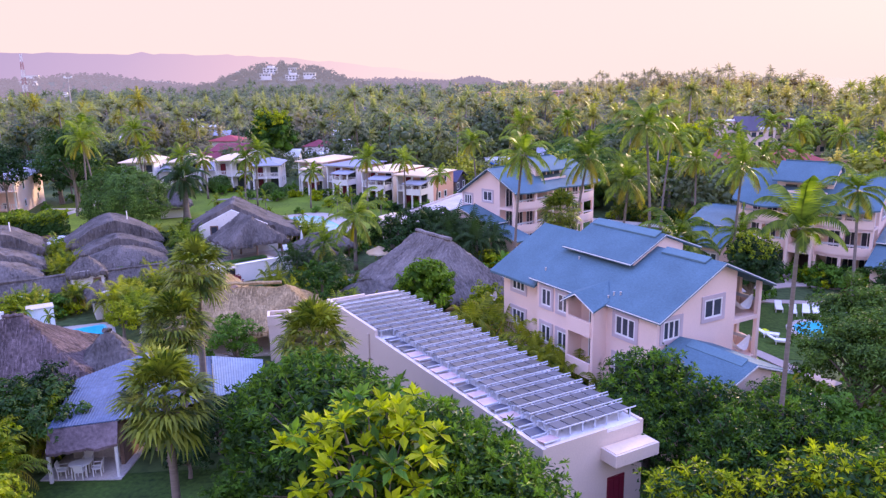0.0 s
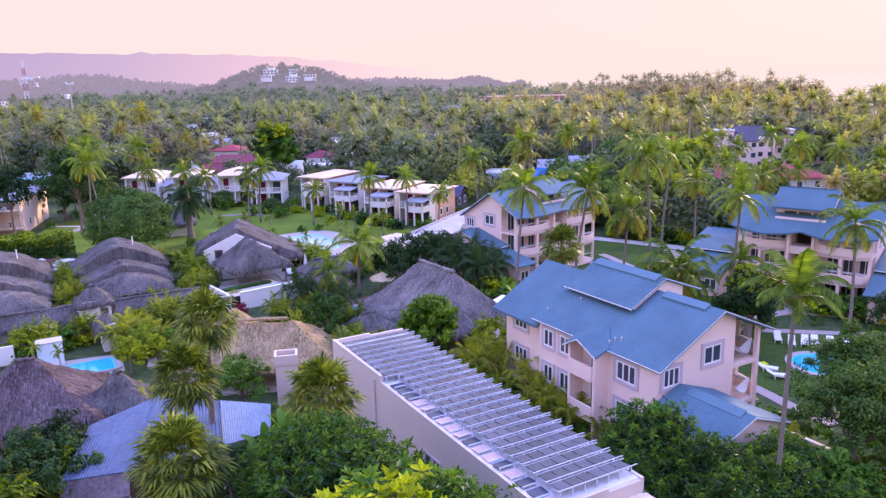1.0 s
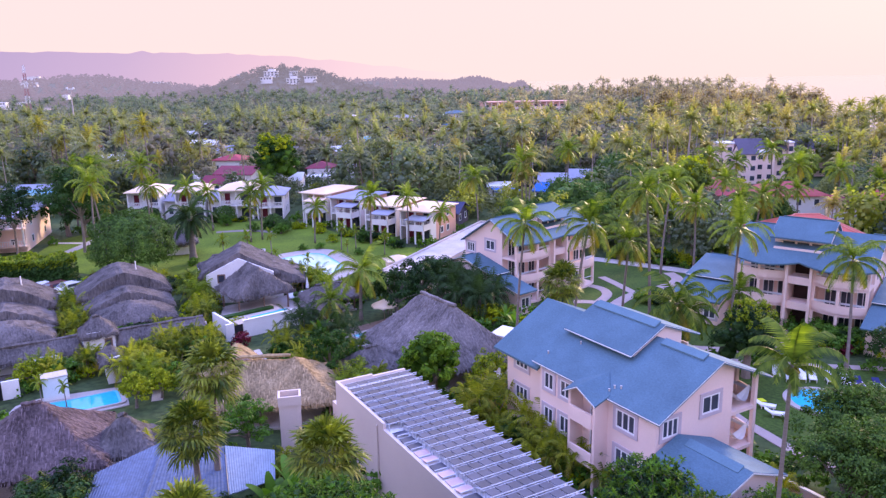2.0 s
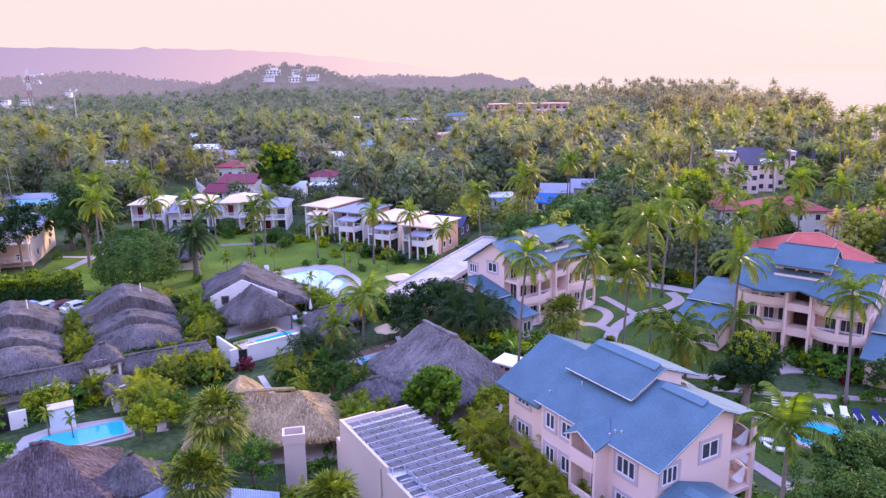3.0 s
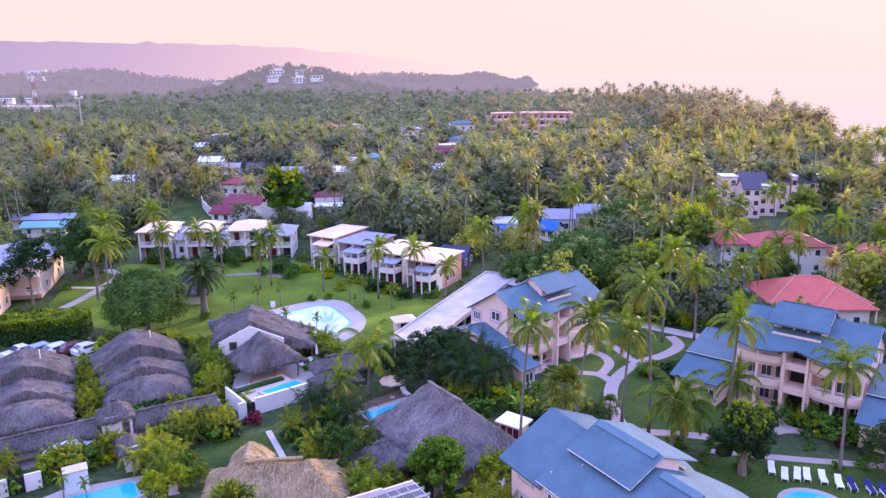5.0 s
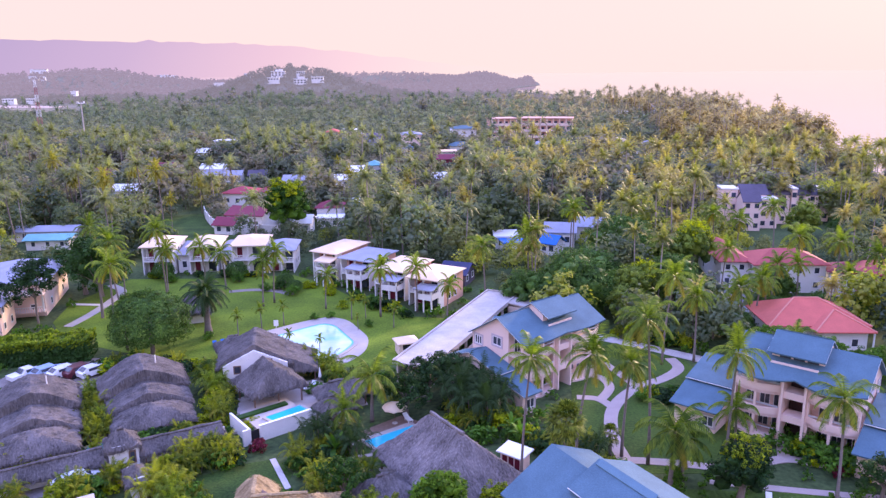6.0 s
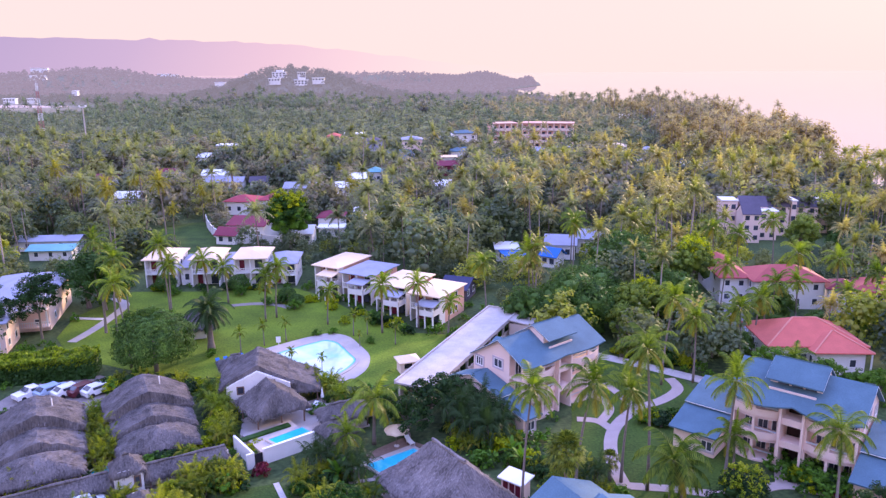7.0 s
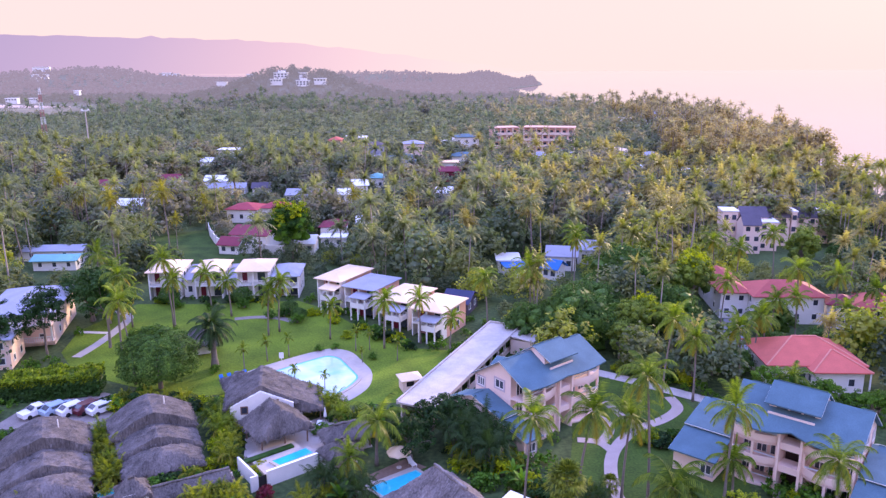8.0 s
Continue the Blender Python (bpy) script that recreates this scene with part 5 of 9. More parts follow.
def row_unit(m, w, d, h, roof_mat, label, wall=None, group="terrace houses", rise=0.9, base=0.0):
    """A two-storey holiday house: balconies on the -y front."""
    wall = wall or PINK_DEEP
    th = thing("terrace_house", m, label, "house", group)
    part("wall", Build().box(0, 2.0, 0, w, d, h), wall, th)
    part("roof", hip_roof(0, 0.2, w, d, h, h + rise, 0.45), roof_mat, th)
    part("soffit_band", Build().box(0, 0.25, h - 0.34, w, 2.0, h - 0.16), WHITE, th)
    for x in (0, w - 0.22):
        part("side_wall", Build().box(x, 0.2, 0, x + 0.22, 2.0, h - 0.34), WHITE, th)
    part("balcony_floor", Build().box(0.22, 0.1, h / 2 - 0.25, w - 0.22, 2.0, h / 2 - 0.05), WHITE, th)
    rail = part("balcony_rail", Build().box(0.22, 0.1, h / 2 + 0.75, w - 0.22, 0.18, h / 2 + 0.85), WHITE, th)
    nb = int(w / 0.3)
    for i in range(nb):
        x = 0.3 + i * (w - 0.6) / (nb - 1)
        part("baluster", Build().box(x - 0.05, 0.11, h / 2 - 0.05, x + 0.05, 0.17, h / 2 + 0.75), WHITE, rail)
    for x in (w / 2 - 0.12,):
        part("post", Build().box(x, 0.15, 0, x + 0.24, 0.39, h - 0.34), WHITE, th)
    for z in (0.1, h / 2 + 0.0):
        for x, ww, mt in ((0.7, 1.0, MAROON), (w / 2 + 0.6, 1.5, GLASS)):
            d_ = part("door", Build().box(x, 1.95, z, x + ww, 2.0, z + 2.05), mt, th)
            part("door_frame", Build().box(x - 0.08, 1.92, z, x, 2.0, z + 2.12).box(x + ww, 1.92, z, x + ww + 0.08, 2.0, z + 2.12).box(x, 1.92, z + 2.05, x + ww, 2.0, z + 2.12), WHITE, d_)
    for z in (h / 2 + 0.9, 0.9):
        for k in range(2):
            y = 3.5 + k * (d - 5.5) * 0.6
            window(th, Matrix.Translation((w, y, z)) @ turn(90), 0.9, 1.1, 1, trim=False, frame_mat=WHITE)
            window(th, Matrix.Translation((0, y + 0.9, z)) @ turn(-90), 0.9, 1.1, 1, trim=False, frame_mat=WHITE)
    return th


row1 = [(-26.5, 134.8, 5.4, 10.5, 5.9, CREAM_ROOF, "salmon terrace house with cream roof and white balconies"),
        (-20.8, 131.0, 6.4, 9.0, 5.5, GREY_ROOF, "white and salmon terrace house with grey-blue roof"),
        (-14.0, 124.7, 6.2, 9.5, 5.2, CREAM_ROOF, "salmon terrace house with cream roof and red doors"),
        (-7.8, 119.7, 5.8, 9.0, 5.0, CREAM_ROOF, "white-balconied terrace house at the end of the row")]
for x, y, w, d, h, rm, lb in row1:
    row_unit(at(x, y, 0, -28), w, d, h, rm, lb, rise=0.55)
    porch = thing("terrace_house_wing", at(x, y, 0, -28) @ Matrix.Translation((w * 0.5 - 0.3, -1.9, 0)), "lower white porch wing of the terrace house with a balcony", "house wing", "terrace house wings")
    ph = h - 1.1
    part("roof", Build().slab([(-0.2, -0.5, ph), (3.4, -0.5, ph), (3.4, 2.3, ph + 0.35), (-0.2, 2.3, ph + 0.35)], 0.16), rm if rm is GREY_ROOF else (CREAM_ROOF if x < -20 else GREY_ROOF), porch)
    part("balcony_floor", Build().box(0, -0.3, h / 2 - 0.35, 3.2, 2.3, h / 2 - 0.15), WHITE, porch)
    part("balcony_parapet", Build().box(0, -0.3, h / 2 - 0.15, 3.2, -0.18, h / 2 + 0.62).box(0, -0.18, h / 2 - 0.15, 0.12, 2.3, h / 2 + 0.62).box(3.08, -0.18, h / 2 - 0.15, 3.2, 2.3, h / 2 + 0.62), WHITE, porch)
    for px in (0.0, 1.5, 2.98):
        part("post", Build().box(px, -0.28, 0, px + 0.22, -0.06, ph - 0.14), WHITE, porch)
    for z in (0.1, h / 2 - 0.15):
        part("door", Build().box(0.4, 2.1, z, 1.3, 2.28, z + 1.9), MAROON, porch)
        part("pane", Build().box(1.7, 2.12, z + 0.4, 2.8, 2.28, z + 1.7), GLASS, porch)

row2 = [(-60.5, 139.5, 6.0, 5.7, CREAM_ROOF, "pink terrace house with cream roof behind lawn palms"),
        (-51.6, 140.0, 5.4, 5.6, CREAM_ROOF, "white terrace house with cream roof and maroon doors"),
        (-43.2, 140.2, 6.2, 5.7, CREAM_ROOF, "white terrace house with steep cream roof"),
        (-36.2, 140.4, 5.0, 4.6, GREY_ROOF, "low white terrace house with pale metal roof")]
for x, y, w, h, rm, lb in row2:
    row_unit(at(x, y, 0, 4), w, 9.0, h, rm, lb, wall=WHITE_WALL, rise=1.0)
for x, y in ((-54.2, 141.5), (-45.9, 141.8)):
    lw = thing("terrace_house_wing", at(x, y, 0, 4), "low white wing with a pale blue-grey roof", "house wing", "terrace house wings")
    part("wall", Build().box(0, 0, 0, 2.5, 7, 3.8), WHITE_WALL, lw)
    part("roof", Build().slab([(-0.05, -0.8, 3.8), (2.55, -0.8, 3.8), (2.55, 7.2, 4.9), (-0.05, 7.2, 4.9)], 0.15), GREY_ROOF, lw)
    window(lw, Matrix.Translation((0.7, 0, 1.0)), 1.0, 1.4, 1, trim=False)


def gallery():
    """Long flat-roofed covered way that leads to the villa."""
    m = at(-5.4, 86.8, 0, 66)
    th = thing("covered_walkway", m, "long flat pale concrete-roofed gallery building", "gallery")
    Lg = 33.0
    part("roof_slab", Build().box(0, -2.4, 2.7, Lg, 2.7, 2.95), CONCRETE, th)
    part("roof_edge", Build().box(0, 2.7, 2.6, Lg, 2.9, 3.2), CONCRETE, th)
    part("roof_edge", Build().box(0, -2.6, 2.6, Lg, -2.4, 3.2), CONCRETE, th)
    part("roof_edge", Build().box(Lg, -2.6, 2.6, Lg + 0.2, 2.9, 3.2), CONCRETE, th)
    part("wall", Build().box(0.2, 2.2, 0, Lg - 0.2, 2.4, 2.7).box(0.2, -2.2, 0, Lg - 0.2, -2.0, 0.9), STUCCO, th)
    for i in range(12):
        x = 0.4 + i * (Lg - 0.8) / 11
        part("pillar", Build().box(x - 0.15, -2.25, 0.9, x + 0.15, -1.95, 2.7), CONCRETE, th)
    part("end_roof", Build().slab([(Lg - 5, -6.5, 2.6), (Lg, -6.5, 2.6), (Lg, -2.5, 3.05), (Lg - 5, -2.5, 3.05)], 0.2), CONCRETE, th)
    part("end_wall", Build().box(Lg - 4.8, -6.3, 0, Lg - 0.2, -2.6, 2.4), STUCCO, th)


gallery()
kiosk = thing("kiosk", at(-6.9, 98.3, 0, 20), "small white pool kiosk with pale hip roof", "kiosk")
part("wall", Build().box(-1.3, -1.1, 0, 1.3, 1.1, 1.9), PINK, kiosk)
part("roof", hip_roof(-1.3, -1.1, 1.3, 1.1, 1.9, 2.5, 0.35), CREAM_ROOF, kiosk)
part("hatch", Build().box(-0.8, -1.14, 0.9, 0.3, -1.1, 1.6), TYRE, kiosk)


def villa(m, w, d, h, roof_mat, label, wall=None, roof="hip", rise=1.6, storeys=2, group="", over=0.6, cols=4, name="house", base=0.0, far=False):
    wall = wall or WHITE_WALL
    th = thing(name, m, label, "house", group)
    part("wall", Build().box(0, 0, base, w, d, h - (0.35 if roof == "gable" else 0.1)), wall, th)
    if roof == "hip":
        part("roof", hip_roof(0, 0, w, d, h, h + rise, over, ridge=0.5), roof_mat, th)
    elif roof == "gable":
        part("roof", Build().slab([(-over, -over, h - 0.2), (w + over, -over, h - 0.2), (w + over, d / 2, h + rise), (-over, d / 2, h + rise)], 0.15), roof_mat, th)
        part("roof", Build().slab([(w + over, d + over, h - 0.2), (-over, d + over, h - 0.2), (-over, d / 2, h + rise), (w + over, d / 2, h + rise)], 0.15), roof_mat, th)
        part("gable_wall", Build().add([(0, 0, h - 0.4), (0, d, h - 0.4), (0, d / 2, h + rise - 0.3), (w, 0, h - 0.4), (w, d, h - 0.4), (w, d / 2, h + rise - 0.3)], [(0, 2, 1), (3, 4, 5), (0, 3, 5, 2), (1, 2, 5, 4)]), wall, th)
    else:
        part("roof", Build().box(-over, -over, h, w + over, d + over, h + 0.3), roof_mat, th)
    sh = (h - base) / storeys
    for s in range(storeys):
        z = base + s * sh + sh * 0.32
        if far:
            for c in range(cols):
                x = (c + 0.5) * w / cols - 0.5
                part("window", Build().box(x, -0.05, z, x + 1.0, 0.02, z + min(1.2, sh * 0.45)), GLASS, th)
            continue
        for c in range(cols):
            x = (c + 0.5) * w / cols - 0.5
            window(th, Matrix.Translation((x, 0, z)), 1.0, min(1.2, sh * 0.45), 1, trim=False)
        for c in range(2):
            y = (c + 0.5) * d / 2
            window(th, Matrix.Translation((0, y + 0.5, z)) @ turn(-90), 1.0, min(1.2, sh * 0.45), 1, trim=False)
            window(th, Matrix.Translation((w, y - 0.5, z)) @ turn(90), 1.0, min(1.2, sh * 0.45), 1, trim=False)
    return th


NAVY_ROOF = mat("navy_sheet_roof", (0.035, 0.04, 0.10), 0.6, var=0.2, scale=0.6, fine=5, bump=0.1)
CRIMSON = mat("crimson_tile_roof", (0.34, 0.055, 0.075), 0.8, var=0.15, scale=0.6, fine=8, bump=0.2)
SALMON_TILE = mat("pale_ridge_tile", (0.62, 0.24, 0.19), 0.8, var=0.12, scale=1.0, fine=8, bump=0.1)
CRIMSON_PALE = mat("faded_red_tile", (0.42, 0.095, 0.09), 0.8, var=0.18, scale=0.6, fine=8, bump=0.25)
TURQ = mat("turquoise_sheet_roof", (0.16, 0.40, 0.44), 0.6, var=0.15, scale=0.6, fine=5, bump=0.1)
villa(at(-95.4, 161, 0, 4), 9.4, 5, 2.6, TURQ, "low shed with turquoise sheet roof behind the trees", roof="gable", rise=0.7, storeys=1, cols=3, group="turquoise sheds", name="shed")
villa(at(-104.5, 169.5, 0, 4), 15.5, 5, 2.7, GREY_ROOF, "long low shed with pale sheet roof behind the trees", roof="gable", rise=0.7, storeys=1, cols=2, group="turquoise sheds", name="shed")
# apartment block beside the lawn
apt = villa(at(-77.0, 113.0, 0, 15), 10.5, 16.0, 5.6, GREY_ROOF, "three-storey pink apartment block with pale grey roof and balconies", wall=PINK, rise=1.8, storeys=2, cols=3, name="apartment_block")
for z in (1.2, 4.0):
    part("balcony_floor", Build().box(6.0, -1.6, z - 0.2, 10.7, 0, z), PINK, apt)
    rl = part("balcony_rail", Build().box(6.0, -1.6, z + 0.75, 10.7, -1.52, z + 0.85), WHITE, apt)
    for i in range(14):
        part("baluster", Build().box(6.1 + i * 0.34, -1.59, z, 6.2 + i * 0.34, -1.53, z + 0.75), WHITE, rl)
    part("post", Build().box(10.4, -1.5, z, 10.65, -1.25, z + 2.6), WHITE, apt)
apt2 = villa(at(-75.4, 103.4, 0, 15), 7.6, 7.0, 5.0, GREY_ROOF, "pink apartment block with grey roof at the car park", wall=PINK, rise=1.6, cols=3, name="apartment_block")

# red-roofed villas
rv = villa(at(44.2, 98.8, 0, -2), 12.2, 8.8, 3.7, RED_TILE, "white villa with salmon-red tile hip roof and veranda", rise=2.5, storeys=1, over=0.9, cols=4, group="red-roofed villas")
for p, q in (((-0.9, -0.9, 3.7), (4.4, 4.4, 6.2)), ((13.1, -0.9, 3.7), (7.8, 4.4, 6.2)), ((4.4, 4.4, 6.2), (7.8, 4.4, 6.2))):
    part("ridge_tiles", Build().tube([p, q], [0.13, 0.13], 6), SALMON_TILE, rv)
rw2 = villa(at(49.6, 96.6, 0, -2), 6.6, 6.5, 3.5, RED_TILE, "white wing with salmon-red tile roof and open veranda", rise=1.9, storeys=1, over=0.8, cols=2, group="red-roofed villas")
for p, q in (((-0.8, -0.8, 3.5), (3.2, 3.2, 5.4)), ((7.4, -0.8, 3.5), (3.4, 3.2, 5.4))):
    part("ridge_tiles", Build().tube([p, q], [0.12, 0.12], 6), SALMON_TILE, rw2)
for k in range(4):
    part("veranda_post", Build().box(7.1, -0.6 + k * 2.0, 0, 7.28, -0.42 + k * 2.0, 3.4), WHITE, rw2)
villa(at(52.4, 125.4, 0, -2), 12.0, 8.0, 5.2, CRIMSON_PALE, "two-storey white villa with red tile hip roof behind palms", rise=1.9, over=0.6, cols=4, group="red-roofed villas")
villa(at(47.6, 128.6, 0, -4), 4.8, 15.0, 5.0, CRIMSON_PALE, "long white villa wing with dull red tile roof", rise=1.5, over=0.6, cols=2, group="red-roofed villas")
villa(at(64.4, 123.4, 0, -20), 4.6, 5.0, 4.4, DARK_RED, "small white annex with maroon hip roof", rise=1.2, over=0.6, cols=1, group="red-roofed villas")
villa(at(68.0, 121.6, 0, -28), 7.4, 7.0, 4.7, CRIMSON_PALE, "salmon villa with faded red roof among palms", wall=PINK_DEEP, rise=1.8, over=0.8, cols=3, group="red-roofed villas")
# curved garden wall round the maroon-roofed villa
bound = thing("garden_wall", Matrix.Identity(4), "curved whitewashed garden wall round a villa", "wall")
WALL_LINE = [(-69.0, 203.0), (-66.4, 196.0), (-63.6, 190.0), (-61.4, 185.4), (-58.6, 181.2), (-55.4, 178.6), (-51.6, 177.0), (-46.6, 176.2), (-41.6, 175.4)]
for (xa, ya), (xb, yb) in zip(WALL_LINE, WALL_LINE[1:]):
    ln = math.hypot(xb - xa, yb - ya)
    run = at(xa, ya, 0, math.degrees(math.atan2(yb - ya, xb - xa)))
    part("wall_panel", Build().box(0, -0.1, 0, ln - 0.3, 0.1, 2.3, run), WHITE_WALL, bound)
    part("pillar", Build().box(ln - 0.3, -0.16, 0, ln, 0.16, 2.55, run).box(ln - 0.36, -0.22, 2.55, ln + 0.06, 0.22, 2.65, run), CONCRETE, bound)
# stepped apartments with slate roofs and white end walls
for x, y, w, d, h, kind_ in ((69.4, 175.6, 4.2, 6.0, 7.2, "gable"), (71.2, 182.0, 6.4, 6.5, 8.0, "gable"), (74.4, 178.4, 4.4, 5.0, 7.0, "flat"), (77.8, 183.6, 6.0, 6.0, 7.6, "gable"), (79.0, 190.0, 7.0, 6.0, 9.0, "gable"),
                             (85.6, 184.0, 5.4, 6.5, 7.4, "gable"), (91.4, 186.0, 3.6, 6.0, 8.0, "flat"), (67.0, 183.5, 3.8, 5.0, 8.8, "flat"), (84.0, 182.6, 1.2, 6.0, 8.8, "flat")):
    slate = kind_ == "gable"
    villa(at(x, y, 0, -6), w, d, h, SLATE if slate else WHITE_WALL, "cream stepped apartment block with dark slate gable roof" if slate else "white flat-topped stair block between stepped apartments", wall=PINK, roof=kind_, rise=1.9, storeys=3, cols=2 if w > 2 else 1, over=0.15, group="slate-roofed apartments", name="apartment_block", far=True)
sheet("driveway", [(42.4, 107.0), (45.8, 107.0), (49.4, 120.0), (51.6, 128.0), (48.2, 128.0), (45.4, 120.4)], 0.06, SLATE_PAVE, "grey paved drive between the trees", "road")

FAR_HOUSES = [
    # x, y, turn, w, d, h, roof, wall
    (-138, 258, 0, 9, 8, 4.4, "gable", DARK_RED, WHITE_WALL), (-128, 262, 0, 6.5, 8, 4.6, "gable", DARK_RED, WHITE_WALL), (-108.5, 268, 4, 7.5, 8, 6.0, "gable", DARK_RED, WHITE_WALL), (-104, 224, 0, 7.5, 7, 4.4, "gable", WHITE, WHITE_WALL),
    (-107, 337, 0, 9.5, 8, 7.6, "flat", WHITE, WHITE_WALL), (-110.5, 322, 0, 5, 7, 5.6, "gable", WHITE, WHITE_WALL), (-91.5, 269, 0, 9, 8, 5.2, "gable", WHITE, WHITE_WALL), (-88, 262.5, 0, 13, 5, 3.0, "gable", GREY_ROOF, WHITE_WALL),
    (-72, 262, 8, 6, 7, 3.0, "gable", SLATE, WHITE_WALL), (-56, 244, 0, 12, 8, 3.8, "gable", GREY_ROOF, WHITE_WALL), (-67, 214, -8, 9, 9, 5.0, "hip", CRIMSON, WHITE_WALL), (-57.5, 216, -8, 6.5, 8, 5.0, "hip", CRIMSON, WHITE_WALL),
    (-56.2, 181, -12, 9.5, 9, 5.2, "gable", DARK_RED, WHITE_WALL), (-58.0, 176.5, -12, 5, 5, 3.0, "gable", DARK_RED, WHITE_WALL), (-35, 188.5, 0, 6.2, 7, 5.2, "hip", DARK_RED, WHITE_WALL), (-34, 183, 0, 6, 4, 2.8, "flat", WHITE, WHITE_WALL),
    (-26.5, 196, 0, 4, 6, 4.4, "gable", WHITE, WHITE_WALL), (-39, 175.5, 0, 4.6, 6, 3.6, "gable", WHITE, WHITE_WALL), (-63, 378, 0, 6, 8, 8.0, "hip", RED_TILE, PINK_DEEP), (-57.5, 396, 0, 11, 8, 7.4, "flat", WHITE, WHITE_WALL),
    (-40.6, 352, 6, 8, 9, 8.0, "hip", SLATE, GREY_ROOF), (-39, 344, 6, 7, 6, 4.5, "flat", GREY_ROOF, WHITE_WALL), (-28, 328, 8, 12.5, 9, 6.0, "hip", BLUE_SHINGLE, WHITE_WALL), (-24, 318.5, 8, 10, 7, 4.6, "hip", BLUE_SHINGLE, WHITE_WALL),
    (-23.5, 358, 6, 9.5, 9, 8.0, "hip", GREY_ROOF, PINK), (-9.5, 391, 0, 9, 8, 7.0, "flat", WHITE, WHITE_WALL), (1.0, 390, 8, 12.5, 10, 8.0, "hip", BLUE_SHINGLE, WHITE_WALL), (-6, 316.5, 0, 8, 7, 5.2, "flat", CREAM_ROOF, WHITE_WALL),
    (-0.5, 331, 10, 12, 10, 6.6, "hip", BLUE_SHINGLE, WHITE_WALL), (-5.5, 290, 0, 8, 7, 5.6, "gable", DARK_RED, DARK_RED), (-38.5, 245, 12, 4.4, 6, 3.8, "gable", WHITE, WHITE_WALL), (-34.0, 249, 12, 4.8, 7, 7.0, "gable", WHITE, WHITE_WALL),
    (-31.5, 273, 0, 5.6, 7, 5.4, "hip", TURQ, WHITE_WALL), (-6, 243.5, 5, 5.6, 7, 4.6, "gable", WHITE, WHITE_WALL), (9.4, 159, 0, 4.6, 6, 3.2, "flat", WHITE, WHITE_WALL), (11.0, 154.5, 10, 4.2, 4, 2.6, "flat", BLUE_CLOTH, WHITE_WALL),
    (18.6, 154.5, -35, 3.4, 4, 3.2, "gable", BLUE_CLOTH, WHITE_WALL), (20.4, 161, -10, 6.4, 7, 4.4, "gable", GREY_ROOF, WHITE_WALL), (28.0, 166, -10, 6.2, 7, 4.6, "gable", GREY_ROOF, WHITE_WALL), (-2.4, 131.4, -20, 4.6, 6, 3.0, "gable", NAVY_ROOF, SLATE),
    (36.2, 336, 5, 8, 8, 6.0, "hip", GREY_ROOF, WHITE_WALL), (46, 346, -5, 9.5, 8, 6.0, "hip", GREY_ROOF, WHITE_WALL), (69, 357, -4, 15, 10, 5.4, "hip", CREAM_ROOF, WHITE_WALL), (112, 522, -8, 12, 9, 8.0, "flat", WHITE, WHITE_WALL), (125, 528, -8, 12, 9, 7.0, "hip", GREY_ROOF, WHITE_WALL),
    (87, 283, -12, 10, 8, 6.2, "flat", WHITE, WHITE_WALL), (74.6, 296, -6, 5, 7, 5.0, "gable", WHITE, WHITE_WALL), (87, 343, -6, 8, 8, 5.0, "hip", GREY_ROOF, WHITE_WALL), (150, 560, -20, 30, 10, 9, "gable", GREY_ROOF, WHITE_WALL), (86, 142, -25, 8, 7, 5.6, "flat", WHITE, WHITE_WALL),
]
def hotel(m, w, d, storeys, bays, label):
    """A salmon block whose front shows a balcony recess in every bay."""
    th = thing("hotel", m, label, "hotel", "salmon hotel blocks")
    h = storeys * 3.1 + 1.0
    part("wall", Build().box(-w / 2, -d / 2 + 0.6, 0, w / 2, d / 2, h), PINK_DEEP, th)
    part("roof", Build().box(-w / 2 - 0.3, -d / 2 - 0.5, h, w / 2 + 0.3, d / 2 + 0.3, h + 0.5), PINK_DEEP, th)
    bw = w / bays
    for s in range(storeys):
        part("balcony_slab", Build().box(-w / 2, -d / 2 - 0.5, s * 3.1 + 0.7, w / 2, -d / 2 + 0.6, s * 3.1 + 1.0), PINK, th)
        part("balcony_parapet", Build().box(-w / 2, -d / 2 - 0.5, s * 3.1 + 1.0, w / 2, -d / 2 - 0.35, s * 3.1 + 2.0), PINK, th)
        for k in range(bays):
            part("window", Build().box(-w / 2 + k * bw + 0.5, -d / 2 + 0.52, s * 3.1 + 1.7, -w / 2 + (k + 1) * bw - 1.2, -d / 2 + 0.6, s * 3.1 + 3.0), GLASS, th)
    for k in range(bays + 1):
        x = -w / 2 + k * bw
        part("pier", Build().box(x - 0.22, -d / 2 - 0.5, 0, x + 0.22, -d / 2 + 0.6, h), PINK, th)
    return th


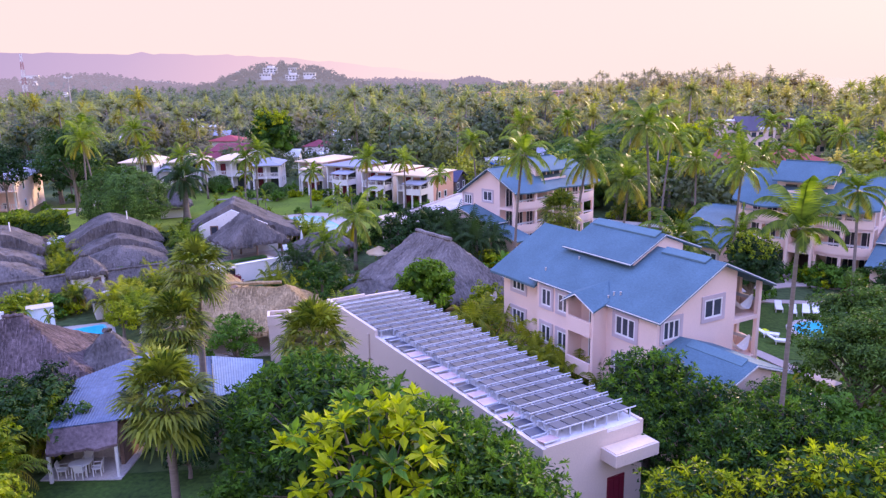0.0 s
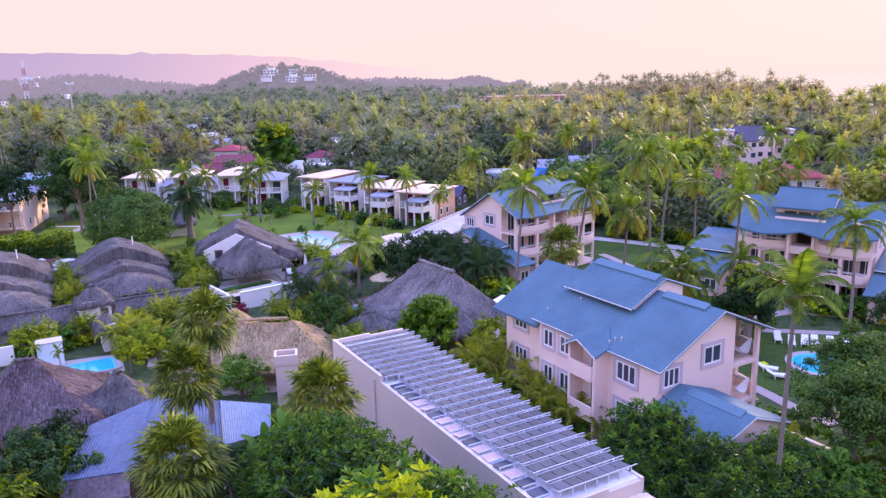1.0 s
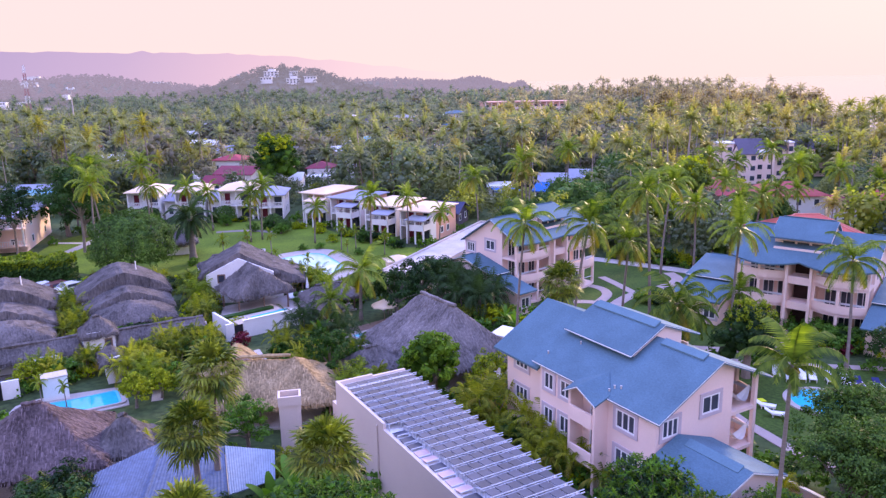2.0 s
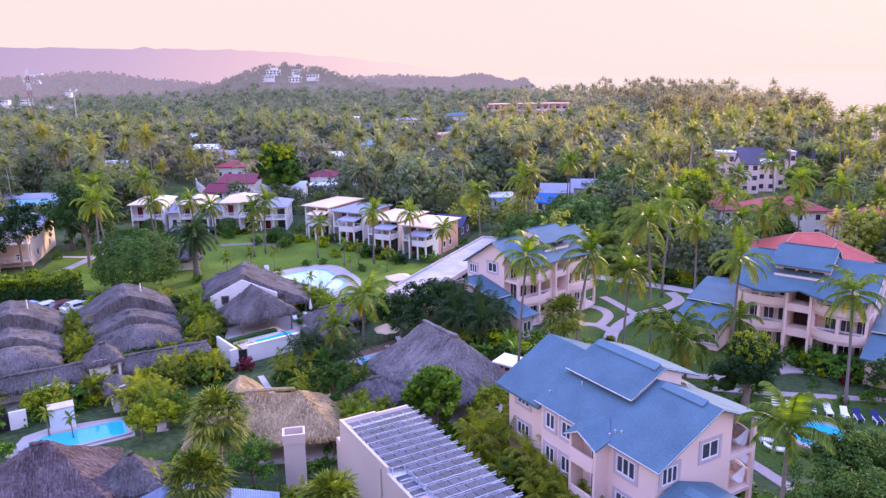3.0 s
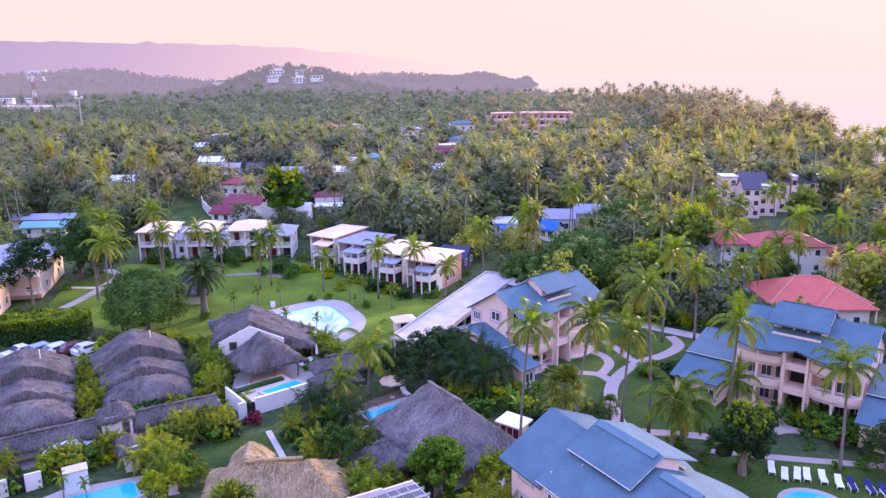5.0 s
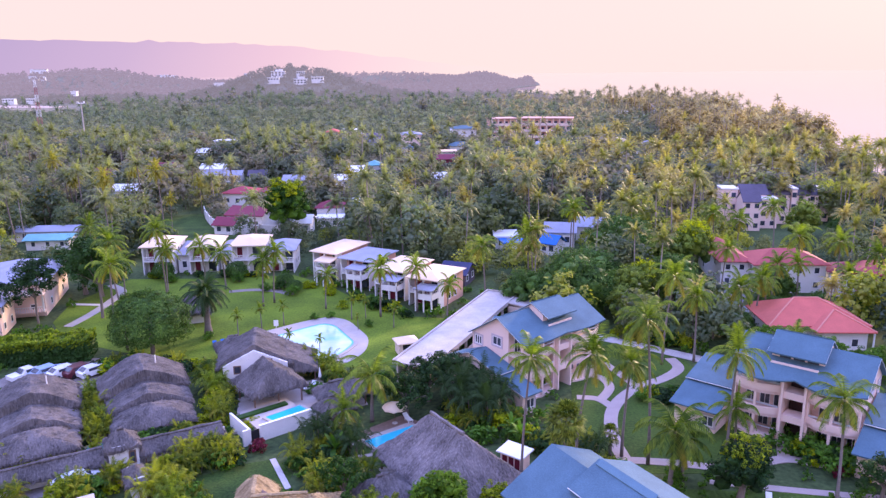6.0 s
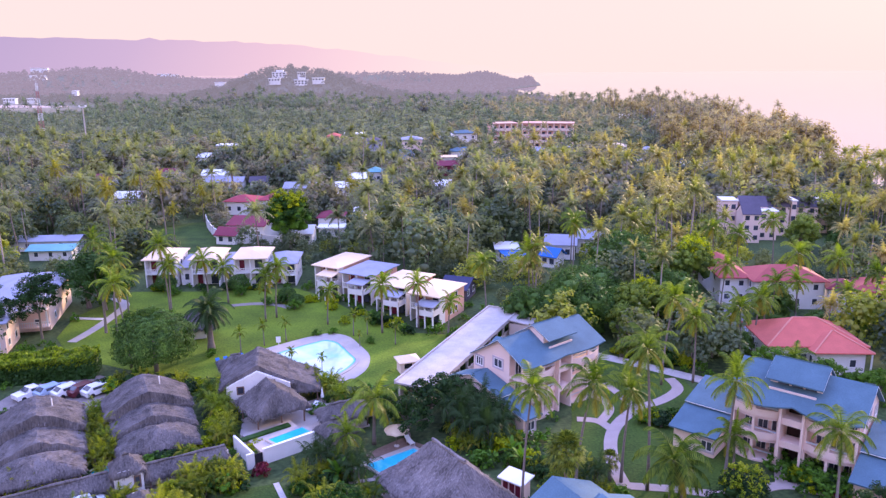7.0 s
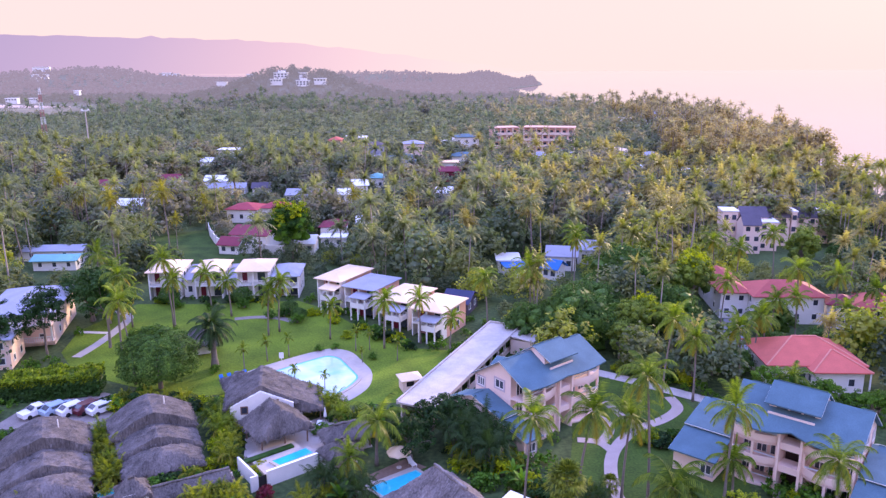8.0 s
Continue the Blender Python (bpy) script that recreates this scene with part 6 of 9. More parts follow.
hotel(at(49.5, 384, 0, -12), 25.5, 9, 4, 8, "salmon-pink hotel block with rows of balconies among palms")
hotel(at(26, 384, 0, 15), 13, 9, 4, 4, "smaller salmon-pink hotel wing with balconies among palms")
ROOF_WORD = {"flat": "flat-roofed", "hip": "hip-roofed", "gable": "gable-roofed"}
for x, y, a, w, d, h, rf, rm, wm in FAR_HOUSES:
    h = h if h > 7.2 else 0.72 * h + 0.4
    tone = "salmon" if wm in (PINK_DEEP, PINK) else ("dark" if wm in (SLATE, DARK_RED) else ("grey" if wm is GREY_ROOF else "white"))
    cover = rm.name.replace("_", " ")
    villa(at(x, y, 0, a), w, d, h, rm, f"{tone} {ROOF_WORD[rf]} house with {cover} among the trees", wall=wm, roof=rf, rise=1.4, storeys=2 if h > 5.5 else 1, cols=7 if w > 20 else (3 if w > 7 else 2), over=0.5, group="houses in the woods", far=y > 150)


# ---------------------------------------------------------------- masts
def lattice_mast(m, h, r_base, label):
    """A square lattice tower: every leg, brace and ring bar is a part of its section."""
    th = thing("lattice_mast", m, label, "mast")
    red = mat("mast_red", (0.40, 0.16, 0.17), 0.7, var=0.1, scale=1, fine=5, bump=0)
    n = 10
    for i in range(n):
        z0, z1 = h * i / n, h * (i + 1) / n
        r0, r1 = r_base * (1 - 0.75 * i / n), r_base * (1 - 0.75 * (i + 1) / n)
        paint = red if i % 2 == 0 else WHITE
        sec = part("mast_section", Build().tube([(r0, 0, z0), (r1, 0, z1)], [0.075, 0.075], 4), paint, th)
        for k in range(4):
            a, c = k * math.pi / 2, (k + 1) * math.pi / 2
            p0, p1 = (r0 * math.cos(a), r0 * math.sin(a), z0), (r1 * math.cos(a), r1 * math.sin(a), z1)
            q0, q1 = (r0 * math.cos(c), r0 * math.sin(c), z0), (r1 * math.cos(c), r1 * math.sin(c), z1)
            if k:
                part("leg", Build().tube([p0, p1], [0.075, 0.075], 4), paint, sec)
            part("brace", Build().tube([p0, q1], [0.035, 0.035], 4), paint, sec)
            part("brace", Build().tube([q0, p1], [0.035, 0.035], 4), paint, sec)
            part("ring_bar", Build().tube([p1, q1], [0.035, 0.035], 4), paint, sec)
    return th


lattice_mast(at(-198, 361, 0), 35.3, 2.0, "red and white steel lattice mast in the woods")
lp = thing("floodlight_mast", at(-177.6, 362, 0, 20), "slim grey floodlight mast with lamp crossbar", "mast")
part("pole", Build().tube([(0, 0, 0), (0, 0, 24.5)], [0.42, 0.26], 8), CONCRETE, lp)
part("crossbar", Build().box(-1.3, -0.2, 23.8, 1.3, 0.2, 24.3), WHITE, lp)
part("lamp_head", Build().box(-1.8, -0.4, 24.0, -1.0, 0.4, 25.0), WHITE, lp)
part("lamp_head", Build().box(1.0, -0.4, 24.0, 1.8, 0.4, 25.0), WHITE, lp)
HILL_HOUSES = [
    # x, y, floor height, width, height, storeys
    (-196, 836, 34.5, 15, 2.2, 2), (-194.5, 812, 28.0, 12, 2.4, 1), (-170, 846, 34.0, 9, 2.6, 1), (-168, 818, 26.5, 14, 2.2, 2), (-149.5, 822, 28.2, 13, 2.4, 1), (-242, 896, 31.0, 7, 3.4, 1),
    (-823, 1490, 39.0, 32, 5, 1), (-708, 1276, 27.5, 26, 4, 1), (-700, 1262, 23.0, 14, 4, 1), (-632, 1640, 26.0, 26, 4, 1), (-606, 1640, 24.5, 18, 4, 1), (-387, 1246, 15.5, 17, 3, 1), (-500, 996, 11.5, 7, 2.0, 1), (-553, 930, 4.0, 14, 2.6, 1), (-526, 935, 4.0, 10, 2.4, 1),
]
for x, y, z, w, h, n in HILL_HOUSES:
    th = thing("hillside_house", at(x, y, z, 6), "white flat-roofed house on the far hillside", "house", "hillside houses")
    part("wall", Build().box(0, 0, -4, w, 8, h), WHITE_WALL, th)
    part("roof", Build().box(-0.6, -0.6, h, w + 0.6, 8.6, h + 0.45), WHITE, th)
    if n == 2:
        part("upper_wall", Build().box(w * 0.3, 2.0, h + 0.45, w * 0.8, 8, h + 2.2), WHITE_WALL, th)
        part("upper_roof", Build().box(w * 0.3 - 0.4, 1.6, h + 2.2, w * 0.8 + 0.4, 8.4, h + 2.5), WHITE, th)
    for k in range(4 if y < 950 else 0):
        for zz in ((h - 2.0,) if n == 1 else (h - 2.0, h - 4.2)):
            part("window", Build().box(w * (k + 0.2) / 4, -0.06, zz, w * (k + 0.7) / 4, 0, zz + 1.2), GLASS, th)


# ---------------------------------------------------------------- changing hut and hammocks
ch_hut = thing("changing_hut", at(5.6, 66.8, 0, -38), "small white-roofed changing hut with maroon doors", "hut")
part("wall", Build().box(-1.2, -0.8, 0, 1.2, 0.8, 2.0), PINK, ch_hut)
part("roof", Build().slab([(-1.5, -1.1, 2.15), (1.5, -1.1, 2.15), (1.5, 1.1, 2.35), (-1.5, 1.1, 2.35)], 0.14), WHITE, ch_hut)
for dx in (-0.95, -0.2, 0.5):
    part("door", Build().box(dx, -0.84, 0.05, dx + 0.55, -0.8, 1.8), MAROON, ch_hut)


def hammock(m, label):
    th = thing("hammock", m, label, "hammock", "balcony hammocks")
    b = Build()
    n = 12
    for i in range(n + 1):
        t = i / n
        y, z, w = 1.7 * t, 1.2 - 0.75 * math.sin(math.pi * t), 0.06 + 0.34 * math.sin(math.pi * t)
        b.v += [(-w, y, z + 0.12 * w), (0, y, z - 0.15 * w), (w, y, z + 0.12 * w)]
    for i in range(n):
        b.f += [(3 * i, 3 * i + 1, 3 * i + 4, 3 * i + 3), (3 * i + 1, 3 * i + 2, 3 * i + 5, 3 * i + 4)]
    part("cloth", b, WHITE, th)
    part("cord", Build().tube([(0, -0.25, 1.5), (0, 0, 1.2)], [0.015, 0.015], 5), WOOD, th)
    part("cord", Build().tube([(0, 1.7, 1.2), (0, 1.95, 1.5)], [0.015, 0.015], 5), WOOD, th)
    return th


for zf in (5.35, 2.75):
    hammock(at(5.64, 48.73, 0, -59.7) @ Matrix.Translation((10.7, 7.05, zf)), "white cloth hammock slung across the villa balcony")


# ---------------------------------------------------------------- cars and loose furniture
def car(m, paint, label, pickup=False):
    th = thing("car", m, label, "car", "parked cars")
    side = [(-2.15, 0.35), (2.15, 0.35), (2.2, 0.75), (1.35, 0.95), (0.75, 1.42), (-1.25 if not pickup else -0.4, 1.45), (-1.95 if not pickup else -0.8, 1.0), (-2.2, 0.95)]
    b = Build()
    n = len(side)
    for y, k in ((-0.85, 1.0), (-0.70, 1.0), (0.70, 1.0), (0.85, 1.0)):
        for x, z in side:
            t = 0.16 if abs(y) > 0.8 and z > 1.2 else 0.0
            b.v.append((x, y * (1 - t), z - (0.04 if abs(y) > 0.8 else 0)))
    for j in range(3):
        for i in range(n):
            b.f.append((j * n + i, j * n + (i + 1) % n, (j + 1) * n + (i + 1) % n, (j + 1) * n + i))
    b.f += [tuple(range(n))[::-1], tuple(range(3 * n, 4 * n))]
    part("body", b, paint, th)
    gl = Build()
    gl.slab([(1.30, -0.62, 1.00), (1.30, 0.62, 1.00), (0.80, 0.58, 1.40), (0.80, -0.58, 1.40)], -0.02)
    part("windscreen", gl, GLASS, th)
    xr = -1.25 if not pickup else -0.4
    part("side_glass", Build().box(xr + 0.1, -0.845, 1.0, 0.85, -0.76, 1.34), GLASS, th)
    part("side_glass", Build().box(xr + 0.1, 0.76, 1.0, 0.85, 0.845, 1.34), GLASS, th)
    part("rear_glass", Build().slab([(xr - 0.62, -0.6, 1.08), (xr - 0.05, -0.58, 1.43), (xr - 0.05, 0.58, 1.43), (xr - 0.62, 0.6, 1.08)], -0.02), GLASS, th)
    for x in (-1.35, 1.35):
        for y in (-0.86, 0.72):
            part("wheel", Build().tube([(x, y, 0.32), (x, y + 0.16, 0.32)], [0.32, 0.32], 12), TYRE, th)
    for y in (-0.6, 0.6):
        part("headlight", Build().box(2.16, y - 0.16, 0.62, 2.21, y + 0.16, 0.76), ALU, th)
    return th


CARS = [(-56.0, 90.2, 56, CAR_WHITE, "white pickup parked beside the hedge", True), (-53.6, 90.9, 58, CAR_BLUE, "car under a pale blue cover", False),
        (-51.3, 90.9, 55, CAR_WHITE, "white saloon car on the car park", False), (-49.5, 91.3, 58, CAR_RED, "dark red car between two white ones", False), (-47.5, 91.2, 54, CAR_WHITE, "white estate car near the thatched lodge", False)]
for x, y, a, p, lb, pk in CARS:
    car(at(x, y, 0.04, a), p, lb, pk)
car(at(-36.6, 64.2, 0.05, 40), CAR_WHITE, "white car half under the thatched carport")


def lounger(m, cloth, label):
    th = thing("sun_lounger", m, label, "lounger", "sun loungers")
    part("seat", Build().box(-0.28, -0.85, 0.28, 0.28, 0.20, 0.34), cloth, th)
    part("backrest", Build().slab([(-0.28, 0.20, 0.34), (0.28, 0.20, 0.34), (0.28, 0.78, 0.66), (-0.28, 0.78, 0.66)], 0.06), cloth, th)
    for x in (-0.29, 0.25):
        part("side_rail", Build().box(x, -0.87, 0.22, x + 0.04, 0.25, 0.36), WHITE, th)
        for y in (-0.75, 0.12):
            part("leg", Build().box(x, y, 0, x + 0.05, y + 0.06, 0.22), WHITE, th)
    return th


first = lounger(at(28.2, 60.9, 0.03, -18), WHITE, "white sun lounger on the lawn by the pool")
for x, y, a in ((28.9, 59.8, -22), (30.0, 59.8, -24), (30.8, 59.7, -20), (32.0, 59.3, -14), (33.0, 58.5, -16), (24.4, 54.3, 62), (24.6, 52.8, 70), (-18.8, 85.8, 20), (-17.9, 86.1, -10), (-5.6, 77.6, 30)):
    copy_thing(first, at(x, y, 0.26 if -20 < x < -10 else 0.03, a))
navy = lounger(at(33.9, 58.1, 0.03, -12), NAVY_CLOTH, "navy blue sun lounger on the lawn by the pool")
for x, y, a in ((35.2, 57.6, -8), (36.1, 57.1, -5), (38.0, 56.8, 0)):
    copy_thing(navy, at(x, y, 0.03, a))
blue_l = lounger(at(-33.6, 101.6, 0.07, 30), BLUE_CLOTH, "bright blue sun lounger on the pool deck")
for x, y, a in ((-32.6, 102.2, 30), (-34.6, 101.0, 30), (-31.6, 102.8, 30)):
    copy_thing(blue_l, at(x, y, 0.07, a))
tow = solid("towel", Build().box(-0.45, -0.3, 0, 0.45, 0.3, 0.06), YELLOW_CLOTH, at(24.6, 55.6, 0.06, 10), "lime green towel on the pool terrace", "towel")


def parasol(m, open_, label):
    th = thing("parasol", m, label, "parasol")
    part("pole", Build().tube([(0, 0, 0), (0, 0, 2.3)], [0.035, 0.03], 7), WOOD, th)
    part("base", Build().tube([(0, 0, 0), (0, 0, 0.09)], [0.32, 0.28], 12), CONCRETE, th)
    b = Build()
    n = 8
    r = 1.4 if open_ else 0.22
    z = 2.0 if open_ else 0.95
    b.v.append((0, 0, 2.65 if open_ else 2.35))
    for i in range(n * 2):
        a = math.pi * i / n
        rr = r * (1.0 if i % 2 == 0 else 0.94)
        b.v.append((rr * math.cos(a), rr * math.sin(a), z + (0 if i % 2 == 0 else 0.06)))
    for i in range(n * 2):
        b.f.append((0, 1 + i, 1 + (i + 1) % (2 * n)))
    for i in range(n * 2):
        x, y, zz = b.v[1 + i]
        b.v.append((x, y, zz - 0.16))
    for i in range(n * 2):
        j = (i + 1) % (2 * n)
        b.f.append((1 + i, 1 + 2 * n + i, 1 + 2 * n + j, 1 + j))
    part("canopy", b, CREAM_ROOF if open_ else WHITE, th)


parasol(at(-7.0, 76.9, 0.05), True, "open cream parasol on the pool terrace")
parasol(at(-17.2, 87.6, 0.25), False, "closed white parasol on the terrace")
sign = thing("lawn_sign", at(-27.6, 108.8, 0, 5), "small white notice board on the lawn", "sign")
part("board", Build().box(-0.35, -0.03, 0.35, 0.35, 0.03, 1.3), WHITE, sign)
part("post", Build().box(-0.05, -0.03, 0, 0.05, 0.03, 0.35), WHITE, sign)
dish = thing("satellite_dish", at(3.2, 52.6, 4.2, 60), "white satellite dish on the villa wall", "dish")
b_ = Build()
for r_, z_ in ((0.02, 0.0), (0.2, 0.03), (0.36, 0.10)):
    for i in range(14):
        b_.v.append((r_ * math.cos(i * math.pi / 7), -0.25 + z_ * -1, r_ * math.sin(i * math.pi / 7)))
for k in range(2):
    for i in range(14):
        b_.f.append((k * 14 + i, k * 14 + (i + 1) % 14, k * 14 + 14 + (i + 1) % 14, k * 14 + 14 + i))
part("reflector", b_, WHITE, dish)
part("arm", Build().tube([(0, 0.0, 0), (0, -0.25, 0), (0, -0.6, -0.1)], [0.03, 0.03, 0.02], 6), ALU, dish)


# ---------------------------------------------------------------- far hills and headland
def ridge(name, pts, base, depth, material, label, rough=6.0, step=12):
    """A long wooded ridge: pts are (x, y, height) along its crest."""
    b = Build()
    fine = []
    for (x0, y0, h0), (x1, y1, h1) in zip(pts, pts[1:]):
        n = max(2, int(math.hypot(x1 - x0, y1 - y0) / step))
        fine += [(x0 + (x1 - x0) * i / n, y0 + (y1 - y0) * i / n, h0 + (h1 - h0) * (0.5 - 0.5 * math.cos(math.pi * i / n))) for i in range(n)]
    fine.append(pts[-1])
    rows = 10
    for j in range(rows + 1):
        t = j / rows
        for x, y, h in fine:
            z = base + (h - base) * math.sin(t * math.pi / 2) + rough * noise.noise(Vector((x * 0.02, y * 0.02 + t * 3, 0))) * t + rough * 0.6 * noise.noise(Vector((x * 0.07, t * 9, 3.0))) * t
            b.v.append((x, y - depth * (1 - t), z))
    n = len(fine)
    for j in range(rows):
        for i in range(n - 1):
            q = j * n + i
            b.f.append((q, q + 1, q + n + 1, q + n))
    return solid(name, b, material, Matrix.Identity(4), label, "hills", kind="structure", smooth=True)


# ridge haze is painted as glow that fades into the sky colour
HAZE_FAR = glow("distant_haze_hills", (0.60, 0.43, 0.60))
# far woods: lilac haze added as emission, though leaves give no light
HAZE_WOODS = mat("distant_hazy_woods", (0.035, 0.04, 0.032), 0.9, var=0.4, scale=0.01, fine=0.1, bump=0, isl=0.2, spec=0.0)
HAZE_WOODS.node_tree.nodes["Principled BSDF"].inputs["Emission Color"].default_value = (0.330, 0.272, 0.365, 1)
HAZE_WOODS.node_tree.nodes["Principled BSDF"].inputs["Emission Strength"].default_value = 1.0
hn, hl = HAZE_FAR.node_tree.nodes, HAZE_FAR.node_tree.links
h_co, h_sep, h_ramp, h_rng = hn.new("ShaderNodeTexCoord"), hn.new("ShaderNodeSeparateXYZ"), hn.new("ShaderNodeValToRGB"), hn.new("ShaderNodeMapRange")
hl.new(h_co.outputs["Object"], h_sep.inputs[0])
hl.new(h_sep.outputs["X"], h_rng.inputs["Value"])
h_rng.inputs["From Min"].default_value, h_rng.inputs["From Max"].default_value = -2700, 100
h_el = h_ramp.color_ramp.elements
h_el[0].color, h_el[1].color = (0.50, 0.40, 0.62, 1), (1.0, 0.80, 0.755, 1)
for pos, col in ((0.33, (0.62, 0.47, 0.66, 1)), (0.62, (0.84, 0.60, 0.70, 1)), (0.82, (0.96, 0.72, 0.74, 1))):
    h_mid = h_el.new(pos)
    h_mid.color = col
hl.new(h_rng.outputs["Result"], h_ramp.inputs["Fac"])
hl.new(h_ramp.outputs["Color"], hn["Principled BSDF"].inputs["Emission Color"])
# the nearer hill gets a weaker haze glow
HAZE_MID = mat("hazy_hill_woods", (0.085, 0.092, 0.075), 0.9, var=0.3, scale=0.01, fine=0.1, bump=0, isl=0.25, spec=0.0)
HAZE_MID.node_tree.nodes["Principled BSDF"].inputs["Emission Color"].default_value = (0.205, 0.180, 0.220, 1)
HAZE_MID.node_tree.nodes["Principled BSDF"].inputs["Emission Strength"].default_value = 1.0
# ground beyond 770 m takes the same painted haze glow
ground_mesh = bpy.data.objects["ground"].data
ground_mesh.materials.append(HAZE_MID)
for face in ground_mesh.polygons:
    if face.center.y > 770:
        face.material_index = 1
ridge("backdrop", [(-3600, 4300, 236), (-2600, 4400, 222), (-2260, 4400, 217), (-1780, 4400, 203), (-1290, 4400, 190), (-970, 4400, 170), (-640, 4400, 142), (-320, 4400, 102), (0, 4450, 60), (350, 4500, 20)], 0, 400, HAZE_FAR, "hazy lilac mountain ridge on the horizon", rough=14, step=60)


# ---------------------------------------------------------------- plants
def frond(b, base, az, el, length, droop, pairs, width, leaf_len, rnd, vee=0.35):
    """A feather frond: a curved rib with leaflets on both sides."""
    d = Vector((math.cos(az) * math.cos(el), math.sin(az) * math.cos(el), math.sin(el)))
    p = Vector(base)
    n = pairs
    side0 = Vector((-math.sin(az), math.cos(az), 0))
    seg = length / n
    rib = [p.copy()]
    twist = rnd.uniform(-0.5, 0.5)
    for i in range(n):
        s = (i + 0.5) / n
        d = (d + Vector((0, 0, -droop * seg / length * (0.6 + 1.6 * s)))).normalized()
        p = p + d * seg
        rib.append(p.copy())
        if s < 0.08:
            continue
        up = side0.cross(d).normalized() * -1
        if up.z < 0:
            up = -up
        prof = math.sin(math.pi * min(1, 0.16 + 0.80 * s)) ** 0.7
        for sg in (-1, 1):
            sd = (side0 * sg * math.cos(twist * s) + up * 0.3 * math.sin(twist * s) * sg)
            out = (sd * 0.85 + d * (0.45 + 0.5 * s) + up * (vee - 0.9 * (0.4 + s)) * 0.5 + Vector((0, 0, -0.42))).normalized()
            ln = leaf_len * prof * rnd.uniform(0.8, 1.12)
            k = len(b.v)
            h = d * width * 0.5
            b.v += [tuple(p - h), tuple(p + h), tuple(p + out * ln)]
            b.f.append((k, k + 1, k + 2))
    k = len(b.v)
    for i, q in enumerate(rib):
        w = 0.045 * (1 - i / len(rib)) + 0.008
        b.v += [tuple(q - side0 * w), tuple(q + side0 * w)]
    for i in range(len(rib) - 1):
        b.f.append((k + 2 * i, k + 2 * i + 1, k + 2 * i + 3, k + 2 * i + 2))


def coconut_palm(seed, h, fronds=22, pairs=22, length=3.3, yellow=4, material=None, thin=0.11, lean=0.9, el0=80, el1=-32):
    rnd = random.Random(seed)
    th = thing("palm_tree", Matrix.Identity(4), "", "palm tree")
    la = rnd.uniform(0, 6.28)
    lx, ly = math.cos(la) * lean * rnd.uniform(0.3, 1), math.sin(la) * lean * rnd.uniform(0.3, 1)
    pts, rad = [], []
    for i in range(9):
        t = i / 8
        pts.append((lx * t * t, ly * t * t, h * t))
        rad.append(thin * (1.7 - 0.9 * t if t < 0.2 else 1.35 - 0.5 * t))
    part("trunk", Build().tube(pts, rad, 8), PALM_BARK, th, "grey ringed trunk", smooth=True)
    top = Vector(pts[-1])
    live, old = Build(), Build()
    for i in range(fronds):
        t = i / (fronds - 1)
        az = i * 2.399 + rnd.uniform(-0.2, 0.2)
        el = radians(el0 + (el1 - el0) * t + rnd.uniform(-12, 12))
        ln = length * (0.75 + 0.3 * math.sin(math.pi * min(1, 0.25 + 0.75 * t))) * rnd.uniform(0.88, 1.08)
        tgt = old if i >= fronds - yellow else live
        frond(tgt, top + Vector((0, 0, 0.1 - 0.25 * t)), az, el, ln, 1.15 + 0.55 * (1 - t), pairs, 0.15, length * 0.27, rnd)
    part("crown", live, material or PALM_LEAF, th)
    if yellow:
        part("dry_crown", old, PALM_YELLOW, th, "yellowed drooping fronds")
    nuts = Build()
    for i in range(6):
        a = i * 1.05
        c = top + Vector((0.22 * math.cos(a), 0.22 * math.sin(a), -0.28))
        nuts.tube([c + Vector((0, 0, -0.14)), c, c + Vector((0, 0, 0.14))], [0.05, 0.13, 0.05], 6)
    part("fruiting_stalk", nuts, PALM_YELLOW, th)
    return th


def fan_leaf(b, base, az, el, pet, r, rnd, rays=20):
    """A stiff fan of pointed folded segments on a long stalk."""
    d = Vector((math.cos(az) * math.cos(el), math.sin(az) * math.cos(el), math.sin(el)))
    side = Vector((-math.sin(az), math.cos(az), 0))
    up = side.cross(d) * -1
    p = Vector(base)
    hub = p + d * pet + Vector((0, 0, -0.10 * pet))
    k = len(b.v)
    b.v += [tuple(p - side * 0.025), tuple(p + side * 0.025), tuple(hub + side * 0.02), tuple(hub - side * 0.02)]
    b.f.append((k, k + 1, k + 2, k + 3))
    for i in range(rays):
        a = radians(-100 + 200 * i / (rays - 1) + rnd.uniform(-4, 4))
        o = (d * math.cos(a) + side * math.sin(a))
        fold = up * (0.14 if i % 2 else -0.02)
        rr = r * (0.70 + 0.30 * math.cos(a * 0.6)) * rnd.uniform(0.88, 1.12)
        m1 = hub + (o + fold) * rr * 0.55
        tip = hub + o * rr * 0.95 + Vector((0, 0, -0.14 * rr - rnd.uniform(0, 0.18)))
        w = (side * math.cos(a) - d * math.sin(a)) * rr * 0.06
        k = len(b.v)
        b.v += [tuple(hub), tuple(m1 - w), tuple(m1 + w), tuple(tip)]
        b.f += [(k, k + 1, k + 2), (k + 1, k + 3, k + 2)]


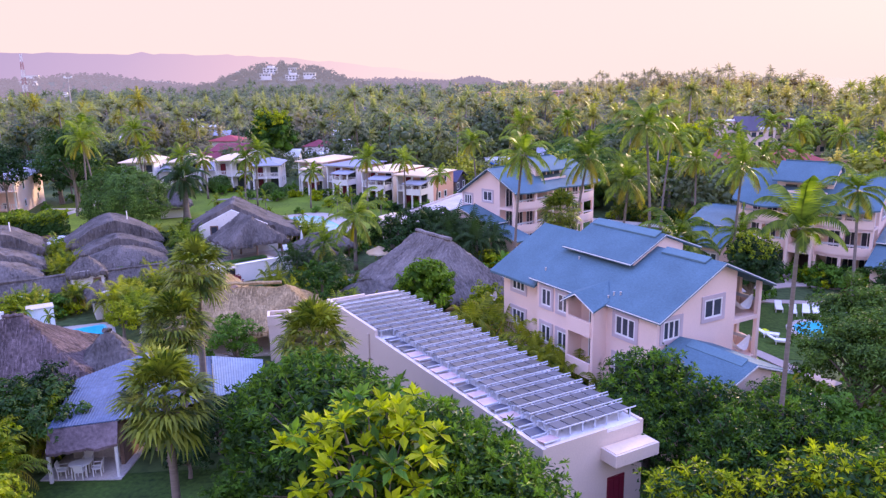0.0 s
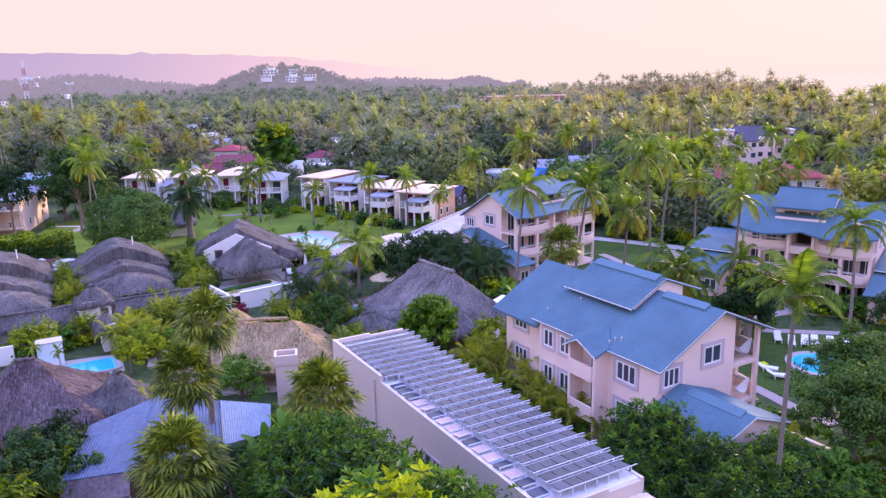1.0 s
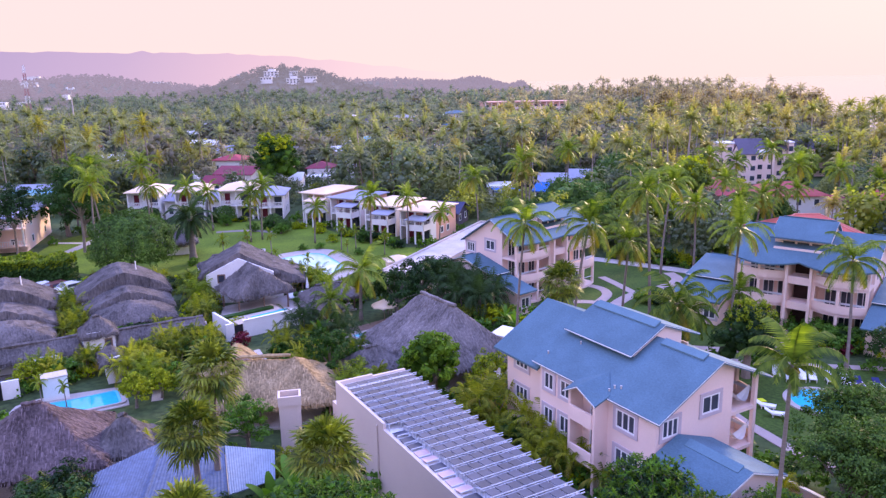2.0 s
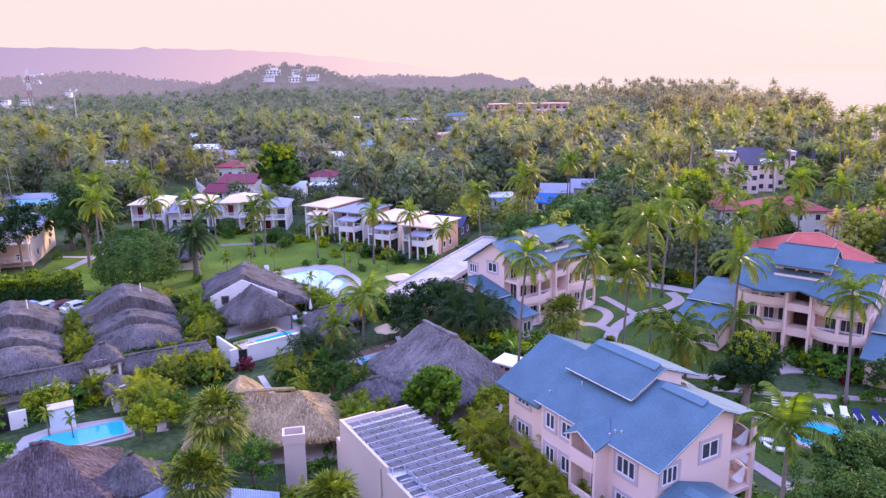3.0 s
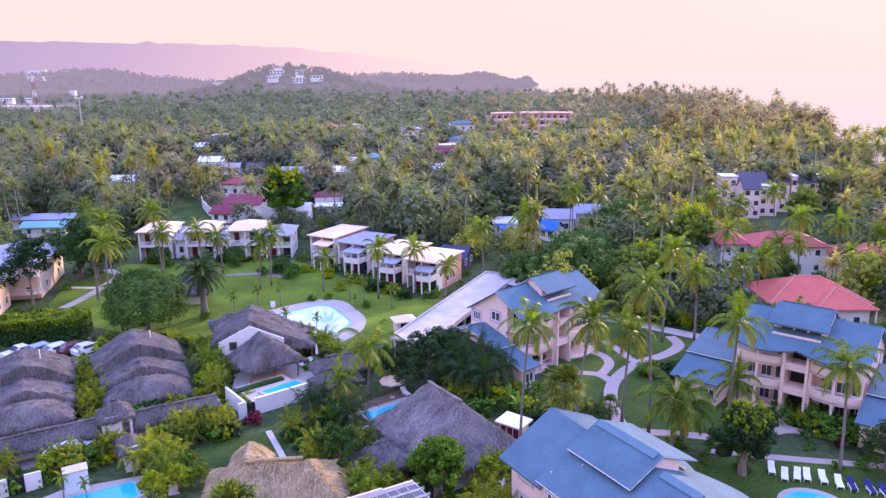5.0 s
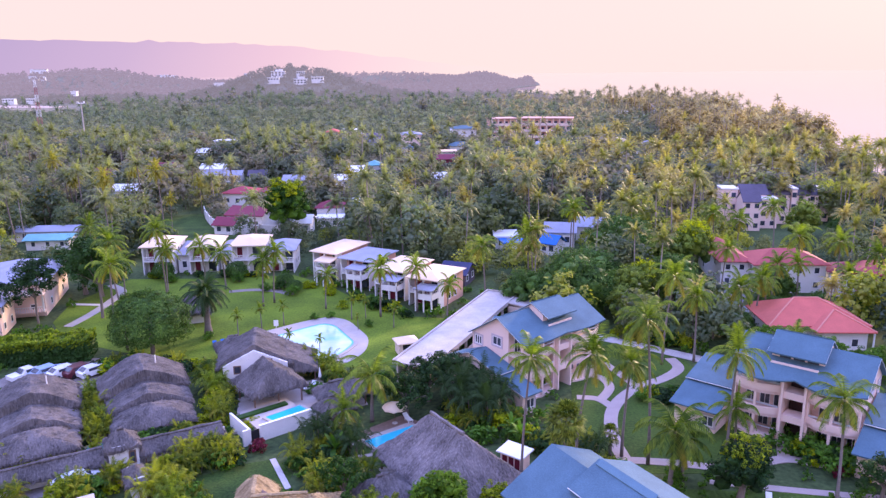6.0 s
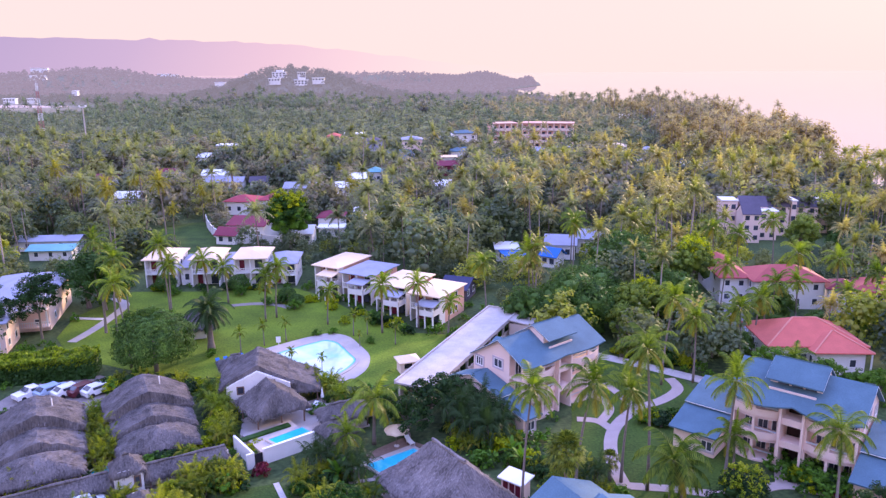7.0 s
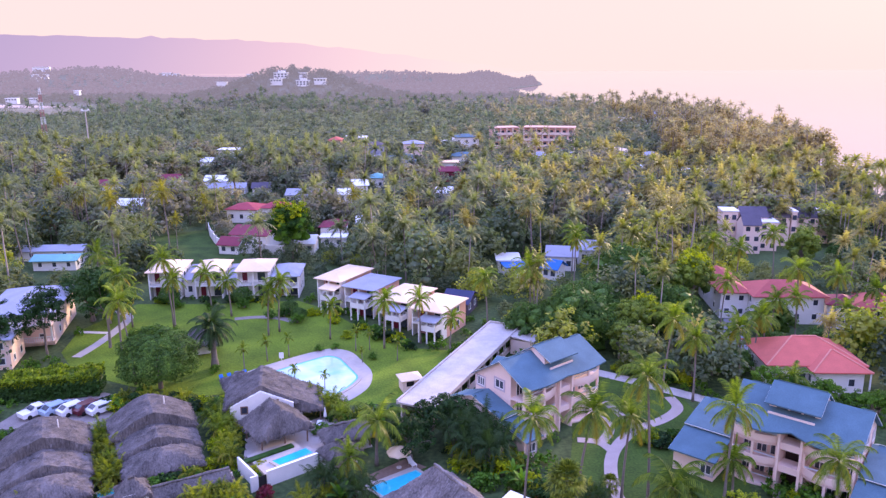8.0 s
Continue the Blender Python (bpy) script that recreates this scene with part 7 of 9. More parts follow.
def fan_palm(seed, h, leaves=34, r=1.05, pet=1.0, skirt=14):
    rnd = random.Random(seed)
    th = thing("fan_palm", Matrix.Identity(4), "", "palm tree")
    pts = [(0.25 * (i / 6) ** 2, 0.1 * (i / 6), h * i / 6) for i in range(7)]
    part("trunk", Build().tube(pts, [0.21 - 0.06 * i / 6 for i in range(7)], 8), PALM_BARK, th, "fibrous grey trunk", smooth=True)
    top = Vector(pts[-1])
    live, dead = Build(), Build()
    for i in range(leaves):
        t = i / (leaves - 1)
        fan_leaf(live, top + Vector((0, 0, 0.3 * (1 - t))), i * 2.399, radians(82 - 124 * t + rnd.uniform(-12, 12)), pet * rnd.uniform(0.7, 1.15), r * rnd.uniform(0.8, 1.1), rnd)
    part("crown", live, FAN_LEAF, th)
    for i in range(skirt):
        fan_leaf(dead, top + Vector((0, 0, -0.15 - 0.03 * i)), i * 2.399 + 1, radians(-62 + rnd.uniform(-16, 14)), pet * 0.45, r * 0.6, rnd, 7)
    part("dead_skirt", dead, DEAD_FROND, th, "brown dry skirt of dead fans")
    return th


def clump_palm(seed, h, stems=7, length=2.0, material=None, yellow=2):
    """A many-stemmed feather palm."""
    rnd = random.Random(seed)
    th = thing("clump_palm", Matrix.Identity(4), "", "palm")
    live, old = Build(), Build()
    for s in range(stems):
        a = s * 2.4
        r = 0.25 + 0.35 * rnd.random()
        hh = h * rnd.uniform(0.55, 1.0)
        p0 = Vector((r * math.cos(a), r * math.sin(a), 0))
        p1 = p0 * (1.5 + rnd.random()) + Vector((0, 0, hh))
        part("stem", Build().tube([p0, (p0 + p1) / 2 + Vector((0, 0, 0.1)), p1], [0.06, 0.05, 0.04], 5), BARK, th)
        for i in range(7):
            t = i / 6
            tgt = old if i >= 7 - yellow and s % 3 == 0 else live
            frond(tgt, p1, a + i * 2.399, radians(80 - 75 * t + rnd.uniform(-8, 8)), length * rnd.uniform(0.75, 1.1), 1.5, 12, 0.12, length * 0.30, rnd)
    part("crown", live, material or PALM_LEAF, th)
    if yellow:
        part("dry_crown", old, PALM_YELLOW, th)
    return th


def one_leaf(b, p, nrm, t, s, wide=0.27):
    u = nrm.cross(t)
    k = len(b.v)
    b.v += [tuple(p - t * s * 0.5), tuple(p - u * s * wide + nrm * s * 0.05), tuple(p + t * s * 0.55 - nrm * s * 0.12), tuple(p + u * s * wide + nrm * s * 0.05)]
    b.f += [(k, k + 1, k + 2), (k, k + 2, k + 3)]


ICO_V, ICO_F = [], []


def make_ico():
    g = bmesh.new()
    bmesh.ops.create_icosphere(g, subdivisions=1, radius=1.0)
    ICO_V.extend(Vector(v.co) for v in g.verts)
    ICO_F.extend(tuple(v.index for v in f.verts) for f in g.faces)
    g.free()


make_ico()


def crown_body(b, blobs, rnd, k=0.8):
    """Uneven leafy masses inside a crown, which close it to the light."""
    for cx, cy, cz, r in blobs:
        b.add([(cx + v.x * r * k * rnd.uniform(0.75, 1.15), cy + v.y * r * k * rnd.uniform(0.75, 1.15), cz + v.z * r * k * 0.85 * rnd.uniform(0.75, 1.15)) for v in ICO_V], ICO_F)


def leaf_cloud(b, blobs, count, size, rnd, shell=0.55, sub=7, wide=0.27):
    """Leaves in uneven sprays over the lumps of a crown."""
    vol = [r ** 2 for *_, r in blobs]
    tot = sum(vol)
    for (cx, cy, cz, r), v in zip(blobs, vol):
        lumps = []
        for _ in range(sub):
            d = Vector((rnd.gauss(0, 1), rnd.gauss(0, 1), rnd.gauss(0.25, 1))).normalized()
            lumps.append((Vector((cx, cy, cz)) + d * r * rnd.uniform(0.55, 1.05), r * rnd.uniform(0.28, 0.52)))
        for _ in range(max(6, int(count * v / tot))):
            c, rr = rnd.choice(lumps)
            d = Vector((rnd.gauss(0, 1), rnd.gauss(0, 1), rnd.gauss(0.2, 1))).normalized()
            p = c + Vector((d.x, d.y, d.z * 0.75)) * rr * (shell + (1 - shell) * rnd.random() ** 0.6)
            away = (p - Vector((cx, cy, cz - 0.3 * r))).normalized()
            nrm = (d * 0.5 + away * 0.7 + Vector((rnd.uniform(-0.55, 0.55), rnd.uniform(-0.55, 0.55), rnd.uniform(-0.2, 0.7)))).normalized()
            t = Matrix.Rotation(rnd.uniform(0, 6.28), 3, nrm) @ nrm.orthogonal().normalized()
            one_leaf(b, p, nrm, t, size * rnd.uniform(0.6, 1.25), wide)


def rosette_tree(seed, h, r, tips, size, mats, inner=16, wide=0.19, limbs=6):
    """A tree whose large leaves stand in rosettes at the twig tips."""
    rnd = random.Random(seed)
    th = thing("tree", Matrix.Identity(4), "", "tree")
    tr = Build()
    clouds, masses = [Build() for _ in mats], []
    tr.tube([(0, 0, 0), (0.1, 0.1, h * 0.25), (0, 0.15, h * 0.45)], [0.30, 0.24, 0.2], 8)
    for i in range(tips):
        a = i * 2.399 + rnd.uniform(-0.3, 0.3)
        q = math.sqrt((i + 0.5) / tips)
        rad = r * q * rnd.uniform(0.8, 1.1)
        z = h - r * 0.75 * q * q * rnd.uniform(0.6, 1.4) + rnd.uniform(-0.8, 0.5)
        tip = Vector((rad * math.cos(a), rad * math.sin(a), z))
        mid_ = Vector((rad * 0.45 * math.cos(a + 0.3), rad * 0.45 * math.sin(a + 0.3), h * 0.45 + (z - h * 0.45) * 0.5))
        if i % limbs == 0:
            tr.tube([(0, 0.12, h * 0.42), mid_, tip], [0.07, 0.04, 0.015], 5)
        bld = clouds[0 if rnd.random() < 0.55 else rnd.randrange(len(mats))]
        masses.append((tip.x * 0.86, tip.y * 0.86, tip.z - 0.55, 0.75))
        for k in range(rnd.randrange(11, 17)):
            az, el_ = k * 2.399, radians(rnd.uniform(-30, 72))
            d = Vector((math.cos(az) * math.cos(el_), math.sin(az) * math.cos(el_), math.sin(el_)))
            nrm = (Vector((0, 0, 1)) - d * d.z + d * 0.2).normalized()
            s = size * rnd.uniform(0.7, 1.2)
            one_leaf(bld, tip + d * s * 0.6, nrm, d, s, wide)
    part("trunk", tr, BARK, th, "pale grey branching trunk")
    # shade within the crown, painted as a fill of dark leaves
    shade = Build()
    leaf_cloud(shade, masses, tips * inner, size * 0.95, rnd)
    part("inner_crown", shade, LEAF_DARK, th, "dark leaf fill painting the shade inside the crown")
    for b_, m_ in zip(clouds, mats):
        part("crown", b_, m_, th)
    return th


def broad_tree(seed, h, r, leaves, size, material, blobs=13, trunk=0.22, flat=0.7, low=0.35, name="tree", category="tree", limb_mat=None):
    rnd = random.Random(seed)
    th = thing(name, Matrix.Identity(4), "", category)
    tr, lf = Build(), Build()
    fork = h * low
    tr.tube([(0, 0, 0), (0.08, 0.05, fork * 0.5), (0.0, 0.1, fork)], [trunk * 1.3, trunk, trunk * 0.9], 7)
    bl = []
    for i in range(blobs):
        a = i * 2.399
        q = math.sqrt((i + 0.5) / blobs)
        rad = r * 0.72 * q
        z = h - r * flat * (0.35 + 0.85 * q * q) + rnd.uniform(-0.2, 0.2) * r
        br = r * rnd.uniform(0.26, 0.46)
        c = (rad * math.cos(a), rad * math.sin(a), max(z, fork * 0.75), br)
        bl.append(c)
        if i % 2 == 0:
            tr.tube([(0, 0.08, fork * 0.95), (c[0] * 0.5, c[1] * 0.5, fork + (c[2] - fork) * 0.6), c[:3]], [trunk * 0.6, trunk * 0.35, trunk * 0.1], 5)
    leaf_cloud(lf, bl, leaves, size, rnd)
    part("trunk", tr, limb_mat or BARK, th)
    part("crown", lf, material, th)
    return th


def canopy_tree(seed, h, r, leaves, size, material, blobs=22, flat=0.75, top=None):
    """A wide tree whose close crown is heaped up of many leafy lumps."""
    rnd = random.Random(seed)
    th = thing("tree", Matrix.Identity(4), "", "tree")
    tr, lf, bd, tp = Build(), Build(), Build(), Build()
    fork = h * 0.3
    tr.tube([(0, 0, 0), (0.1, 0.05, fork * 0.5), (0.0, 0.1, fork)], [0.42, 0.34, 0.28], 8)
    bl = []
    for i in range(blobs):
        a, q = i * 2.399 + rnd.uniform(-0.3, 0.3), math.sqrt((i + 0.4) / blobs)
        rad = r * 0.80 * q
        z = h - r * 0.30 - r * flat * q ** 2.2 + rnd.uniform(-0.10, 0.10) * r
        bl.append((rad * math.cos(a), rad * math.sin(a), z, r * rnd.uniform(0.22, 0.34)))
        if i % 3 == 0:
            tr.tube([(0, 0.08, fork * 0.95), (rad * 0.5 * math.cos(a), rad * 0.5 * math.sin(a), fork + (z - fork) * 0.6), bl[-1][:3]], [0.2, 0.12, 0.04], 5)
    crown_body(bd, bl + [(x * 0.7, y * 0.7, z - q * 1.3, q * 1.2) for x, y, z, q in bl], rnd, 0.7)
    n_top = blobs * 2 // 3 if top else 0
    if n_top:
        leaf_cloud(tp, [(x * 1.04, y * 1.04, z + q * 0.7, q * 0.8) for x, y, z, q in bl[:n_top]], leaves * n_top // (2 * blobs), size, rnd, sub=9)
    leaf_cloud(lf, bl, leaves, size, rnd, sub=10)
    part("trunk", tr, BARK, th)
    part("inner_crown", bd, material, th)
    part("crown", lf, material, th)
    if n_top:
        part("top_leaves", tp, top, th, "bright leaves on top of the crown")
    return th


def shrub(seed, r, leaves, size, material, label_cat="shrub"):
    rnd = random.Random(seed)
    th = thing("shrub", Matrix.Identity(4), "", label_cat)
    b, st = Build(), Build()
    bl = []
    for i in range(7):
        a = i * 2.399
        q = math.sqrt(i / 7)
        c = (r * 0.6 * q * math.cos(a), r * 0.6 * q * math.sin(a), r * (0.75 - 0.35 * q), r * rnd.uniform(0.38, 0.55))
        bl.append(c)
        st.tube([(0, 0, 0), c[:3]], [0.04, 0.015], 4)
    leaf_cloud(b, bl, leaves, size, rnd)
    part("branchwork", st, BARK, th)
    part("crown", b, material, th)
    return th


def plant_out(protos, label, group, places, base_h=None, seed=0):
    """The first place of each prototype takes it, the others get copies. Places: (x, y, height)."""
    rnd = random.Random(seed)
    for i, (x, y, h) in enumerate(places):
        p, ph = protos[i % len(protos)]
        s = h / ph
        m = at(x, y, 0, rnd.uniform(0, 360)) @ Matrix.Diagonal((s, s, s, 1))
        if i < len(protos):
            p.matrix_basis = m
            tagged(p, label, "", group)
            p.scale = (s, s, s)
        else:
            mm = at(x, y, 0, rnd.uniform(0, 360)) @ Matrix.Diagonal((h / ph / p.scale[0],) * 3 + (1,))
            q = copy_thing(p, mm)
            tagged(q, label, "", group)


def plant_near(makers, label, group, places, seed=0):
    """Each place takes the prototype nearest to its height. Makers: (function, height)."""
    rnd = random.Random(seed)
    made = {}
    for x, y, h in places:
        i = min(range(len(makers)), key=lambda k: abs(makers[k][1] - h) + 0.9 * rnd.random())
        s = h / makers[i][1]
        if i not in made:
            p = made[i] = makers[i][0]()
            p.matrix_basis = at(x, y, 0, rnd.uniform(0, 360)) @ Matrix.Diagonal((s, s, s, 1))
            p.scale = (s, s, s)
        else:
            p = copy_thing(made[i], at(x, y, 0, rnd.uniform(0, 360)) @ Matrix.Diagonal((s / made[i].scale[0],) * 3 + (1,)))
        tagged(p, label, "", group)


# tall coconut palms
palms = [(lambda: coconut_palm(101, 6.5, 20, length=2.9), 6.5), (lambda: coconut_palm(102, 8.0, 22, length=3.1), 8.0), (lambda: coconut_palm(103, 9.4, 24, length=3.3), 9.4), (lambda: coconut_palm(105, 10.2, 24, length=3.6, yellow=4), 10.2),
         (lambda: coconut_palm(106, 11.6, 24, length=3.5, yellow=4), 11.6), (lambda: coconut_palm(107, 12.6, 24, length=3.6, yellow=5, lean=1.3), 12.6), (lambda: coconut_palm(108, 14.0, 22, length=3.4, yellow=3), 14.0)]
plant_near(palms, "tall coconut palm with arching feather fronds and bare grey trunk", "coconut palms",
          [(5.9, 63.4, 13.4), (11.3, 65.6, 12.8), (19.0, 67.8, 15.4), (16.7, 69.3, 10.2), (27.4, 69.4, 11.4), (33.9, 60.2, 10.2), (27.5, 93.4, 12.6), (32.0, 94.2, 9.4), (-30.8, 121.6, 9.0),
           (-32.2, 119.6, 8.0), (-21.4, 118.0, 5.8), (-11.9, 113.8, 8.3), (-6.1, 116.0, 7.6), (-1.2, 112.0, 5.8), (-52.5, 108.6, 14.0), (-46.8, 99.8, 12.6), (-49.4, 123.0, 9.0), (-49.9, 123.6, 12.4), (-41.5, 129.8, 7.0),
           (-46.2, 133.1, 7.4), (5.2, 120.2, 10.0), (12.3, 118.8, 12.2), (22.6, 137.6, 12.5), (40.0, 99.0, 9.0), (-67, 133, 11), (44.5, 105.5, 8.5), (58.8, 123.0, 10.8), (64.8, 122.0, 9.8), (62.0, 113.0, 6.8), (50.6, 114.4, 8.0), (56.0, 117.0, 7.4), (47.6, 109.0, 6.6), (69.0, 117.0, 8.8), (46.0, 123.5, 8.6), (53.0, 148.0, 9.8), (57.0, 146.0, 8.6), (66.5, 151.0, 10.5), (72.0, 104.0, 9.4), (25.2, 156.0, 10.0), (-57.7, 119.6, 12.2), (-57.4, 124.0, 6.5)], seed=1)
plant_near([(lambda: coconut_palm(104, 13.4, 15, 24, length=2.7, yellow=0, thin=0.10, lean=0.5, el0=86, el1=8), 13.4)], "slender coconut palm with a small sparse crown beside the villa", "coconut palms", [(14.6, 30.8, 13.4)], seed=5)
# broad-leaved banana plants
def banana(seed, h):
    rnd = random.Random(seed)
    th = thing("banana_plant", Matrix.Identity(4), "", "plant")
    lf = Build()
    part("stem", Build().tube([(0, 0, 0), (0.03, 0, h * 0.3), (0, 0.03, h * 0.55)], [0.16, 0.13, 0.09], 7), LEAF, th)
    for i in range(9):
        az, el_ = i * 2.399, radians(78 - 62 * i / 8)
        d = Vector((math.cos(az) * math.cos(el_), math.sin(az) * math.cos(el_), math.sin(el_)))
        sd = Vector((-math.sin(az), math.cos(az), 0))
        p = Vector((0, 0, h * 0.5))
        k = len(lf.v)
        n = 8
        for j in range(n + 1):
            t = j / n
            w = 0.04 if t < 0.2 else 0.30 * math.sin(math.pi * (t - 0.12) / 0.92) ** 0.6
            lf.v += [tuple(p - sd * w + Vector((0, 0, 0.08 * w))), tuple(p), tuple(p + sd * w + Vector((0, 0, 0.08 * w)))]
            d = (d + Vector((0, 0, -0.22 * t))).normalized()
            p = p + d * (h * 0.6 / n) + Vector((rnd.uniform(-0.01, 0.01), rnd.uniform(-0.01, 0.01), 0))
        for j in range(n):
            a = k + 3 * j
            lf.f += [(a, a + 1, a + 4, a + 3), (a + 1, a + 2, a + 5, a + 4)]
    part("crown", lf, LEAF, th, "large paddle-shaped leaves")
    return th


plant_out([(banana(251, 3.6), 3.6)], "banana plant with large paddle-shaped leaves", "banana plants",
          [(-9.6, 40.0, 4.0), (-10.4, 38.6, 3.6), (-8.9, 38.6, 3.4), (5.8, 73.8, 2.6), (6.6, 72.2, 2.4), (-12.4, 68.4, 3.2)], seed=18)
# low coconut palms with crowns near the ground
lows = [(coconut_palm(111, 4.0, 20, length=3.0, yellow=2, lean=0.3), 4.0), (coconut_palm(112, 4.6, 22, length=3.0, yellow=3, lean=0.3), 4.6)]
plant_out(lows, "young coconut palm with wide drooping fronds", "young coconut palms",
          [(20.0, 63.6, 6.0), (28.7, 70.6, 4.6), (-9.6, 77.4, 5.8), (-12.0, 72.0, 4.0), (21.4, 64.6, 4.6), (37.6, 103.0, 4.4), (44.5, 93.0, 4.0), (42.0, 108.5, 4.8)], seed=2)
# thin young palms on the lawn
thin = [(coconut_palm(121, 3.2, 12, 14, length=1.3, yellow=0, thin=0.06, lean=0.2), 3.2)]
plant_out(thin, "slim young palm planted on the lawn", "young lawn palms",
          [(-32.4, 105.0, 3.4), (-29.7, 108.3, 3.4), (-26.7, 110.2, 3.3), (-16.4, 112.6, 3.6), (-14.2, 113.0, 3.0), (-32.9, 122.3, 5.2), (-9.4, 108.6, 3.2), (-33.6, 57.0, 2.2), (-31.4, 56.6, 2.0), (-14.8, 107.8, 2.2), (-23.6, 99.6, 2.6), (-19.0, 98.0, 2.4)], seed=3)
date = [(coconut_palm(131, 4.6, 40, 20, length=3.0, yellow=0, thin=0.28, lean=0.1, material=PALM_DARK), 4.6)]
plant_out(date, "dark date palm with a dense round crown and thick trunk", "date palms", [(-37.1, 105.8, 6.6)], seed=4)
# fan palms
fans = [(lambda: fan_palm(141, 7.1, 46, 1.35, 1.15), 7.1), (lambda: fan_palm(142, 7.4, 44, 1.25, 1.1), 7.4), (lambda: fan_palm(143, 9.2, 44, 1.25, 1.1), 9.2), (lambda: fan_palm(144, 2.2, 24, 0.7, 0.6, 4), 2.2)]
plant_near(fans, "fan palm with stiff green fans and a brown dead skirt", "fan palms",
           [(-11.6, 28.8, 7.1), (-14.1, 37.5, 7.3), (-6.1, 34.0, 7.6), (-14.2, 40.8, 9.3), (9.4, 59.8, 9.0), (15.6, 69.6, 2.2)], seed=5)
# clump palms
clumps = [(clump_palm(151, 2.2, material=CANE_LEAF), 2.2), (clump_palm(152, 2.6, 9, 2.2, yellow=3), 2.6)]
plant_out(clumps, "golden cane palm clump with many slender stems", "cane palms",
          [(-33.0, 64.4, 1.8), (-26.0, 60.2, 2.0), (-25.8, 66.6, 1.7), (-43.0, 82.0, 2.4), (-40.6, 79.0, 2.4), (-29.4, 84.0, 2.6), (-31.2, 87.0, 2.6), (-7.8, 55.6, 2.4), (2.6, 52.8, 2.8), (-36.4, 62.2, 1.8), (-28.2, 61.5, 2.2),
           (-16.8, 90.8, 2.2), (-19.2, 91.8, 2.2), (-15.2, 88.0, 2.0), (6.2, 49.0, 2.4), (8.4, 45.2, 2.2), (9.8, 42.2, 1.9), (-22.0, 36.6, 2.6), (-23.6, 34.0, 3.0), (-21.6, 32.4, 2.4), (-22.8, 39.6, 2.4), (-39.0, 76.0, 2.0), (-41.0, 60.5, 1.8)], seed=6)
darkclumps = [(clump_palm(161, 3.4, 9, 2.4, PALM_DARK, 0), 3.4)]
plant_out(darkclumps, "dark green feather palm clump in the shaded thicket", "dark palm clumps",
          [(1.6, 78.0, 4.0), (3.6, 76.6, 3.8), (4.8, 79.4, 3.6), (0.2, 80.4, 4.4), (-14.6, 70.8, 3.2), (13.6, 68.0, 2.6), (-10.6, 69.4, 3.0), (2.6, 82.5, 3.8)], seed=7)
# broadleaf trees
green = [(broad_tree(171, 6.0, 3.4, 3400, 0.34, LEAF), 6.0), (broad_tree(172, 7.0, 3.6, 3600, 0.36, LEAF, blobs=17), 7.0), (broad_tree(173, 5.0, 2.6, 2600, 0.32, LEAF), 5.0)]
plant_out(green, "dense broadleaf tree with glossy mid-green foliage", "broadleaf trees",
          [(-10.4, 60.6, 4.6), (-8.6, 27.5, 4.0), (18.4, 32.6, 4.6), (-14.4, 48.2, 4.0), (47.5, 91.6, 4.0), (51.0, 89.0, 3.6), (44.5, 92.5, 4.2), (54.0, 88.5, 3.8), (48.5, 90.6, 4.4), (46.4, 88.6, 4.0), (56.0, 86.6, 4.0), (52.4, 87.4, 4.4), (42.2, 94.6, 4.6), (-3.0, 58.6, 3.6)], seed=8)
dark = [(broad_tree(181, 6.0, 3.3, 3400, 0.32, LEAF_DARK), 6.0), (broad_tree(182, 5.0, 3.4, 3200, 0.32, LEAF_DARK, blobs=15, flat=0.6), 5.0)]
plant_out(dark, "dark green dense-crowned shade tree", "shade trees",
          [(-3.3, 82.7, 6.0), (-5.7, 78.6, 5.2), (-73.4, 125.6, 7.4), (-66.0, 127.4, 9.0), (-74.9, 118.5, 7.0), (-62.4, 126.0, 7.0), (-1.0, 85.0, 5.6), (38.5, 61.0, 4.2), (40.5, 60.0, 3.8), (-21.9, 36.2, 4.4), (-23.6, 34.2, 4.6), (-22.6, 39.0, 4.0), (-14.8, 36.2, 2.6), (-12.4, 37.4, 3.0), (-16.0, 37.9, 3.2), (-13.2, 34.8, 2.2), (-71.5, 111.0, 7.0)], seed=9)
def dome_tree(seed, h, r, leaves, size):
    """A dense clipped-looking dome of small leaves on a short trunk."""
    rnd = random.Random(seed)
    th = thing("tree", Matrix.Identity(4), "", "tree")
    lf = Build()
    c = Vector((0, 0, h - r * 0.80))
    for _ in range(leaves):
        d = Vector((rnd.gauss(0, 1), rnd.gauss(0, 1), rnd.gauss(0.25, 1))).normalized()
        if d.z < -0.62:
            continue
        k = 1 + 0.22 * noise.noise(d * 3.0 + Vector((seed, 0, 0))) + 0.16 * noise.noise(d * 8.0) - 0.16 * rnd.random() ** 2
        p = c + Vector((d.x * r * k, d.y * r * k, d.z * r * 0.80 * k))
        nrm = (d + Vector((rnd.uniform(-0.6, 0.6), rnd.uniform(-0.6, 0.6), rnd.uniform(-0.2, 0.8)))).normalized()
        t = Matrix.Rotation(rnd.uniform(0, 6.28), 3, nrm) @ nrm.orthogonal().normalized()
        one_leaf(lf, p, nrm, t, size * rnd.uniform(0.6, 1.2))
    part("trunk", Build().tube([(0, 0, 0), (0.1, 0, h * 0.3), (0, 0.1, h * 0.6)], [0.35, 0.28, 0.2], 8), BARK, th)
    part("crown", lf, DOME_LEAF, th)
    return th


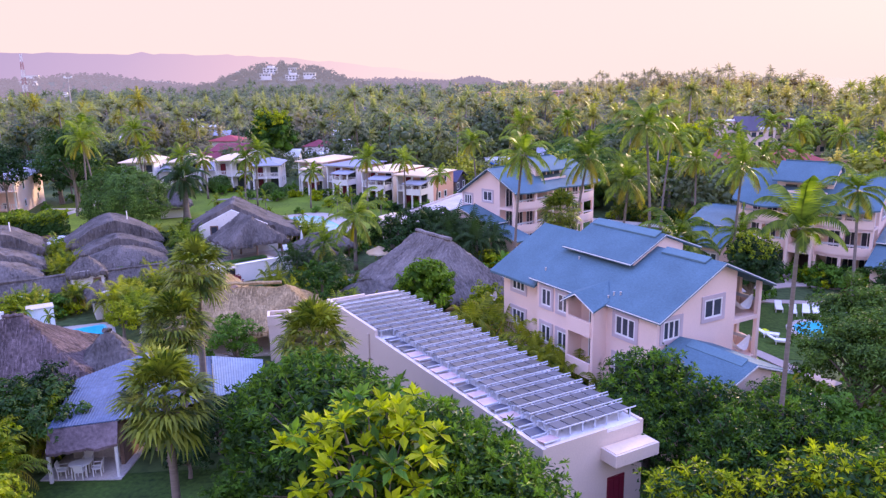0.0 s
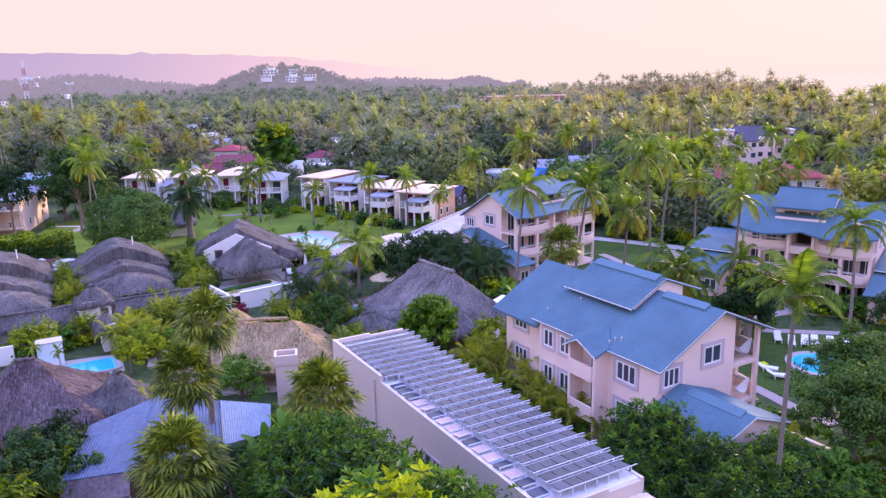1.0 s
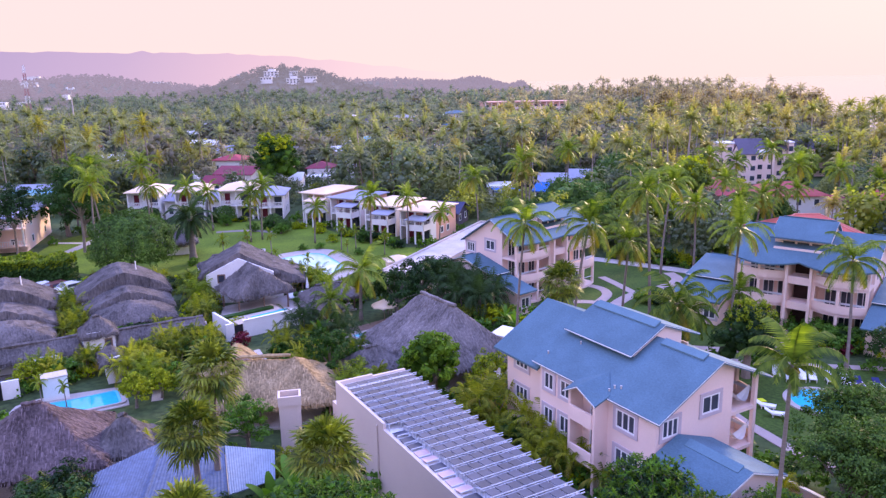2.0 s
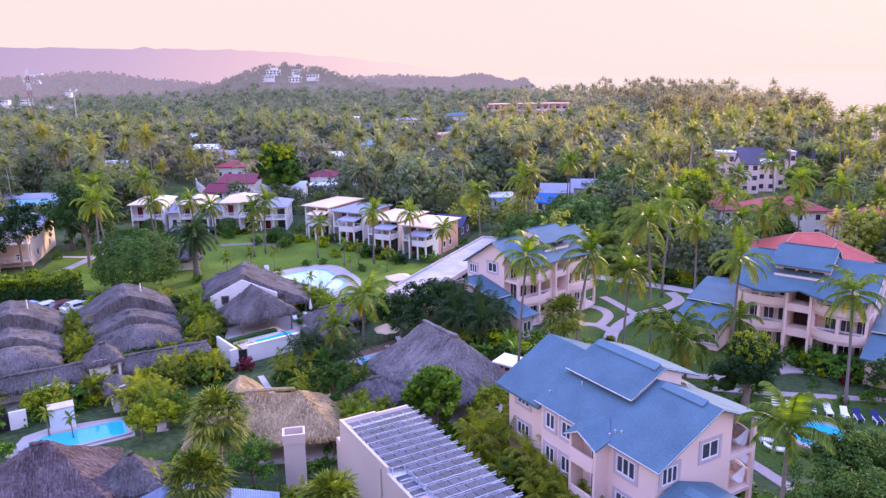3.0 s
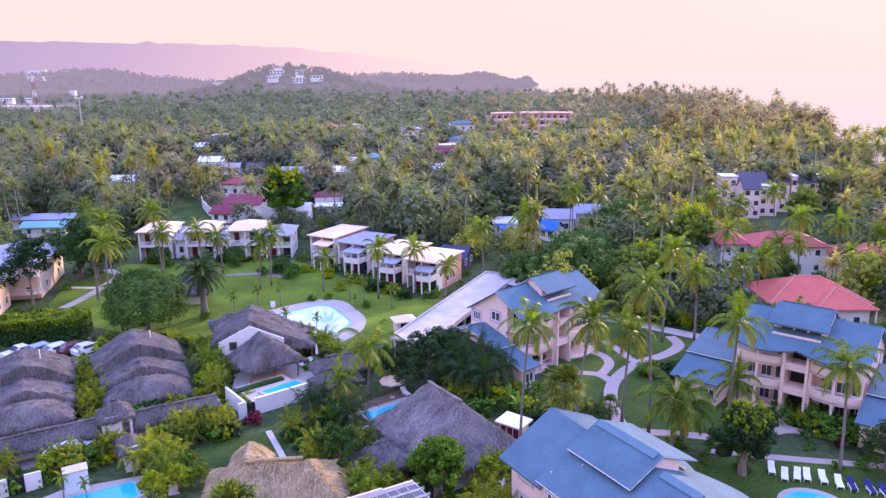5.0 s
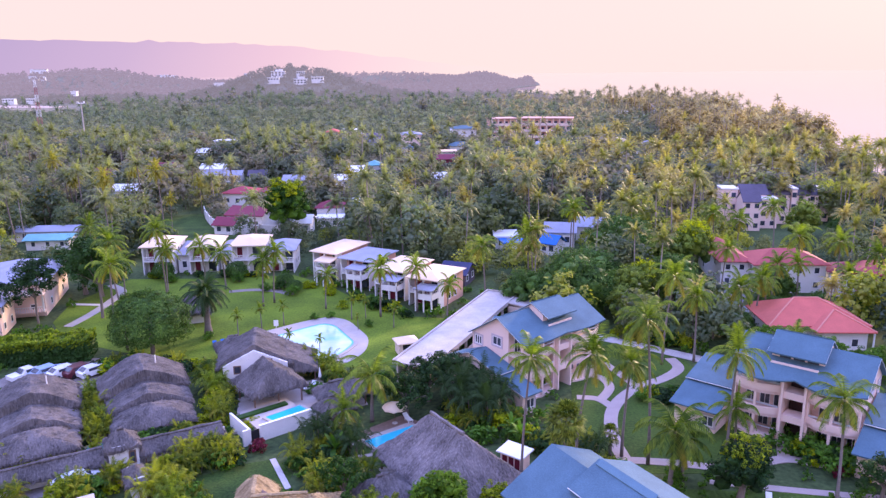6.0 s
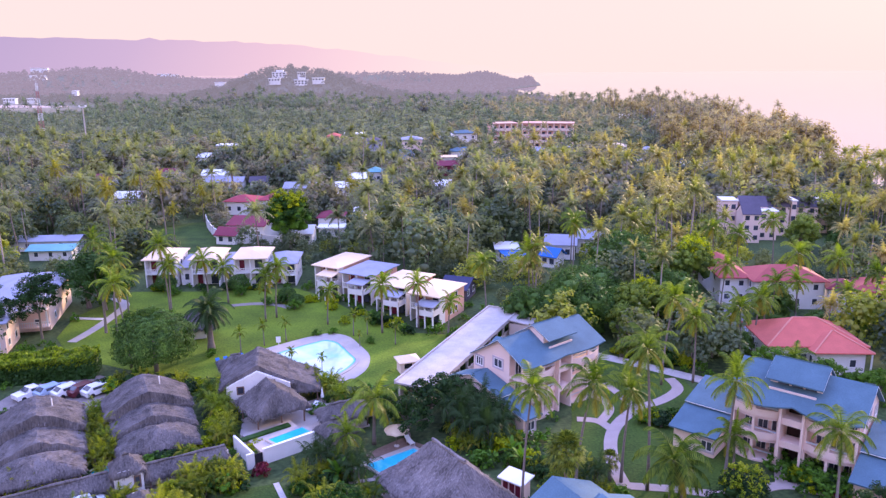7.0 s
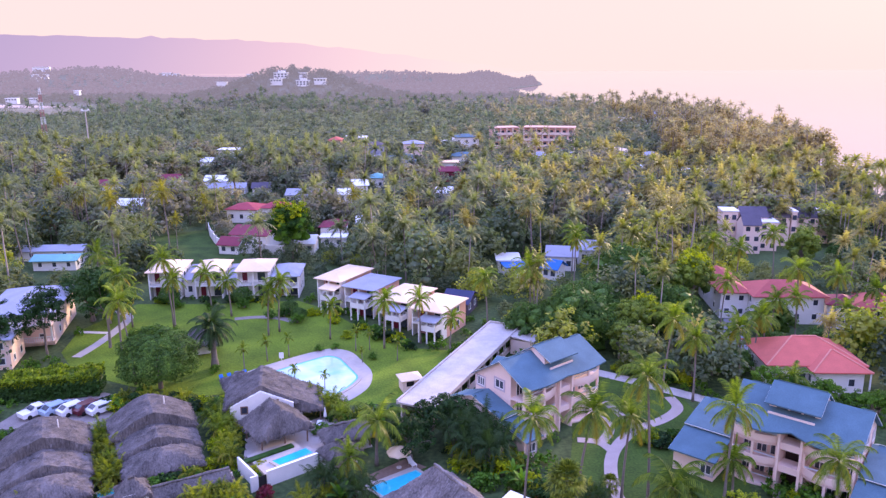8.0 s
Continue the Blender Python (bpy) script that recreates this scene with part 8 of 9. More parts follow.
tall_dark = [(broad_tree(183, 12.0, 4.0, 8000, 0.34, LEAF_DARK, blobs=22, trunk=0.17, flat=1.1, low=0.42), 12.0)]
plant_out(tall_dark, "tall dark green tree with a slim forked trunk beside the lawn", "tall dark trees", [(-65.2, 110.2, 11.6), (-57.0, 114.2, 14.0), (-70.5, 106.5, 9.0)], seed=27)
roundt = [(dome_tree(191, 9.0, 5.3, 26000, 0.30), 9.0)]
plant_out(roundt, "broad round-crowned dark green tree on the lawn", "", [(-42.6, 98.4, 9.0)], seed=10)
yel = [(broad_tree(201, 4.2, 2.6, 2600, 0.30, LEAF_YELLOW, blobs=15), 4.2), (broad_tree(202, 5.2, 3.0, 3600, 0.34, LEAF_YELLOW, blobs=17), 5.2)]
plant_out(yel, "bushy tree with bright yellow-green leaves", "yellow-green trees",
          [(-19.4, 27.2, 4.4), (-22.4, 30.4, 5.6), (-6.6, 55.4, 3.0), (-7.6, 58.4, 2.8), (3.2, 58.4, 3.4), (-25.6, 56.4, 2.8), (-26.6, 61.6, 2.6), (-24.2, 58.2, 2.4), (-22.6, 58.9, 2.0), (-28.4, 65.4, 2.4), (-36.6, 60.6, 2.6)], seed=11)
front = [(rosette_tree(211, 9.0, 2.7, 84, 0.50, (LEAF_LIME, LEAF, LEAF_LIGHT), inner=6, wide=0.26, limbs=2), 9.0)]
plant_out(front, "large-leaved almond tree with yellowing leaf rosettes", "", [(-2.7, 22.6, 9.3)], seed=12)
front2 = [(rosette_tree(213, 7.4, 3.4, 640, 0.26, (LEAF_LIGHT, LEAF, LEAF_LIGHT)), 7.4), (rosette_tree(214, 6.4, 2.8, 460, 0.25, (LEAF_LIGHT, LEAF)), 6.4)]
plant_out(front2, "glossy broadleaf tree with upright leaf sprays beside the solar-roofed house", "front trees", [(-0.8, 24.6, 8.0), (-5.6, 29.4, 8.1), (-7.0, 31.2, 7.0), (-4.0, 26.8, 8.4), (1.4, 24.4, 6.6)], seed=13)
lime = [(rosette_tree(215, 5.4, 3.4, 330, 0.30, (LEAF_LIME, LEAF_LIGHT)), 5.4), (rosette_tree(216, 4.6, 3.0, 280, 0.28, (LEAF_LIME, LEAF_LIME, LEAF_LIGHT)), 4.6)]
plant_out(lime, "spreading tree with bright yellow-green sprays", "lime trees", [(15.2, 25.2, 5.7), (9.6, 26.2, 4.5), (12.6, 25.4, 5.0)], seed=23)
side = [(broad_tree(218, 8.4, 3.4, 16000, 0.20, SIDE_LEAF, blobs=22, flat=0.9), 8.4)]
plant_out(side, "tall fine-leaved dark green tree beside the pool lawn", "side trees", [(21.5, 36.6, 8.0), (23.4, 40.6, 8.2), (22.4, 33.4, 7.4), (25.8, 41.4, 7.4), (25.2, 37.2, 7.0)], seed=25)
airy = [(rosette_tree(217, 5.4, 2.3, 260, 0.24, (LEAF_LIGHT, LEAF)), 5.4)]
plant_out(airy, "airy light green tree before the villa's annex", "airy trees", [(10.1, 35.2, 6.0), (12.4, 30.0, 5.0), (12.3, 32.4, 5.4), (14.8, 30.6, 5.2), (16.0, 33.4, 5.0), (17.0, 29.8, 4.6), (8.6, 32.4, 4.8)], seed=24)
ball = [(dome_tree(192, 3.2, 2.0, 5000, 0.24), 3.2)]
plant_out(ball, "round clipped dark green ball tree before the row houses", "ball trees", [(-55.8, 137.6, 3.2), (-41.6, 137.4, 3.2), (-31.0, 131.0, 2.6), (-28.6, 128.0, 2.2)], seed=26)
domes = [(canopy_tree(271, 11.0, 6.6, 9000, 0.42, DOME_LEAF, blobs=30), 11.0)]
plant_out(domes, "broad dome-crowned tree of close dark blue-green leaves", "canopy trees", [(18.9, 114.0, 11.0), (31.7, 137.0, 12.4), (23.4, 122.0, 9.6), (37.0, 122.0, 8.4), (12.0, 116.0, 7.6), (39.0, 112.5, 6.0), (53.4, 119.6, 6.4), (38.0, 104.0, 4.6), (49.5, 110.5, 4.4), (57.0, 111.5, 4.6), (66.0, 113.6, 5.0), (41.4, 103.6, 4.4), (88.0, 164.0, 7.0)], seed=31)
lime_domes = [(canopy_tree(272, 8.6, 3.6, 4200, 0.34, CANOPY_LIME, blobs=20, flat=1.1), 8.6), (canopy_tree(273, 11.0, 4.4, 4600, 0.36, CANOPY_LIME, blobs=20, top=LEAF_LIME), 11.0)]
plant_out(lime_domes, "heaped olive-green tree with sunny yellow-green lumps", "olive trees", [(27.6, 113.0, 8.8), (30.8, 116.4, 8.4), (25.4, 109.6, 6.4), (43.0, 131.0, 11.4), (37.7, 129.4, 10.4), (34.6, 113.6, 7.6), (76.0, 159.0, 10.6), (47.0, 143.0, 9.4)], seed=32)
plant_out([(canopy_tree(274, 13.0, 6.0, 11000, 0.44, LEAF, blobs=26, top=LEAF_LIME), 13.0)], "tall spreading tree with a bright yellow-green top over the villas", "", [(-38.8, 172.0, 13.5)], seed=33)
plant_near([(lambda: coconut_palm(281, 12.5, 26, length=3.3, yellow=9, material=GOLD_FROND, lean=0.9), 12.5), (lambda: coconut_palm(282, 15.5, 26, length=3.3, yellow=8, material=GOLD_FROND, lean=1.4), 15.5)], "tall coconut palm with a golden crown and long bare trunk", "golden palms",
           [(-100.9, 196.4, 12.5), (-99.6, 194.0, 11.0), (-87.1, 182.2, 13.8), (-84.8, 178.7, 13.0), (-67.4, 169.8, 16.4), (-90.7, 209.4, 11.5), (-68.9, 178.5, 8.4), (-69.8, 203.7, 9.0), (-26.6, 194.2, 11.8), (-39.3, 258.2, 8.0), (-109.0, 200.0, 15.5), (-104.0, 185.4, 9.0), (18.5, 178.0, 11.0)], seed=34)
plant_out([(canopy_tree(275, 6.6, 3.0, 5200, 0.26, LEAF_DARK, blobs=20, top=LEAF_YELLOW), 6.6)], "bushy dark green tree with yellow blossom-like tips beside the path", "", [(25.4, 60.4, 6.6)], seed=35)
plant_out([(canopy_tree(276, 6.2, 2.6, 5600, 0.26, LEAF_LIGHT, blobs=20, flat=1.1), 6.2)], "fresh green leafy tree before the thatched hall", "", [(-1.6, 55.8, 6.6)], seed=36)
# shrubs
sh_g = [(shrub(221, 1.2, 900, 0.22, LEAF), 1.5), (shrub(222, 1.5, 1100, 0.24, LEAF), 1.9)]
plant_out(sh_g, "round clipped dark green shrub", "green shrubs",
          [(-22.4, 112.6, 1.2), (-19.8, 113.4, 1.2), (-13.4, 109.2, 1.2), (-34.0, 128.4, 1.8), (-31.6, 129.6, 2.0), (-28.6, 126.0, 2.0), (-46.4, 134.0, 2.2), (-53.4, 134.6, 2.0), (-40.4, 134.6, 2.2), (-36.5, 104.0, 1.4),
           (36.6, 70.4, 2.0), (38.0, 69.0, 1.8), (35.4, 71.4, 1.6), (22.0, 82.4, 1.8), (23.6, 83.6, 1.6), (20.6, 64.4, 1.8), (16.0, 66.0, 1.8), (12.4, 69.8, 1.9), (5.6, 72.4, 2.0), (-8.6, 54.2, 1.6), (-16.4, 67.0, 1.7)], seed=14)
sh_y = [(shrub(231, 1.2, 900, 0.22, LEAF_LIME), 1.5)]
plant_out(sh_y, "bushy yellow-green garden shrub in a bed", "yellow shrubs",
          [(4.6, 75.4, 2.6), (5.8, 58.0, 1.8), (-5.0, 57.4, 2.0), (-30.6, 75.0, 1.8), (-32.6, 73.6, 1.7), (-28.6, 76.2, 1.7), (-23.4, 75.4, 1.2), (-22.8, 76.6, 1.2), (-34.8, 92.2, 1.8), (-38.2, 92.6, 1.8), (-31.4, 92.0, 2.0), (-28.4, 80.0, 2.2), (-28.8, 82.2, 2.4), (-18.6, 118.4, 1.5), (38.6, 66.0, 1.6), (40.0, 64.8, 1.8), (30.0, 101.4, 2.2), (27.8, 103.0, 2.2), (-43.2, 66.0, 1.4), (-46.0, 64.6, 1.4)], seed=15)
sh_r = [(shrub(241, 1.0, 700, 0.20, LEAF_RED), 1.3)]
plant_out(sh_r, "small crimson-leaved garden shrub", "red shrubs", [(-20.8, 71.0, 1.6), (-36.2, 72.6, 1.6), (36.8, 65.6, 1.2)], seed=16)


# planting beds: cane palms and shrubs set at random inside each bed
BEDS = [([(-29.0, 66.2), (-24.2, 70.0), (-21.4, 70.2), (-22.4, 68.4), (-26.6, 65.2)], 5, 5), ([(-25.4, 62.4), (-23.8, 61.2), (-24.6, 59.6), (-26.6, 60.6)], 2, 3),
        ([(-26.0, 131.4), (-6.6, 114.4), (-7.6, 113.2), (-27.2, 130.2)], 0, 8), ([(-60, 138.6), (-36, 139), (-36, 137.8), (-60, 137.4)], 0, 6),
        ([(-40.5, 86), (-39.5, 72), (-37.8, 70.5), (-39.5, 80), (-41.5, 90)], 9, 5), ([(-31, 90), (-29.6, 84), (-27.6, 77), (-25.6, 76), (-27.6, 84), (-29, 92)], 10, 10), ([(-34, 72.2), (-28.5, 75.2), (-28.8, 73.4), (-33.4, 70.8)], 1, 5), ([(-37, 61.6), (-31.5, 65.6), (-30.5, 64), (-36, 60.6)], 5, 2),
        ([(-29.4, 64.6), (-26.2, 63.6), (-24.9, 59.6), (-27.6, 60.6)], 5, 4), ([(-27.6, 68.4), (-22.5, 71.0), (-22, 69.2), (-27, 67)], 5, 7), ([(-17.6, 71.5), (-9.5, 69.6), (-8.6, 62.5), (-12.6, 60.4), (-16.2, 66)], 9, 5), ([(-11, 60), (-3.5, 57), (-3.0, 52.4), (-7.6, 53.2)], 3, 6),
        ([(1.6, 57.4), (5.0, 50.2), (8.4, 43.8), (6.4, 42.6), (1.6, 50.8)], 8, 6), ([(-8.5, 80.5), (5.8, 82), (6.6, 74), (2.6, 73.6), (-2.6, 77.6)], 5, 6), ([(-18.4, 92.6), (-12.2, 88.8), (-9.6, 84), (-12.6, 86.2), (-17.8, 89.6)], 7, 4), ([(7.6, 73.4), (13.4, 70.6), (14.4, 66.0), (8.6, 66.4)], 4, 7),
        ([(33.4, 71.4), (39.6, 66.6), (38.4, 65.4), (34.6, 68.8)], 0, 6), ([(23.0, 103.6), (35.6, 97.6), (36.4, 99), (24, 105.6)], 3, 8), ([(-48, 93.4), (-29.6, 92.6), (-29.6, 90.8), (-47.4, 91.4)], 5, 16), ([(-44.8, 83.4), (-42.6, 82), (-41.6, 76), (-43, 76)], 3, 3), ([(22.2, 83.2), (25.4, 85.2), (26.6, 82), (23.4, 80.6)], 0, 4), ([(-21.6, 49), (-17.6, 50), (-16.4, 46), (-19.6, 44.8)], 3, 3),
        ([(-12.0, 46.5), (-9.6, 46.8), (-9.4, 42), (-12.4, 42.8)], 2, 2), ([(17.6, 40), (21.6, 41.6), (23.4, 36), (20.6, 34.6)], 1, 3), ([(-24.6, 44), (-20.6, 42.4), (-21.4, 33.6), (-24.2, 34.6)], 4, 3), ([(-46.6, 66.6), (-38.6, 70), (-38.2, 68.6), (-45.6, 64.8)], 3, 4)]
OPEN = [(-30.5, 54.0, 4.6), (-26.0, 54.6, 4.6), (-20.0, 70.6, 3.2), (-17.2, 71.2, 3.0), (-8.6, 68.6, 3.0)]      # free sight on the pools
rb = random.Random(41)
cane_p, green_p, yellow_p = [], [], []
for poly, n_palm, n_shrub in BEDS:
    xs, ys = [p[0] for p in poly], [p[1] for p in poly]
    got = 0
    for _ in range(4000):
        if got >= n_palm * 1.35 + n_shrub * 1.9:
            break
        x, y = rb.uniform(min(xs), max(xs)), rb.uniform(min(ys), max(ys))
        hit = False
        for i in range(len(poly)):
            (x0, y0), (x1, y1) = poly[i - 1], poly[i]
            if (y0 > y) != (y1 > y) and x < (x1 - x0) * (y - y0) / (y1 - y0) + x0:
                hit = not hit
        if not hit or any((x - ox) ** 2 + (y - oy) ** 2 < q * q for ox, oy, q in OPEN):
            continue
        if got < n_palm * 1.35:
            cane_p.append((x, y, rb.uniform(1.0, 2.1)))
        elif rb.random() < 0.55:
            green_p.append((x, y, rb.uniform(1.1, 2.4)))
        else:
            yellow_p.append((x, y, rb.uniform(1.0, 2.0)))
        got += 1
plant_out([(clump_palm(153, 2.0, 6, 1.6, CANE_LEAF, 2), 2.0), (clump_palm(154, 2.4, 7, 1.9, CANE_LEAF, 2), 2.4)], "cane palm in a dense garden bed", "bed palms", cane_p, seed=19)
plant_out([(shrub(223, 1.3, 1000, 0.24, LEAF), 1.6), (shrub(224, 1.2, 900, 0.30, LEAF_DARK), 1.5)], "leafy green shrub in a dense garden bed", "bed shrubs", green_p, seed=20)
plant_out([(shrub(232, 1.2, 900, 0.24, LEAF_LIME), 1.5)], "bright yellow-green shrub in a garden bed", "bed shrubs", yellow_p, seed=21)


# tall hedge at the car park
def hedge(m, w, d, h, label, seed):
    rnd = random.Random(seed)
    b = Build()
    for _ in range(int(w * d * 60 + w * h * 70)):
        x, y = rnd.uniform(-w / 2, w / 2), rnd.uniform(-d / 2, d / 2)
        z = h * (1 + 0.22 * noise.noise(Vector((x * 0.6, y * 0.6, 0))))
        f = rnd.random()
        if f < 0.4:
            y = -d / 2 + rnd.uniform(0, 0.4)
            z *= rnd.random()
        elif f < 0.5:
            x = (-w / 2 if rnd.random() < 0.5 else w / 2)
            z *= rnd.random()
        else:
            z -= rnd.uniform(0, 0.35)
        s = rnd.uniform(0.15, 0.32)
        p, n_ = Vector((x, y, z)), Vector((rnd.uniform(-1, 1), rnd.uniform(-1, 0.4), rnd.uniform(0.1, 1))).normalized()
        t = n_.orthogonal().normalized()
        u = n_.cross(t)
        k = len(b.v)
        b.v += [tuple(p - t * s), tuple(p - u * s * 0.6), tuple(p + t * s), tuple(p + u * s * 0.6)]
        b.f.append((k, k + 1, k + 2, k + 3))
    b.box(-w / 2 + 0.4, -d / 2 + 0.45, 0, w / 2 - 0.4, d / 2 - 0.3, h - 0.4)
    th = thing("hedge", m, label, "hedge")
    # the hedge's shaded front is painted with darker leaves low down
    lower, upper = Build(), Build()
    for f in b.f:
        pts = [b.v[i] for i in f]
        tgt = upper if sum(p[2] for p in pts) / len(pts) > h * rnd.uniform(0.58, 0.92) else lower
        tgt.add(pts, [tuple(range(len(pts)))])
    part("lower_growth", lower, LEAF_DARK, th, "dark leaves of the lower hedge, painted as its shade side")
    part("crown", upper, HEDGE_LEAF, th)
    return th


hedge(at(-57.0, 96.6, 0, 13), 12.6, 4.6, 3.3, "tall clipped yellow-green hedge along the car park", 5)


# ---------------------------------------------------------------- woods
def big_mesh(name, V, F, material):
    me = bpy.data.meshes.new(name)
    n, m = len(V), len(F)
    me.vertices.add(n)
    me.vertices.foreach_set("co", np.ascontiguousarray(V, dtype=np.float32).ravel())
    me.loops.add(m * 3)
    me.loops.foreach_set("vertex_index", np.ascontiguousarray(F, dtype=np.int32).ravel())
    me.polygons.add(m)
    me.polygons.foreach_set("loop_start", np.arange(0, m * 3, 3, dtype=np.int32))
    me.update(calc_edges=True)
    me.validate()
    me.materials.append(material)
    return me


def tri_arrays(b):
    F = []
    for f in b.f:
        for i in range(1, len(f) - 1):
            F.append((f[0], f[i], f[i + 1]))
    return np.array(b.v, dtype=np.float32), np.array(F, dtype=np.int32)


def scatter(name, templates, places, material, label, category):
    """Joins many copies of small templates into one mesh. Places: x, y, z, scale, turn, pick."""
    VV, FF, k = [], [], 0
    for x, y, z, s, a, pick in places:
        V, F = templates[pick]
        c, sn = math.cos(a) * s, math.sin(a) * s
        R = np.array([[c, -sn, 0], [sn, c, 0], [0, 0, s]], dtype=np.float32)
        VV.append(V @ R.T + np.array([x, y, z], dtype=np.float32))
        FF.append(F + k)
        k += len(V)
    me = big_mesh(name, np.concatenate(VV), np.concatenate(FF), material)
    ob = new(name, me)
    return tagged(ob, label, category, kind="stuff")


def low_palm(seed, h, fronds, segs, length, trunk=True):
    """A lean palm for the woods: narrow arching fronds with hanging leaflets on a bent trunk."""
    rnd = random.Random(seed)
    b, t = Build(), Build()
    ln, lr = rnd.uniform(-0.10, 0.10) * h, rnd.uniform(-0.08, 0.08) * h
    for i in range(fronds):
        q = i / (fronds - 1)
        az, el = i * 2.399 + rnd.uniform(-0.35, 0.35), radians(78 - 88 * q ** 1.1 + rnd.uniform(-14, 14))
        d = Vector((math.cos(az) * math.cos(el), math.sin(az) * math.cos(el), math.sin(el)))
        sd = Vector((-math.sin(az), math.cos(az), 0))
        p = Vector((0, 0, h))
        seg = length * rnd.uniform(0.75, 1.15) / segs
        bend = rnd.uniform(1.2, 1.75)
        for s in range(segs):
            d = (d + Vector((0, 0, -bend / segs * (0.45 + 1.1 * s / segs)))).normalized()
            p2 = p + d * seg
            w = length * 0.20 * math.sin(math.pi * min(1, 0.22 + 0.74 * (s + 0.5) / segs)) * rnd.uniform(0.8, 1.15)
            for sg in (-1, 1):
                k = len(b.v)
                b.v += [tuple(p), tuple(p2), tuple(p + d * seg * 1.15 + sd * sg * w + Vector((0, 0, -w * 0.75)))]
                b.f.append((k, k + 1, k + 2))
            p = p2
    if trunk:
        t.tube([(ln, lr, 0), (ln * 0.35, lr * 0.35, h * 0.5), (0, 0, h)], [0.19, 0.14, 0.12], 4, cap=False)
    return b, t


def low_tree(seed, h, r, leaves, size, blobs=9, body=True):
    rnd = random.Random(seed)
    b = Build()
    bl = []
    for i in range(blobs):
        a, q = i * 2.399 + rnd.uniform(-0.4, 0.4), math.sqrt((i + 0.5) / blobs)
        bl.append((r * 0.72 * q * math.cos(a), r * 0.72 * q * math.sin(a), h - r * (0.40 + 0.85 * q * q) + rnd.uniform(-0.12, 0.12) * r, r * rnd.uniform(0.28, 0.46)))
    if body:
        crown_body(b, bl, rnd, 0.34)
    leaf_cloud(b, bl, leaves, size, rnd, shell=0.6, sub=10, wide=0.4)
    return b


def inside(x, y, poly):
    c = False
    for i in range(len(poly)):
        (x0, y0), (x1, y1) = poly[i - 1], poly[i]
        if (y0 > y) != (y1 > y) and x < (x1 - x0) * (y - y0) / (y1 - y0) + x0:
            c = not c
    return c


RESORT = [(-70, -10), (-66, 100), (-80, 108), (-82, 136), (-64, 152), (-30, 152), (-16, 144), (4, 127), (9, 121), (13, 106), (22, 105), (36, 97), (44, 90), (62, 88), (75, 70), (70, -10)]
CLEAR = [(x + w / 2, y + d / 2 - 2, max(w, d) * 0.62 + 2.5) for x, y, a, w, d, h, *_ in FAR_HOUSES] + [(x + w / 2, y - 3, w * 0.4 + 3) for x, y, z, w, h, n in HILL_HOUSES if y < 950] + [(49.5, 382, 14), (-90, 160, 10), (26, 382, 9), (51, 97, 10), (60, 124, 8.5), (51, 128, 8), (70, 118, 6.5), (57, 115, 7), (63.5, 113, 6.5), (76, 172, 12), (8, 112, 5), (-82, 118, 9), (19, 114, 7), (32, 137, 7), (43, 131, 6), (30, 115, 6), (46.5, 117, 6), (50, 138, 6), (49, 120, 5), (40, 118, 5), (76, 160, 5), (68, 122, 6), (43, 108, 9), (86, 177, 8)]


def clear(x, y):
    return not any((x - cx) ** 2 + (y - cy) ** 2 < r * r for cx, cy, r in CLEAR)


def view_clear(x, y):
    """False on the open ground before the houses: gardens and drives with low growth only."""
    return not any(abs(x - cx * (y / cy)) < r * 0.9 and cy - 34 < y < cy for cx, cy, r in CLEAR if cy > 140)


def coastal(p):
    """True where the palms stand towards the sea and sun, with the glow painted yellow; the two kinds mingle between.
    """
    return p[0] > 0.10 * p[1] + 0.35 * p[1] * noise.noise(Vector((p[0] * 0.21, p[1] * 0.21, 2.0)))


rw = random.Random(77)
pal = [low_palm(300 + i, 9.0 + 0.9 * i, 24, 6, 3.6) for i in range(5)]
pal_leaf, pal_trunk = [tri_arrays(p[0]) for p in pal], [tri_arrays(p[1]) for p in pal]
trees = [tri_arrays(low_tree(320 + i, 8.0 + 0.8 * i, 4.2 + 0.5 * i, 760, 0.58, 14)) for i in range(5)]
coarse = [tri_arrays(low_tree(330 + i, 8.4 + 0.8 * i, 4.4 + 0.5 * i, 300, 0.92, 11)) for i in range(5)]
GRASS = [[(-84, 191), (-68, 204), (-60, 190), (-51, 176), (-58, 166), (-76, 168)], [(-66, 152), (-46, 152), (-44, 164), (-58, 168)], [(-62, 100), (-82, 104), (-84, 112), (-64, 112)]]
pp, near3, far3 = [], ([], [], []), ([], [], [])
